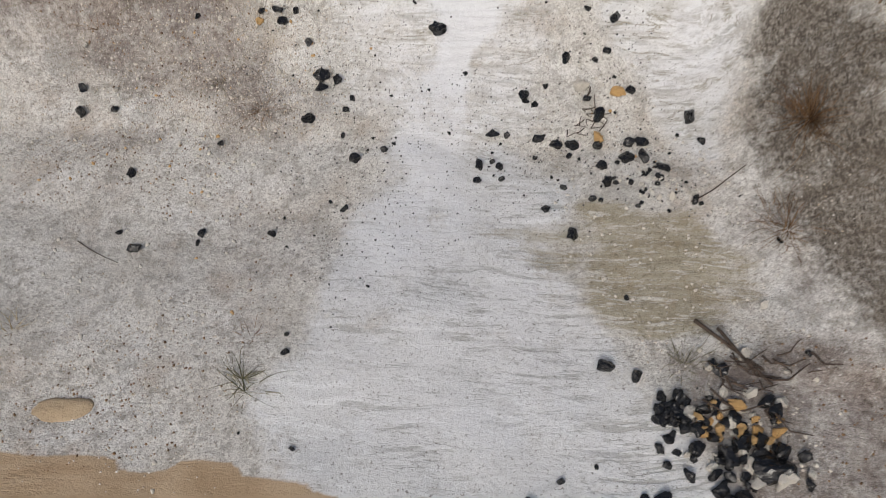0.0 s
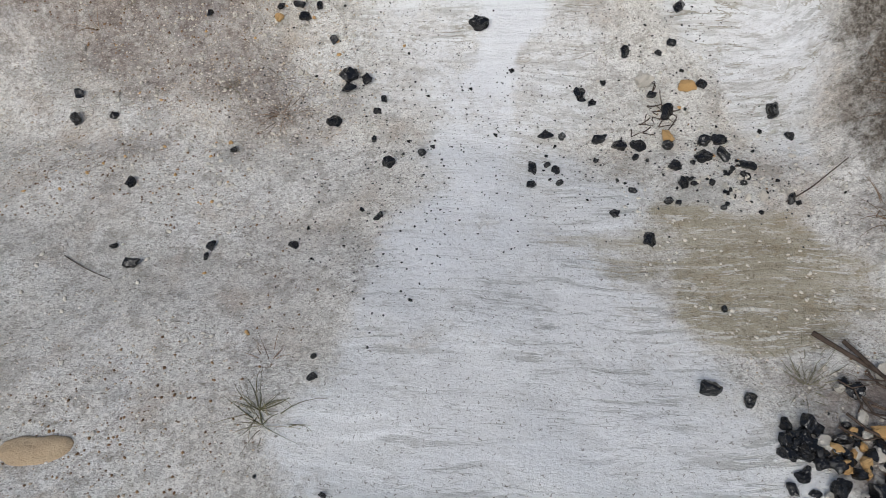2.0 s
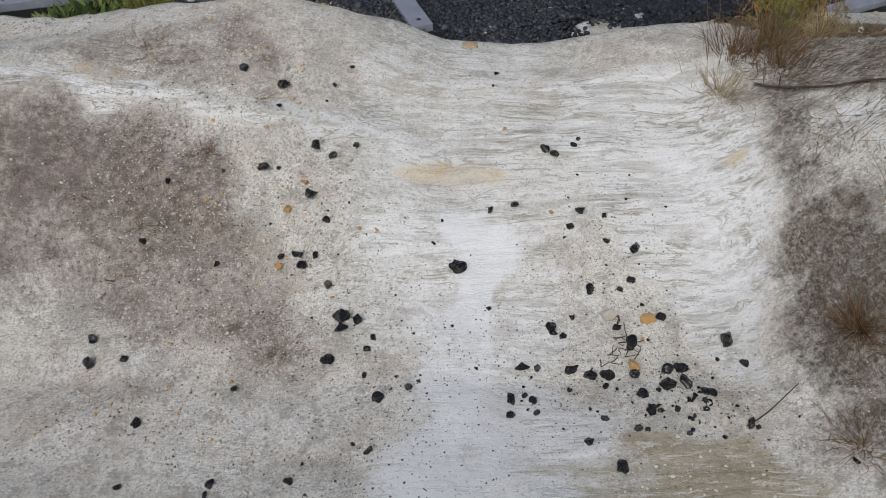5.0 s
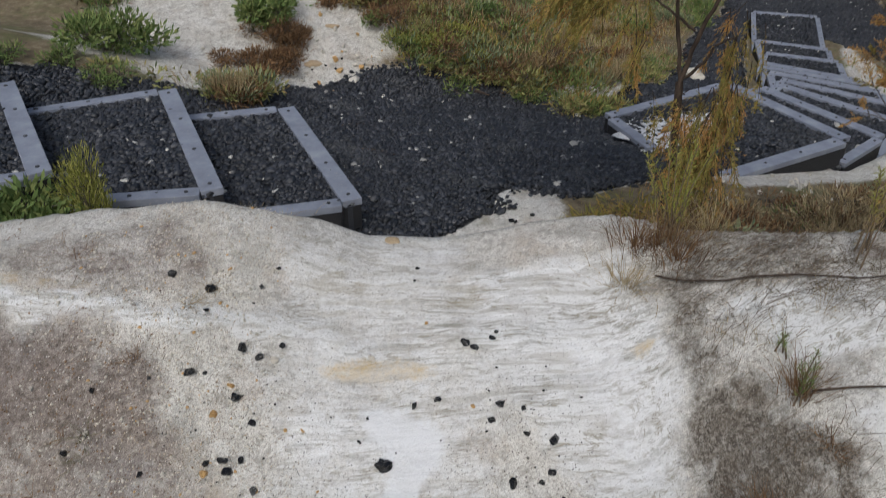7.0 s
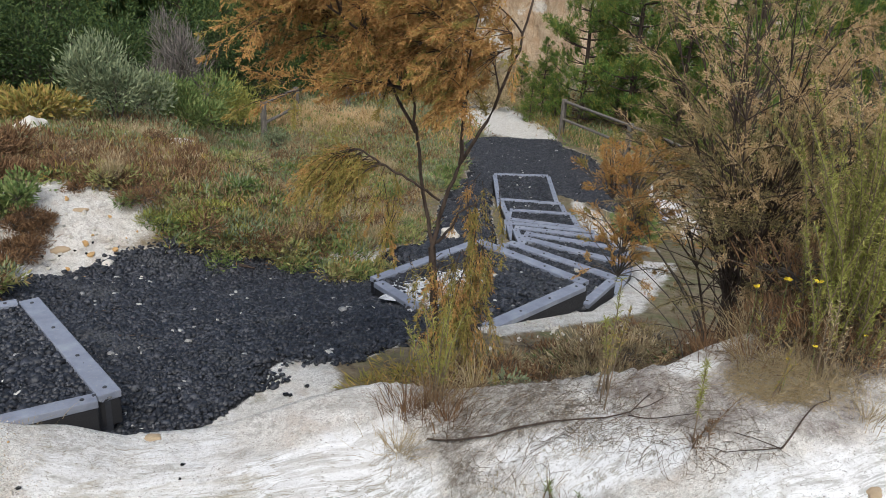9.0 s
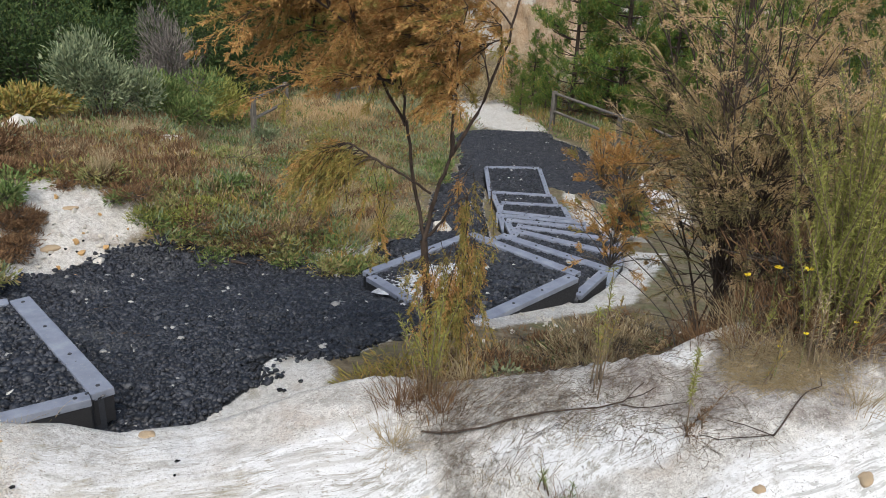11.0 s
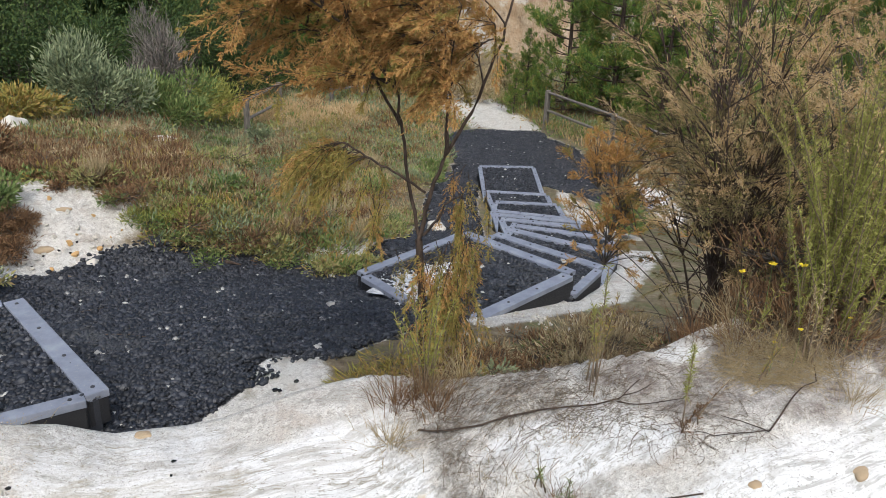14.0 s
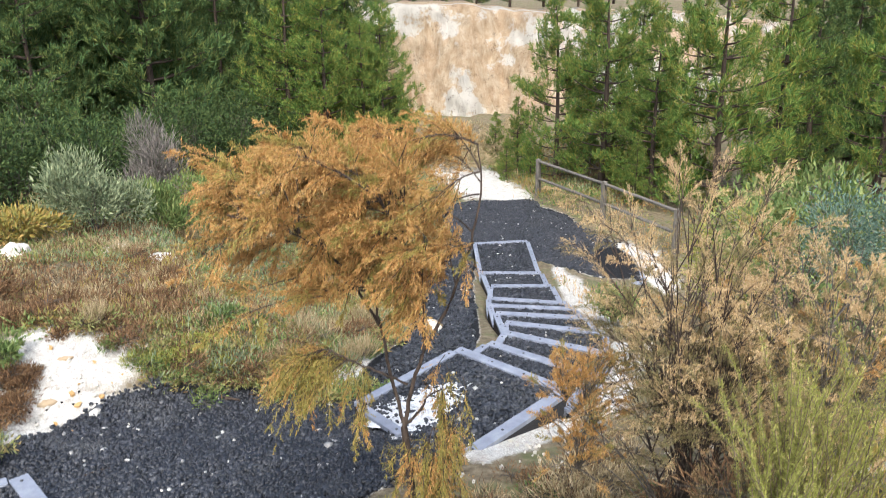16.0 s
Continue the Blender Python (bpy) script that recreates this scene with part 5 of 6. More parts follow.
def scrub(name, label, material, n, seed, radius, height, leaf, width, per, upright, patch=0.9):
    """Low domes of small leaves or blades."""
    x, y, d = veg_area(n, seed, patch)
    m = np.repeat(np.arange(len(x)), per)
    big = np.maximum(1, d[m] / 10) ** 0.7
    size = rng.uniform(0.5, 1.4, len(x))[m]
    v = rng.normal(size=(len(m), 3))
    v /= np.linalg.norm(v, axis=1, keepdims=True)
    v[:, 2] = np.abs(v[:, 2])
    v *= rng.uniform(0.3, 1.0, (len(m), 1)) ** 0.4
    qx, qy = x[m] + v[:, 0] * radius * size * big, y[m] + v[:, 1] * radius * size * big
    at = np.stack([qx, qy, ground_height(qx, qy) + v[:, 2] * height * size * big], 1)
    soup = Soup()
    soup.leaves(at, v + rng.normal(0, 0.5, v.shape) + [0, 0, upright], leaf * big * rng.uniform(0.6, 1.5, len(m)), width * big)
    tagged(part(name, soup.mesh(name), material), label, "plants", kind="stuff")


M_MAT = leaf_material("ground_cover", (0.10, 0.125, 0.04), (0.21, 0.24, 0.075), (0.34, 0.33, 0.13), (0.28, 0.20, 0.09))
scrub("green_scrub", "low green and olive ground-cover scrub", M_MAT, 1500, 41, 0.22, 0.10, 0.05, 0.010, 46, 0.4)
scrub("sage_scrub", "grey-green low scrub", M_SAGE, 1150, 42, 0.22, 0.14, 0.06, 0.008, 46, 0.8, 1.3)
scrub("fresh_scrub", "fresh green low scrub", M_GREEN, 800, 45, 0.24, 0.12, 0.055, 0.011, 46, 0.4, 1.6)
scrub("dry_grass", "dry straw-coloured grass between the scrub", M_STRAW, 1100, 43, 0.14, 0.05, 0.13, 0.003, 34, 1.5, 1.0)
scrub("brown_bracken", "rust-brown dead undergrowth", M_BROWN, 900, 44, 0.25, 0.11, 0.07, 0.006, 46, 0.3, 1.2)
scrub("rusty_scrub", "orange-brown dry undergrowth", M_OLIVE, 500, 46, 0.22, 0.12, 0.07, 0.006, 46, 0.5, 1.4)


scrub("bracken_band", "rust-brown dead bracken behind the sandy bank", M_BROWN, 500, 47, 0.28, 0.14, 0.08, 0.006, 46, 0.3, 0.5)


def pale_rock(x, y, r, h, seed):
    bm = bmesh.new()
    bmesh.ops.create_icosphere(bm, subdivisions=3, radius=1)
    for v in bm.verts:
        k = 1 + 0.35 * noise.noise(v.co * 1.3 + Vector((seed, 0, 0))) + 0.12 * noise.noise(v.co * 4 + Vector((0, seed, 0)))
        v.co = Vector((v.co.x * r * k, v.co.y * r * 0.7 * k, v.co.z * h * k))
    me = bpy.data.meshes.new("rock")
    bm.to_mesh(me)
    bm.free()
    me.materials.append(M_WHITE)
    ob = new("pale_rock", me)
    ob.matrix_basis = pose(x, y, float(ground_height(x, y)) + h * 0.4, 0, 0, seed * 40)
    tagged(ob, "pale weathered rock half sunk in green scrub", "rock", "pale rocks")


for k, (x, y, r, h) in enumerate(((-1.18, 11.62, 0.24, 0.17), (0.09, 11.9, 0.24, 0.11), (0.66, 10.9, 0.24, 0.08), (1.2, 11.0, 0.22, 0.07), (0.75, 6.9, 0.05, 0.03), (-0.2, 6.6, 0.06, 0.03), (3.95, 9.3, 0.16, 0.10), (-0.1, 8.15, 0.12, 0.05))):
    pale_rock(x, y, r, h, k + 1)


# single low shrubs and grass clumps that stand out of the scrub
KINDS = [(M_MAT, "low olive-green shrub on the scrubby slope", 0.05, 0.008, 0.5), (M_SAGE, "grey-green low shrub on the scrubby slope", 0.055, 0.007, 0.9), (M_GREEN, "fresh green low shrub on the scrubby slope", 0.05, 0.009, 0.5),
         (M_BROWN, "dead brown bracken clump on the scrubby slope", 0.07, 0.005, 0.3), (M_STRAW, "pale dry grass clump on the scrubby slope", 0.14, 0.003, 2.0), (M_OLIVE, "rusty olive low shrub on the scrubby slope", 0.06, 0.006, 0.6)]
sx, sy, sd = veg_area(110, 77, 0.5, 14)
for k, (x, y, d) in enumerate(zip(sx, sy, sd)):
    material, label, leaf, width, upright = KINDS[(k * 7 + k // 5) % 6]
    r = float(spots.uniform(0.14, 0.34)) * max(1, d / 10) ** 0.6
    bush("low_shrub", label, float(x), float(y), r, r * float(spots.uniform(0.5, 0.95)), material, 620, leaf * max(1, d / 11), width * max(1, d / 11), upright=upright, lumpy=5)
for k in range(22):
    x, y = float(spots.uniform(-1.3, 0.75)), float(spots.uniform(7.75, 9.2))
    if area(np.array(x), np.array(y), BANK, 0.1) > 0.3:
        continue
    bush("low_shrub", "rust-brown dead bracken behind the sandy bank", x, y, 0.26, 0.16, M_BROWN if k % 4 else M_STRAW, 700, 0.07, 0.005, upright=0.4, lumpy=5)
for k in range(16):
    t = k / 15
    x, y = 0.35 + 1.9 * t + float(spots.normal(0, 0.08)), 7.05 - 0.45 * t + float(spots.normal(0, 0.08))
    bush("low_shrub", "green weed along the back edge of the landing", x, y, 0.2, 0.11, M_MAT if k % 3 else M_GREEN, 520, 0.04, 0.007, upright=0.5, lumpy=5)
for k, (x, y) in enumerate(((-0.88, 6.45), (-1.05, 6.6), (-0.98, 6.3), (-1.2, 6.45), (-0.4, 7.45), (-0.05, 7.3), (0.3, 7.15), (-1.9, 5.6), (-2.3, 5.75), (-2.6, 5.6))):
    bush("low_shrub", "brown and green plant at the edge of the sandy bank", x, y, 0.17, 0.12, M_BROWN if k < 5 else M_GREEN, 520, 0.04, 0.005, upright=0.5, lumpy=5)

for k, (x, y) in enumerate(((4.6, 22.6), (5.2, 23.4), (4.0, 23.2), (5.6, 22.2), (6.4, 23.0), (4.9, 21.4), (3.6, 21.8), (5.8, 24.2), (6.9, 22.2), (6.2, 21.2))):
    bush("low_shrub", "tan dry grass clump beside the short fence", x, y, 0.7, 0.22, M_DRY, 1300, 0.15, 0.007, upright=1.2, lumpy=7)

for k, (x, y, r, h) in enumerate(((-0.92, 6.96, 0.24, 0.22), (-0.78, 6.93, 0.2, 0.16), (-0.85, 6.55, 0.2, 0.14), (-1.0, 7.2, 0.25, 0.2), (-0.66, 6.95, 0.14, 0.10), (-0.78, 6.76, 0.18, 0.14))):
    bush("low_shrub", "brown dead bracken on the sandy bank", x, y, r, h, M_BROWN if k != 3 else M_GREEN, 1100, 0.045, 0.004, upright=0.5, lumpy=7)
for k, (x, y) in enumerate(((-1.11, 8.34), (-0.86, 8.36), (-0.56, 8.14), (-0.36, 7.85), (-0.24, 7.66), (-0.06, 7.52), (0.13, 7.36), (-0.95, 8.05), (-0.7, 7.95))):
    bush("low_shrub", "rust-brown dead bracken behind the sandy bank", x, y, 0.24, 0.15, M_BROWN, 1000, 0.06, 0.004, upright=0.5, lumpy=6)
for k, (x, y) in enumerate(((0.36, 7.27), (0.47, 7.15), (0.62, 7.15), (0.82, 7.05), (1.03, 7.05), (0.27, 7.12), (1.27, 7.03), (0.7, 7.3), (0.95, 7.25))):
    bush("low_shrub", "yellow-green low weed along the back of the landing", x, y, 0.19, 0.14, M_LIME if k % 2 else M_MAT, 900, 0.04, 0.005, upright=0.7, lumpy=6)
bush("low_shrub", "pale dry grass clump at the edge of the bank", -0.14, 7.54, 0.14, 0.2, M_STRAW, 500, 0.12, 0.002, upright=2.5, lumpy=4)

# dry growth between the stairs, the far landing and the fence
for name, label, material, n, seed, leaf, width, up in (("verge_grass", "dry orange grass beside the far landing", M_DRY, 9000, 91, 0.16, 0.006, 1.5), ("verge_bracken", "rust-brown undergrowth along the fence", M_RUST, 6000, 92, 0.12, 0.010, 0.6), ("verge_green", "thin green growth along the fence", M_MAT, 6000, 93, 0.10, 0.012, 0.6)):
    r = np.random.default_rng(seed)
    x, y = r.uniform(7.0, 13.5, n), r.uniform(9.0, 24.0, n)
    ok = (area(x, y, FAR_LANDING, 0.3) < 0.1) & (area(x, y, STAIRS, 0.5) < 0.1) & (lumps(x, y, 0.5, seed) > -0.1)
    ok &= (area(x, y, [(9.3, 19.8), (9.3, 22.8), (10.9, 25.8), (11.9, 25.8), (12.0, 23.0), (11.1, 19.2)], 0.2) < 0.3) & (along(x, y, SIDE_PATH) > 0.6) & ~((x < 10.9) & (x > 8.0) & (y < 15) & (y > 11.0))
    x, y = x[ok], y[ok]
    v = r.normal(0, 0.5, (len(x), 3)) + [0, 0, up]
    soup = Soup()
    soup.leaves(np.stack([x, y, ground_height(x, y) + np.abs(r.normal(0, 0.08, len(x)))], 1), v, leaf * r.uniform(0.6, 1.5, len(x)), width)
    tagged(part(name, soup.mesh(name), material), label, "plants", kind="stuff")


# ---- loose stones on the mound: x, y, size ----
STONES_SLOPE = [(-0.836, 1.148, 0.033), (-0.847, 1.217, 0.026), (-0.756, 1.161, 0.022), (-0.565, 1.385, 0.023), (-0.479, 1.072, 0.02), (-0.669, 0.974, 0.028), (-0.408, 1.408, 0.022), (-0.368, 1.413, 0.024), (-0.359, 1.39, 0.03), (-0.324, 1.412, 0.024), (-0.29, 1.351, 0.024), (-0.249, 1.27, 0.047), (-0.251, 1.23, 0.034), (-0.211, 1.258, 0.029), (-0.171, 1.21, 0.02), (-0.184, 1.177, 0.018), (-0.274, 1.146, 0.033), (-0.186, 1.105, 0.017), (-0.151, 1.032, 0.031), (-0.112, 1.102, 0.009), (-0.082, 1.064, 0.019), (-0.061, 1.088, 0.012), (-0.075, 1.222, 0.01), (0.035, 1.399, 0.043), (0.106, 1.292, 0.016), (-0.157, 0.886, 0.02), (-0.191, 0.906, 0.011), (-0.291, 0.861, 0.01), (-0.311, 0.813, 0.02), (-0.466, 0.807, 0.022), (-0.47, 0.781, 0.016), (-0.649, 0.801, 0.019), (-0.604, 0.758, 0.03)]
STONES_TROUGH = [(-0.231, 0.549, 0.013), (-0.226, 0.509, 0.017), (-0.285, 0.342, 0.007), (0.071, 1.13, 0.012), (0.404, 1.446, 0.022), (0.472, 1.425, 0.036), (0.456, 1.353, 0.022), (0.355, 1.337, 0.027), (0.426, 1.333, 0.019), (0.476, 1.286, 0.013), (0.307, 1.267, 0.02), (0.25, 1.244, 0.034), (0.257, 1.226, 0.018), (0.28, 1.216, 0.021), (0.407, 1.232, 0.023), (0.513, 1.25, 0.026), (0.435, 1.185, 0.034), (0.476, 1.193, 0.01), (0.646, 1.163, 0.042), (0.669, 1.103, 0.023), (0.621, 1.129, 0.012), (0.175, 1.131, 0.03), (0.213, 1.133, 0.019), (0.289, 1.125, 0.033), (0.332, 1.11, 0.035), (0.37, 1.107, 0.03), (0.365, 1.079, 0.017), (0.429, 1.104, 0.03)]
STONES_POCKET = [(0.502, 1.108, 0.033), (0.537, 1.111, 0.031), (0.497, 1.068, 0.037), (0.534, 1.061, 0.035), (0.474, 1.05, 0.015), (0.147, 1.042, 0.029), (0.178, 1.054, 0.017), (0.196, 1.038, 0.019), (0.14, 0.993, 0.021), (0.199, 0.998, 0.019), (0.282, 1.073, 0.017), (0.435, 1.039, 0.027), (0.576, 1.025, 0.032), (0.444, 0.988, 0.029), (0.464, 0.987, 0.014), (0.499, 0.987, 0.017), (0.563, 0.999, 0.019), (0.343, 0.978, 0.019), (0.405, 0.938, 0.021), (0.52, 0.957, 0.014), (0.62, 0.982, 0.01), (0.633, 0.93, 0.024), (0.3, 0.908, 0.025), (0.355, 0.838, 0.033), (0.646, 0.922, 0.014), (0.778, 0.802, 0.014), (0.574, 0.906, 0.012), (0.455, 0.671, 0.015), (0.319, 1.012, 0.01), (0.778, 0.539, 0.015)]
STONES_PILE = [(0.401, 0.508, 0.042), (0.454, 0.489, 0.027), (0.496, 0.452, 0.025), (0.503, 0.428, 0.03), (0.509, 0.401, 0.038), (0.541, 0.439, 0.025), (0.53, 0.387, 0.026), (0.544, 0.417, 0.017), (0.553, 0.39, 0.019), (0.584, 0.448, 0.018), (0.596, 0.433, 0.023), (0.629, 0.41, 0.035), (0.705, 0.428, 0.036), (0.628, 0.356, 0.037), (0.601, 0.333, 0.044), (0.592, 0.413, 0.017), (0.675, 0.313, 0.058), (0.494, 0.316, 0.018)]
STONES_FOOT = [(0.298, 0.278, 0.018), (0.244, 0.239, 0.023), (0.366, 0.308, 0.011), (0.478, 0.257, 0.03), (0.387, 0.242, 0.018), (-0.183, 0.317, 0.013), (0.511, 0.341, 0.018), (0.444, 0.251, 0.022), (0.621, 0.259, 0.039), (0.695, 0.342, 0.041), (0.583, 0.282, 0.023), (0.664, 0.314, 0.041)]
STONES_RIM = [(-0.53, 1.834, 0.026), (-0.425, 1.812, 0.032), (-0.252, 1.911, 0.015), (-0.296, 1.846, 0.018), (-0.43, 1.746, 0.017), (-0.334, 1.665, 0.034), (-0.292, 1.65, 0.028), (-0.232, 1.688, 0.019), (-0.463, 1.59, 0.031), (-0.423, 1.593, 0.014), (-0.341, 1.545, 0.036), (-0.302, 1.495, 0.021), (-0.313, 1.792, 0.01), (-0.698, 1.554, 0.016), (0.147, 1.992, 0.015), (0.136, 1.938, 0.01), (0.266, 1.707, 0.023), (0.288, 1.693, 0.025), (0.355, 1.734, 0.014), (0.343, 1.715, 0.019), (0.178, 1.554, 0.023), (0.116, 1.543, 0.021), (0.343, 1.523, 0.03), (0.403, 1.509, 0.018), (0.317, 1.488, 0.024), (-0.029, 1.461, 0.012), (0.462, 1.553, 0.009), (-0.008, 1.518, 0.011), (-0.559, 1.577, 0.012), (-0.758, 1.439, 0.022)]
OCHRE_NEAR = [(-0.41, 1.387, 0.024), (0.481, 1.242, 0.034), (0.434, 1.127, 0.036), (0.635, 0.432, 0.039), (0.597, 0.39, 0.025), (0.631, 0.386, 0.027), (0.566, 0.376, 0.019), (0.591, 0.437, 0.02), (-0.489, 1.096, 0.011), (-0.35, 0.598, 0.012)]
OCHRE_RIM = [(-0.398, 1.506, 0.024), (-0.356, 1.571, 0.02), (0.271, 1.529, 0.015), (0.162, 1.789, 0.013), (-0.217, 1.483, 0.013), (-0.174, 1.484, 0.012), (-0.134, 1.346, 0.01)]
WHITE_NEAR = [(0.389, 1.263, 0.045), (0.668, 0.54, 0.029), (0.664, 0.461, 0.03), (0.611, 0.46, 0.02), (0.714, 0.444, 0.032), (0.617, 0.403, 0.027), (0.582, 0.551, 0.016), (0.638, 0.321, 0.025), (0.414, 0.718, 0.015), (0.726, 0.653, 0.022), (0.586, 0.945, 0.024), (-0.761, 1.215, 0.017), (-0.358, 1.277, 0.019), (-0.853, 1.328, 0.017), (0.557, 0.942, 0.019)]
WHITE_FOOT = [(0.695, 0.306, 0.053), (0.571, 0.314, 0.02), (0.629, 0.342, 0.024)]
WHITE_RIM = [(-0.42, 1.862, 0.023), (-0.368, 1.928, 0.017), (-0.546, 1.508, 0.014), (-0.253, 1.651, 0.022), (0.007, 1.684, 0.023), (-0.377, 1.849, 0.013), (-0.444, 1.766, 0.011), (-0.469, 1.648, 0.011)]


def loose_stone_meshes(kinds, seed, flat=0.92):
    """Broken stones with flat facets and worn edges."""
    r = np.random.default_rng(seed)
    out = []
    for _ in range(kinds):
        bm = bmesh.new()
        bmesh.ops.create_icosphere(bm, subdivisions=3, radius=0.52)
        cuts = [(Vector(c).normalized(), w) for c, w in zip(r.normal(size=(11, 3)).tolist(), r.uniform(0.24, 0.38, 11))]
        shift = Vector(r.uniform(-9, 9, 3).tolist())
        for v in bm.verts:
            for nrm, w in cuts:
                over = v.co.dot(nrm) - w
                if over > 0:
                    v.co -= nrm * over
            v.co *= 1 + 0.30 * noise.noise(v.co * 2.6 + shift) + 0.16 * noise.noise(v.co * 7.0 + shift)
            v.co.x *= 1.08
            v.co.z *= flat
        bm.normal_update()
        me = bpy.data.meshes.new("loose_stone")
        bm.to_mesh(me)
        bm.free()
        out.append(me)
    return out


def lay_stones(places, meshes, material, name, label, group):
    r = np.random.default_rng(len(places) + len(name))
    for i, (x, y, size) in enumerate(places):
        me = meshes[i % len(meshes)]
        if not me.materials:
            me.materials.append(material)
        ob = new(name, me)
        z = float(ground_height(x, y)) + size * 0.24
        ob.matrix_basis = pose(x, y, z, r.normal(0, 14), r.normal(0, 14), r.uniform(0, 360)) @ Matrix.Diagonal((size * r.uniform(0.95, 1.15), size * r.uniform(0.8, 1.0), size * r.uniform(0.8, 1.05), 1))
        tagged(ob, label, "stone", group)


BLACK_SHAPES = loose_stone_meshes(9, 5)
for places in (STONES_SLOPE, STONES_TROUGH, STONES_POCKET, STONES_PILE, STONES_FOOT, STONES_RIM):
    lay_stones(places, BLACK_SHAPES, M_BLACK, "black_stone", "loose glossy black crushed stone lying on pale clay", "loose black stones")
OCHRE_SHAPES = loose_stone_meshes(4, 6)
for places in (OCHRE_NEAR, OCHRE_RIM):
    lay_stones(places, OCHRE_SHAPES, M_OCHRE, "ochre_stone", "small orange ochre stone on the clay", "ochre stones")
WHITE_SHAPES = loose_stone_meshes(4, 8)
for places in (WHITE_NEAR, WHITE_FOOT, WHITE_RIM):
    lay_stones(places, WHITE_SHAPES, M_WHITE, "white_stone", "small chalky white stone on the clay", "white stones")


def slab_rock(x, y, w, d, h, turn, seed, label):
    """A flat weathered rock with an uneven outline."""
    r = np.random.default_rng(seed)
    bm = bmesh.new()
    bmesh.ops.create_icosphere(bm, subdivisions=4, radius=1)
    ph = r.uniform(0, 6.28, 6)
    for v in bm.verts:
        a = math.atan2(v.co.y, v.co.x)
        k = 1 + 0.10 * math.sin(2 * a + ph[0]) + 0.07 * math.sin(3 * a + ph[1]) + 0.05 * math.sin(5 * a + ph[2]) + 0.14 * noise.noise(Vector((3 * math.cos(a), 4 * math.sin(a), seed)))
        lift = math.copysign(abs(v.co.z) ** 0.85, v.co.z) + 0.12 * noise.noise(v.co * 2.5 + Vector((seed, 0, 0)))
        v.co = Vector((v.co.x * w * k, v.co.y * d * k, lift * h))
    me = bpy.data.meshes.new("rock")
    bm.to_mesh(me)
    bm.free()
    for poly in me.polygons:
        poly.use_smooth = True
    me.materials.append(M_SANDROCK)
    ob = new("sandstone_rock", me)
    ob.matrix_basis = pose(x, y, float(ground_height(x, y)) - h * 0.45, 0, 0, turn)
    tagged(ob, label, "rock", "sandstone rocks")


slab_rock(-0.63, 0.365, 0.062, 0.034, 0.014, 10, 3, "flat tan sandstone slab set in clay")
slab_rock(-0.56, 6.77, 0.085, 0.05, 0.03, 15, 21, "flat yellow sandstone rock on the sandy bank")
slab_rock(-0.41, 7.17, 0.07, 0.035, 0.02, 0, 22, "flat yellow sandstone rock on the sandy bank")
slab_rock(-0.81, 6.88, 0.07, 0.05, 0.04, 40, 23, "pale sandstone rock among brown bracken")
slab_rock(1.61, 1.02, 0.028, 0.019, 0.012, 30, 11, "yellow sandstone lump on white clay")
slab_rock(1.37, 1.09, 0.016, 0.012, 0.010, 0, 12, "small pale sandstone lump on white clay")
slab_rock(0.07, 2.13, 0.03, 0.02, 0.012, 0, 14, "dull stone on the rim of the mound")

# ---- grit, crumbs and dead twigs ----
def scatter(n, seed, spread, box=(-1.5, 1.5, 0.15, 2.2)):
    r = np.random.default_rng(seed)
    x, y = r.uniform(box[0], box[1], n * 12), r.uniform(box[2], box[3], n * 12)
    w = spread(x, y)
    i = np.where(w > 0.06)[0]
    i = i[np.argsort(-w[i] * r.uniform(0.3, 1.0, len(i)))[:n]]
    return x[i], y[i], r


def grit(name, label, material, n, seed, low, high, spread):
    x, y, r = scatter(n, seed, spread)
    soup = Soup()
    n = len(x)
    kind = r.integers(0, len(STONES), n)
    size = np.exp(r.uniform(math.log(low), math.log(high), n))
    z = ground_height(x, y) + size * 0.1
    for k, shape in enumerate(STONES):
        i = np.where(kind == k)[0]
        v = np.einsum("mij,nj->mni", turned(len(i)), shape) * size[i, None, None] * 0.5 + np.stack([x[i], y[i], z[i]], -1)[:, None]
        soup.add(v.reshape(-1, 3), (STONE_FACES[None] + 12 * np.arange(len(i))[:, None, None]).reshape(-1, 3))
    tagged(part(name, soup.mesh(name), material), label, "grit", kind="stuff")


M_BLACKGRIT = stone_material("black_grit", (0.02, 0.02, 0.022), (0.06, 0.058, 0.055))
M_TANGRIT = leaf_material("tan_grit", (0.30, 0.22, 0.14), (0.55, 0.47, 0.36), (0.74, 0.70, 0.64))
trail = [(-0.3, 1.45), (-0.15, 1.05), (-0.15, 0.85)]
trail_b = [(0.1, 1.1), (0.45, 1.1), (0.6, 0.98), (0.45, 1.3), (0.4, 1.5)]
grit("black_grit", "fine black stone chips scattered over the clay", M_BLACKGRIT, 1900, 51, 0.0015, 0.0055, lambda x, y: np.exp(-along(x, y, trail) / 0.25) + np.exp(-along(x, y, trail_b) / 0.14) + 0.5 * np.exp(-along(x, y, [(0.55, 0.45), (0.7, 0.35)]) / 0.12) + 0.12 * (lumps(x, y, 0.1, 3) > 0.2))
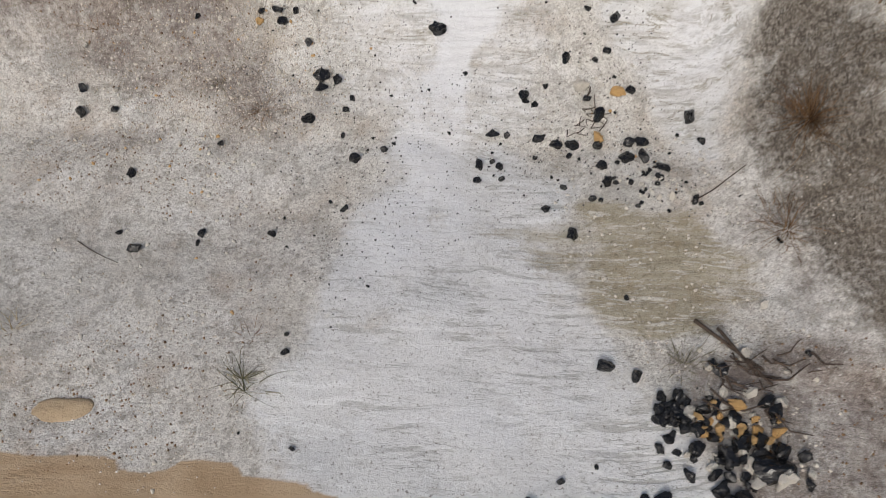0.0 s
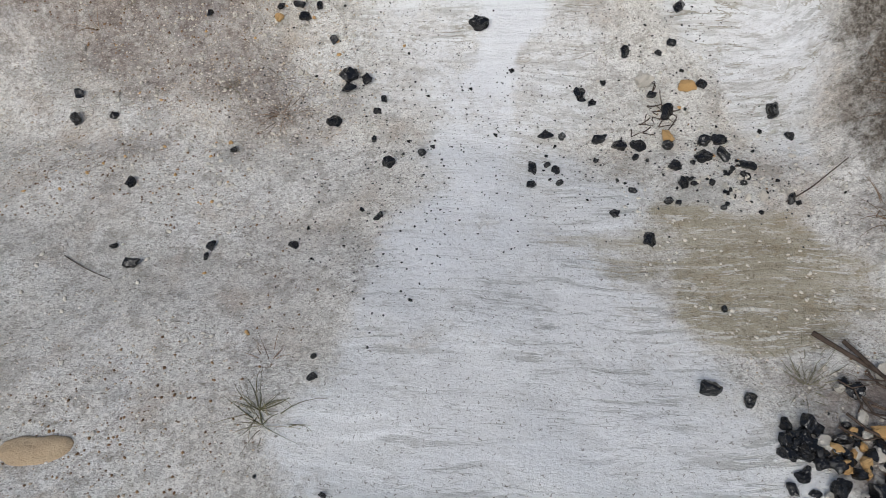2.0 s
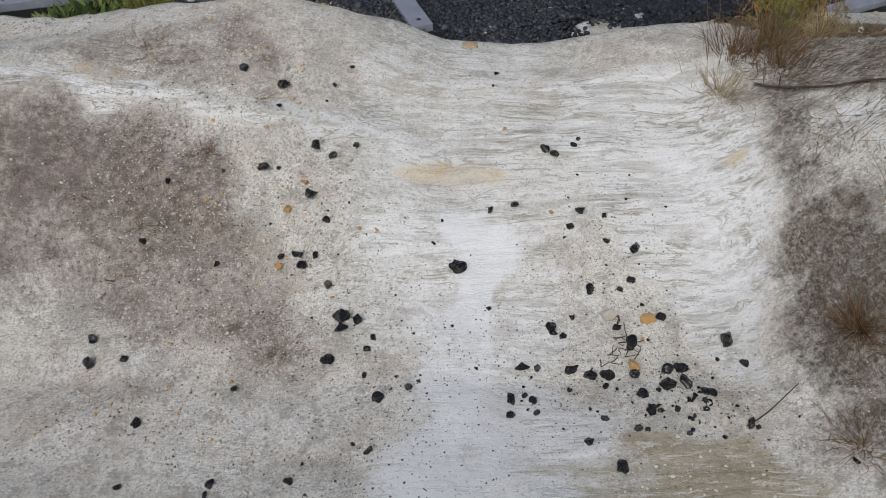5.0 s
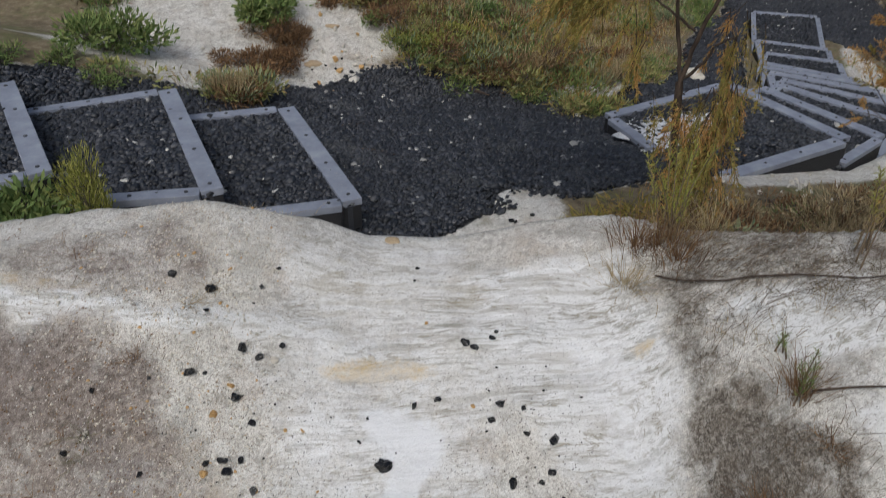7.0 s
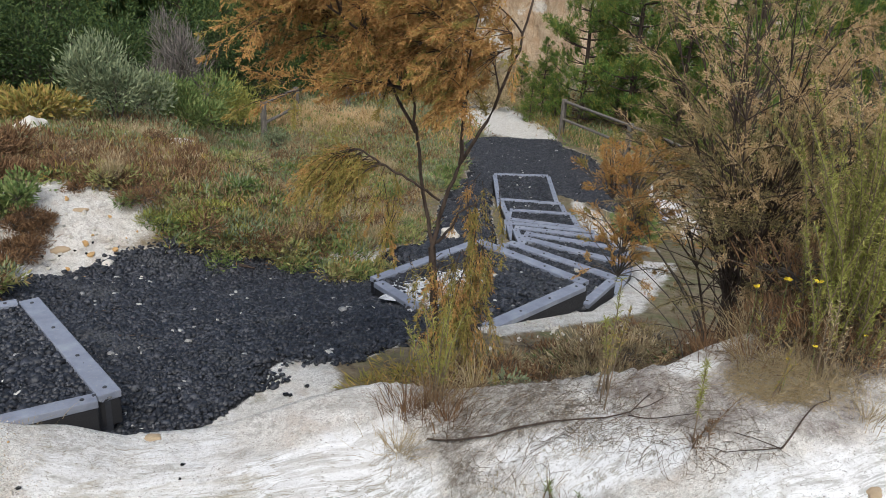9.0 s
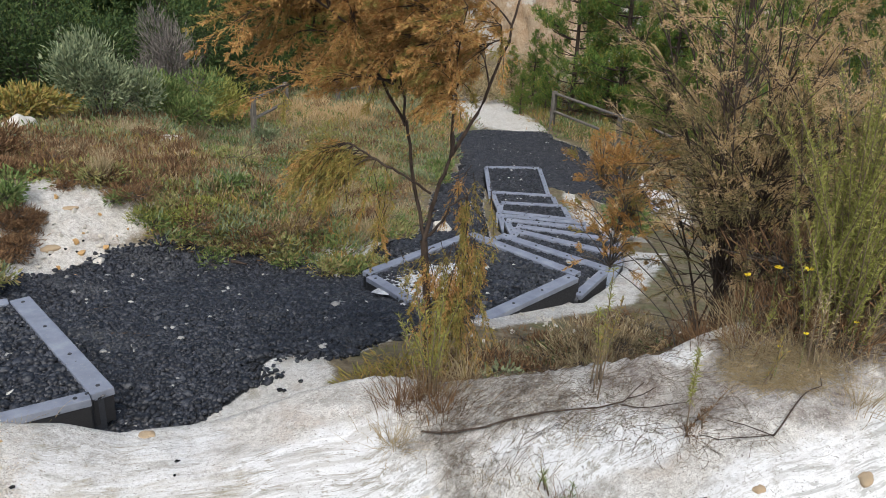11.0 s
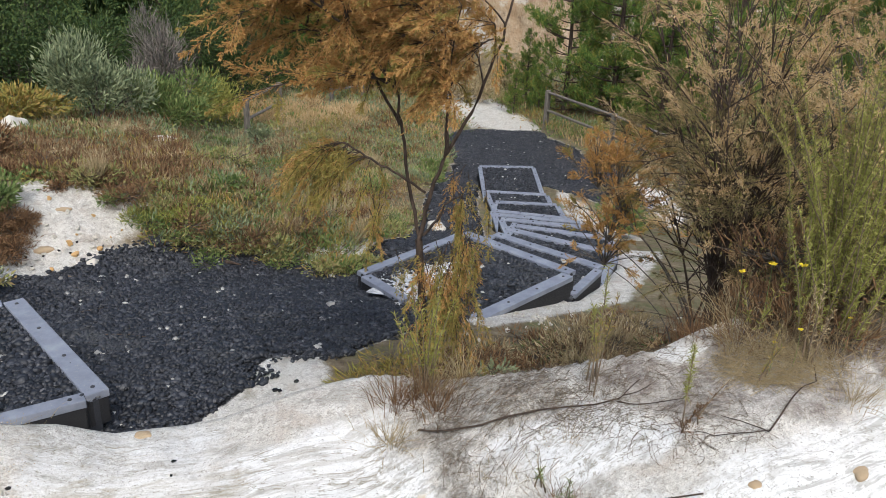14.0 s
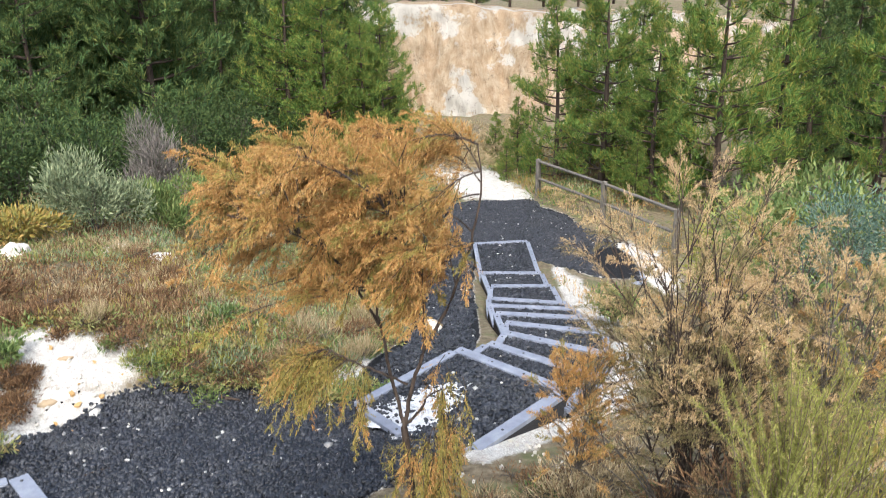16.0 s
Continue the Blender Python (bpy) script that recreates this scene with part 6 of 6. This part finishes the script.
grit("tan_grit", "tan and cream crumbs scattered over the sand", M_TANGRIT, 9000, 52, 0.0018, 0.0055, lambda x, y: 0.5 + 0.5 * np.exp(-along(x, y, trail_b) / 0.08) + 1.1 * np.exp(-along(x, y, [(-0.45, 2.0), (-0.55, 1.7), (-0.4, 1.5), (-0.35, 1.3)]) / 0.2) + np.exp(-along(x, y, [(0.5, 0.55), (0.7, 0.3)]) / 0.13) + 0.3 * lumps(x, y, 0.2, 4) - 0.45 * smooth(-0.25, -0.1, x) * smooth(0.9, 0.7, x))

left_side = lambda x, y: np.exp(-along(x, y, [(-0.45, 1.9), (-0.45, 1.6), (-0.42, 1.35), (-0.5, 1.15)]) / 0.14) + 0.45 * smooth(-0.15, -0.35, x) + 0.8 * np.exp(-along(x, y, [(0.4, 1.25), (0.58, 0.98)]) / 0.06) + 0.6 * np.exp(-along(x, y, [(0.62, 0.5), (0.72, 0.3)]) / 0.1)
grit("pale_pebbles", "small chalky white pebbles strewn over the sand", M_WHITE, 750, 56, 0.004, 0.012, left_side)
grit("cream_crumbs", "cream crumbs of clay round the black stones", M_WHITE, 520, 60, 0.003, 0.010, lambda x, y: np.exp(-along(x, y, [(0.40, 1.26), (0.5, 1.02), (0.62, 0.95)]) / 0.05) + 0.5 * np.exp(-along(x, y, [(0.45, 0.85), (0.66, 0.62), (0.68, 0.35)]) / 0.07))
grit("ochre_pebbles", "small orange pebbles strewn over the sand", M_OCHRE, 90, 57, 0.004, 0.011, left_side)
grit("brown_crumbs", "dark brown crumbs of bark and earth on the sand", M_BROWN, 2600, 59, 0.0025, 0.0065, lambda x, y: smooth(-0.1, -0.3, x) * (0.6 + 0.4 * lumps(x, y, 0.15, 8)) + 0.8 * np.exp(-along(x, y, [(0.42, 1.2), (0.6, 0.95)]) / 0.08) + 0.7 * smooth(0.5, 0.65, x) * smooth(0.75, 0.55, y))
grit("black_chips", "small black stone chips strewn over the clay", M_BLACK, 120, 58, 0.003, 0.009, lambda x, y: np.exp(-along(x, y, trail) / 0.16) + np.exp(-along(x, y, trail_b) / 0.12) + 0.6)


def twig_litter(name, label, material, n, seed, low, high, spread, lift=0.004, thick=0.0011, box=(-1.5, 1.5, 0.15, 2.2)):
    """Bent dead twigs lying about."""
    x, y, r = scatter(n, seed, spread, box)
    n = len(x)
    soup = Soup()
    size = np.exp(r.uniform(math.log(low), math.log(high), n))
    for i in range(n):
        a = r.uniform(0, 6.28)
        d = np.array([math.cos(a), math.sin(a)]) * size[i] / 2
        b = r.normal(0, 0.32, 2) * size[i]
        p = np.array([(x[i], y[i]) - d, (x[i], y[i]) + b, (x[i], y[i]) + d])
        z = ground_height(p[:, 0], p[:, 1]) + lift + np.array([0, abs(r.normal(0, 0.1)), abs(r.normal(0, 0.12))]) * size[i]
        soup.tube(curve(*np.column_stack([p, z]), 5), thick * (0.6 + size[i] * 5), thick * 0.5, 3)
    tagged(part(name, soup.mesh(name), material), label, "twigs", kind="stuff")


right_bank = lambda x, y: smooth(0.80, 0.88, x + 0.02 * lumps(x, y, 0.06, 5)) * (1.2 * blob(x, y, 1.1, 1.8, 0.45, 0.25) + 0.2 * blob(x, y, 0.9, 1.2, 0.2, 0.5) + blob(x, y, 1.45, 1.45, 0.25, 0.25))
left_bank = lambda x, y: 0.15 * smooth(-0.1, -0.3, x) + 0.5 * blob(x, y, -0.8, 1.45, 0.5, 0.5) + 0.7 * blob(x, y, -0.38, 1.17, 0.1, 0.06) + blob(x, y, 0.66, 0.5, 0.14, 0.14)
twig_litter("dead_twigs", "tangle of grey-brown dead twigs on the bank", M_TWIG, 2300, 61, 0.014, 0.085, right_bank, 0.003, 0.0007)
twig_litter("hollow_twigs", "dead brown twigs and bark littering the hollow", M_TWIG, 1500, 63, 0.05, 0.28, lambda x, y: blob(x, y, 2.0, 3.5, 0.9, 0.75, 0.3, 0.6), 0.012, 0.0012, (1.0, 3.3, 2.5, 4.4))
twig_litter("shrub_litter", "dead twigs and grass below the shrubs", M_TWIG, 1100, 64, 0.02, 0.14, lambda x, y: blob(x, y, 2.0, 1.5, 0.6, 0.3, 0, 0.7), 0.006, 0.0009, (1.45, 2.8, 1.1, 2.1))
twig_litter("twig_crumbs", "short bits of dead grass and twig on the sand", M_TWIG, 2200, 62, 0.006, 0.03, left_bank, 0.0015, 0.0005)

twig_litter("straw_tangle", "tangle of dry straw below the shrubs", M_STRAW, 1000, 65, 0.03, 0.13, lambda x, y: blob(x, y, 1.65, 1.36, 0.16, 0.11, -0.5, 0.6), 0.006, 0.0007, (1.3, 2.0, 1.1, 1.6))
twig_litter("bank_straw", "dead grass and twigs strewn round the dead branch", M_TWIG, 230, 66, 0.02, 0.10, lambda x, y: blob(x, y, 1.2, 1.52, 0.13, 0.12, 0.5, 0.6), 0.004, 0.0006, (0.95, 1.5, 1.3, 1.8))


# ---- tufts, seedlings and sticks ----
def grass_tuft(x, y, n, length, material, label, lean=0.6, width=0.0016, spread=0.02, flat=0.0, name="grass_tuft"):
    empty = tagged(new(name), label, "grass", "grass tufts")
    z = float(ground_height(x, y))
    empty.matrix_basis = Matrix.Translation((x, y, z))
    soup = Soup()
    for _ in range(n):
        a = rng.uniform(0, 6.28)
        o = np.array([math.cos(a), math.sin(a), 0]) * abs(rng.normal(0, spread))
        d = np.array([math.cos(a), math.sin(a), 0]) * abs(rng.normal(0, lean)) + [0, 0, 1 - flat]
        h = length * rng.uniform(0.5, 1.2)
        d = d / np.linalg.norm(d) * h
        bend = np.array([rng.normal(0, 0.2), rng.normal(0, 0.2), -0.12 - 0.25 * rng.random()]) * h
        soup.tube(curve(o, o + d * 0.6, o + d + bend, 5), width * rng.uniform(0.6, 1.1), width * 0.25, 3)
    tagged(part("grass", soup.mesh("grass"), material, empty), kind="stuff")
    return empty


def seedling(x, y, height, stems, material, label, name="seedling", lean=0.12, leaf=0.016, up=0.0, foot=0.012, bare=0.35, thick=1.0):
    """Thin upright stems set with fine leaves towards the tips."""
    empty = tagged(new(name), label, "seedling", "seedlings")
    empty.matrix_basis = Matrix.Translation((x, y, float(ground_height(x, y)) + up))
    wood, green = Soup(), Soup()
    for _ in range(stems):
        top = np.array([rng.normal(0, lean), rng.normal(0, lean), 1]) * height * rng.uniform(0.6, 1.05)
        base = np.array([rng.normal(0, foot), rng.normal(0, foot), -0.02])
        pts = curve(base, base + top * [0.2, 0.2, 0.5], base + top, 9)
        wood.tube(pts, 0.0030, 0.0012, 4)
        k = int(90 * thick * height / 0.3)
        t = rng.uniform(bare, 1.0, k)
        i = np.minimum((t * 8).astype(int), 7)
        at = pts[i] + (pts[i + 1] - pts[i]) * (t * 8 - i)[:, None]
        way = rng.normal(0, 0.7, (k, 3)) + [0, 0, 0.8]
        green.leaves(at, way, leaf * rng.uniform(0.7, 1.7, k), 0.0012)
    tagged(part("stem", wood.mesh("stem"), M_TWIG, empty), kind="stuff")
    part("leaves", green.mesh("leaves"), material, empty)
    return empty


M_SEDGE = leaf_material("green_brown_sedge", (0.075, 0.072, 0.04), (0.16, 0.15, 0.085), (0.29, 0.255, 0.17))
grass_tuft(-0.30, 0.45, 30, 0.055, M_SEDGE, "small green-brown grass tuft flattened on the clay", 1.3, 0.0012, 0.012, 0.5)
grass_tuft(-0.30, 0.54, 14, 0.04, M_BROWN, "tiny dead tuft beside the slab", 1.4, 0.0008, 0.012, 0.5)
grass_tuft(-0.39, 1.17, 26, 0.06, M_BROWN, "thin dead tuft lying on the sand", 1.6, 0.0008, 0.02, 0.7)
grass_tuft(-0.40, 1.26, 7, 0.09, M_TWIG, "few grey stalks lying on the sand", 1.8, 0.0008, 0.005, 0.6)
grass_tuft(0.55, 0.52, 60, 0.035, M_SEDGE, "mossy green tuft beside the black stones", 1.4, 0.001, 0.035, 0.3)
grass_tuft(0.86, 1.07, 300, 0.085, M_BROWN, "rounded brown sedge tuft on the bank", 1.2, 0.0011, 0.03, 0.2)
grass_tuft(0.80, 0.83, 120, 0.06, M_BROWN, "rounded brown sedge tuft low on the bank", 1.2, 0.0011, 0.03, 0.2)
grass_tuft(0.99, 1.28, 120, 0.12, M_BROWN, "dry brown tuft with long wiry blades", 0.7, 0.0011, 0.022)
grass_tuft(1.0, 1.14, 60, 0.06, M_BROWN, "sparse dead tuft on white clay", 1.3, 0.001, 0.025, 0.3)
grass_tuft(0.74, 1.84, 110, 0.10, M_STRAW, "drooping straw tuft at the edge of the slab", 0.9, 0.0011, 0.05, 0.2)
for k, (x, y) in enumerate(((0.86, 1.95), (0.93, 1.99), (0.80, 1.97), (1.02, 1.96), (0.9, 1.86))):
    grass_tuft(x, y, 80, 0.125 + 0.02 * (k % 3), M_STRAW if k % 2 else M_BROWN, "thick dry grass clump on the rim of the mound", 0.7, 0.0013, 0.045)
grass_tuft(-0.60, 1.62, 40, 0.04, M_BROWN, "dead sprig on the grey sand", 1.2, 0.0009, 0.02, 0.3)
grass_tuft(-0.71, 1.43, 40, 0.045, M_SEDGE, "flat sprig on the grey sand", 1.5, 0.0009, 0.02, 0.5)
grass_tuft(-0.48, 1.76, 50, 0.035, M_STRAW, "small dry tuft beside a black stone", 1.3, 0.0009, 0.03, 0.4)
grass_tuft(-0.80, 1.9, 50, 0.06, M_BROWN, "sparse brown tuft near the rim", 1.3, 0.0009, 0.05, 0.4)
for x, y in ((-0.38, 2.2), (-0.28, 2.22), (-0.22, 2.25), (-0.33, 2.25)):
    grass_tuft(x, y, 60, 0.075, M_STRAW, "short dry grass on the rim of the mound", 0.8, 0.001, 0.04)
for x, y in ((1.65, 1.5), (1.75, 1.42), (1.6, 1.62), (1.85, 1.45), (1.5, 1.7), (1.95, 1.35), (1.72, 1.6)):
    grass_tuft(x, y, 90, 0.13, M_STRAW if x > 1.7 else M_BROWN, "dry wiry grass below the shrubs", 0.8, 0.0011, 0.05)
grass_tuft(1.33, 1.3, 70, 0.035, M_BROWN, "dead tuft round a seedling", 1.3, 0.001, 0.025, 0.2)
seedling(0.90, 1.97, 0.36, 9, M_LIME, "yellow-green feathery seedlings in dry grass", lean=0.16)
seedling(0.99, 1.27, 0.15, 4, M_GREEN, "green seedling in a brown tuft", lean=0.15, leaf=0.012)
seedling(1.34, 1.31, 0.33, 1, M_LIME, "single thin yellow-green seedling on the bank", lean=0.03, leaf=0.015, bare=0.42, thick=2.2)
seedling(1.345, 1.31, 0.12, 4, M_BROWN, "dead twiggy growth at the foot of a seedling", lean=0.5, leaf=0.012)
seedling(1.22, 1.56, 0.34, 2, M_OLIVE, "tall thin half-dry seedling beside a dead branch", lean=0.10, leaf=0.014, bare=0.5)
seedling(1.27, 1.60, 0.40, 2, M_LIME, "tall thin yellowish seedling beside a dead branch", lean=0.08, leaf=0.016, bare=0.55)
seedling(1.57, 1.34, 0.20, 2, M_OLIVE, "thin weed with a yellow flower below the shrubs", lean=0.1, leaf=0.012)
seedling(1.72, 1.33, 0.30, 3, M_STRAW, "dry brown stems rising from a tuft", lean=0.08, leaf=0.012)
for x, y, h, n, lean in ((1.96, 1.50, 0.74, 46, 0.20), (2.12, 1.42, 0.66, 34, 0.22), (1.86, 1.38, 0.46, 22, 0.22)):
    seedling(x, y, h, n, M_LIME, "bright yellow-green broom-like shrub on the mound", "shrub", lean, 0.013, 0.0, 0.05, 0.16, 2.2)
seedling(1.99, 1.47, 0.70, 5, M_DRY, "straw-coloured dry stems among yellow-green growth", "shrub", 0.22, 0.014, 0.0, 0.03, 0.6, 2.0)
seedling(1.0, 1.40, 0.08, 3, M_GREEN, "tiny seedling on white clay", lean=0.2, leaf=0.012)
seedling(1.25, 1.62, 0.22, 3, M_STRAW, "dry bare-stemmed seedlings in litter", lean=0.15, leaf=0.010)
seedling(1.72, 1.5, 0.2, 3, M_LIME, "flowering yellow-green weed below the shrub", lean=0.25)


for k, (x, y) in enumerate(((-0.7, 1.47), (-0.76, 1.47), (-1.08, 1.56), (-0.82, 1.36), (-0.5, 1.23), (-0.9, 1.52), (-1.07, 1.39), (-0.59, 1.63))):
    grass_tuft(x, y, 22 if k == 0 else 7, 0.075 if k < 2 else 0.055, M_BROWN if k % 2 else M_SEDGE, "few dark dead stalks rising from grey sand", 0.9, 0.0011, 0.008 if k else 0.02, 0.25)
grass_tuft(-0.43, 1.82, 40, 0.05, M_STRAW, "flat yellowish tuft near the rim", 1.5, 0.001, 0.03, 0.5)
grass_tuft(-0.77, 0.53, 16, 0.05, M_STRAW, "small straw-coloured tuft on the sand", 1.2, 0.001, 0.012, 0.4)
grass_tuft(-0.29, 0.425, 34, 0.06, M_SEDGE, "straggling green-brown tuft on the clay", 1.8, 0.0012, 0.03, 0.75)
for x, y in ((1.1, 1.46), (0.94, 1.49), (1.0, 1.42)):
    grass_tuft(x, y, 16, 0.10, M_STRAW, "thin dry stalks on white clay", 0.8, 0.0008, 0.03)
for x, y in ((1.72, 1.33), (1.80, 1.31), (1.68, 1.45), (1.62, 1.48), (1.88, 1.27), (1.72, 1.17)):
    grass_tuft(x, y, 70, 0.12, M_STRAW, "dry wiry grass at the foot of the shrubs", 0.9, 0.0009, 0.05)


def flower(x, y, z):
    """Five petals round a disc on a thin stalk."""
    empty = tagged(new("yellow_flower"), "small yellow flower on a thin weed stalk", "flower", "yellow flowers")
    empty.matrix_basis = Matrix.Translation((x, y, float(ground_height(x, y))))
    stalk, petal = Soup(), Soup()
    top = np.array([0.0, 0.0, z])
    stalk.tube(curve((0, 0, -0.01), (0.01, 0, z * 0.5), top, 5), 0.0012, 0.0008, 4)
    a = np.arange(7) * 2 * np.pi / 7
    petal.leaves(np.repeat(top[None], 7, 0), np.stack([np.cos(a), np.sin(a), 0.35 + 0 * a], 1), 0.008, 0.003)
    part("stalk", stalk.mesh("stalk"), M_GREEN, empty)
    part("petal", petal.mesh("petal"), M_FLOWER, empty)


for x, y, z in ((1.60, 1.33, 0.10), (1.68, 1.33, 0.11), (1.84, 1.32, 0.10)):
    flower(x, y, z)


def stick(points, r0, r1, label, lift=0.008):
    p = np.array(points, float)
    t = np.linspace(0, len(p) - 1, 6 * len(p))
    xy = np.stack([np.interp(t, range(len(p)), p[:, k]) for k in (0, 1)], 1) + np.stack([lumps(t * 0.1, t * 0.07, 0.1, 2), lumps(t * 0.1, t * 0.05, 0.1, 5)], 1) * 0.006
    z = ground_height(xy[:, 0], xy[:, 1]) + lift
    soup = Soup()
    soup.tube(np.column_stack([xy, z]), r0, r1, 6)
    tagged(part("dead_stick", soup.mesh("dead_stick"), M_BARK), label, "stick", "dead sticks")


stick([(0.82, 1.83), (0.95, 1.68), (1.05, 1.6), (1.12, 1.555), (1.2, 1.51), (1.26, 1.49), (1.30, 1.50), (1.34, 1.51)], 0.0030, 0.0014, "long dark dead branch lying on the bank", 0.012)
stick([(1.27, 1.49), (1.31, 1.475), (1.35, 1.47)], 0.0016, 0.0008, "thin fork of a dead branch", 0.014)
stick([(1.25, 1.485), (1.28, 1.45), (1.31, 1.42), (1.38, 1.38)], 0.0018, 0.0009, "thin dead twig lying across the bank", 0.008)
stick([(1.47, 1.18), (1.44, 1.24), (1.41, 1.27)], 0.0015, 0.0008, "thin bent dead twig on the bank", 0.008)
stick([(1.47, 1.185), (1.43, 1.20), (1.36, 1.23), (1.33, 1.27)], 0.0015, 0.0008, "thin bent dead twig on the bank", 0.008)
stick([(1.0, 1.27), (1.08, 1.22), (1.25, 1.12)], 0.003, 0.002, "dark dead stick beside the brown tuft", 0.012)
stick([(1.47, 1.18), (1.55, 1.21), (1.63, 1.24), (1.67, 1.24), (1.72, 1.30)], 0.0024, 0.0012, "bent dead branch below the shrubs", 0.01)
stick([(0.58, 0.62), (0.63, 0.57), (0.69, 0.50)], 0.005, 0.003, "short dark broken stick among the stones", 0.008)
stick([(0.62, 0.60), (0.66, 0.53), (0.70, 0.47)], 0.004, 0.003, "short dark broken stick among the stones", 0.014)
stick([(-0.73, 0.77), (-0.68, 0.74), (-0.63, 0.71)], 0.0012, 0.0008, "thin grass stalk on the sand", 0.003)
stick([(0.62, 0.93), (0.68, 0.96), (0.74, 1.0)], 0.0016, 0.001, "thin grey twig on the clay", 0.004)
stick([(-0.12, 5.12), (0.02, 5.09), (0.16, 4.98)], 0.006, 0.003, "grey dead twig lying on the gravel", 0.02)
stick([(-0.28, 5.58), (-0.21, 5.61), (-0.1, 5.62)], 0.005, 0.003, "short dead twig lying on the gravel", 0.02)
stick([(0.86, 6.71), (0.93, 6.69), (0.99, 6.66)], 0.02, 0.006, "brown curled piece of bark on the gravel", 0.03)
tw = np.random.default_rng(71)
for k in range(26):
    x, y, a, d = 0.66 + tw.normal(0, 0.05), 0.50 + tw.normal(0, 0.05), tw.normal(-0.8, 0.6), tw.uniform(0.02, 0.055)
    stick([(x, y), (x + d * math.cos(a), y + d * math.sin(a)), (x + 1.7 * d * math.cos(a + 0.3), y + 1.7 * d * math.sin(a + 0.3))], tw.uniform(0.0012, 0.003), 0.001, "short dead twig in the stone pile", 0.008 + 0.01 * tw.random())
for k in range(14):
    x, y, a, d = 0.42 + tw.normal(0, 0.03), 1.19 + tw.normal(0, 0.03), tw.uniform(0, 6.28), tw.uniform(0.015, 0.035)
    stick([(x, y), (x + d * math.cos(a), y + d * math.sin(a)), (x + 1.3 * d * math.cos(a + 0.9), y + 1.3 * d * math.sin(a + 0.9))], 0.0014, 0.0009, "thin curled twig among the stones", 0.005)
pile = np.random.default_rng(72)


def heap(n, cx, cy, sx, sy, low, high):
    return [(cx + pile.normal(0, sx), cy + pile.normal(0, sy), pile.uniform(low, high)) for _ in range(n)]


lay_stones(heap(60, 0.60, 0.33, 0.06, 0.07, 0.012, 0.034) + heap(14, 0.51, 0.41, 0.022, 0.022, 0.018, 0.034), BLACK_SHAPES, M_BLACK, "black_stone", "loose glossy black crushed stone heaped beside the clay slab", "loose black stones")
lay_stones(heap(26, 0.63, 0.40, 0.06, 0.06, 0.010, 0.028), WHITE_SHAPES, M_WHITE, "white_stone", "small chalky white stone in the heap", "white stones")
lay_stones(heap(14, 0.62, 0.38, 0.05, 0.04, 0.010, 0.028), OCHRE_SHAPES, M_OCHRE, "ochre_stone", "small orange ochre stone in the heap", "ochre stones")
lay_stones(heap(26, 0.55, 0.99, 0.05, 0.025, 0.006, 0.015), WHITE_SHAPES, M_WHITE, "white_stone", "small chalky white stone in the pocket", "white stones")
lay_stones(heap(22, 0.53, 1.0, 0.06, 0.04, 0.007, 0.015), BLACK_SHAPES, M_BLACK, "black_stone", "small glossy black stone chip on the clay", "loose black stones")
lay_stones(heap(40, -0.38, 1.6, 0.09, 0.2, 0.006, 0.014) + heap(60, -0.62, 1.68, 0.22, 0.22, 0.005, 0.016), WHITE_SHAPES, M_WHITE, "white_stone", "small chalky white stone on the sand", "white stones")
lay_stones(heap(70, -0.6, 6.9, 0.5, 0.4, 0.015, 0.06), WHITE_SHAPES, M_WHITE, "white_stone", "pale stone on the sandy bank", "white stones")
lay_stones(heap(20, -0.5, 6.8, 0.5, 0.35, 0.02, 0.07), OCHRE_SHAPES, M_SANDROCK, "ochre_stone", "tan stone on the sandy bank", "ochre stones")
lay_stones(heap(14, -0.3, 6.62, 0.3, 0.10, 0.02, 0.035), BLACK_SHAPES, M_BLACK, "black_stone", "black crushed stone strayed onto the sandy bank", "loose black stones")
lay_stones(heap(8, 0.85, 4.2, 0.15, 0.2, 0.02, 0.04), BLACK_SHAPES, M_BLACK, "black_stone", "black crushed stone strayed onto the clay bank", "loose black stones")
lay_stones(heap(50, 3.1, 4.75, 0.55, 0.22, 0.012, 0.05), WHITE_SHAPES, M_WHITE, "white_stone", "pale stone on the sandy edge below the steps", "white stones")
# flowers under the shrub
for x, y, h in ((1.72, 1.5, 0.22), (1.80, 1.47, 0.2), (1.68, 1.56, 0.18), (6.3, 8.3, 0.3), (6.5, 8.5, 0.3)):
    soup = Soup()
    a = rng.uniform(0, 6.28, 9)
    soup.leaves(np.zeros((9, 3)), np.stack([np.cos(a), np.sin(a), 0.4 + 0 * a], 1), 0.014, 0.005)
    ob = part("flower", soup.mesh("flower"), M_FLOWER, at=Matrix.Translation((x, y, float(ground_height(x, y)) + h)))
    stalk = Soup()
    stalk.tube([(0, 0, -h), (0.004, 0, -h / 2), (0, 0, 0)], 0.0012, 0.0008, 3)
    part("stalk", stalk.mesh("stalk"), M_GREEN, ob)
    tagged(ob, "small yellow flower on a thin green stalk", "flower", "yellow flowers")
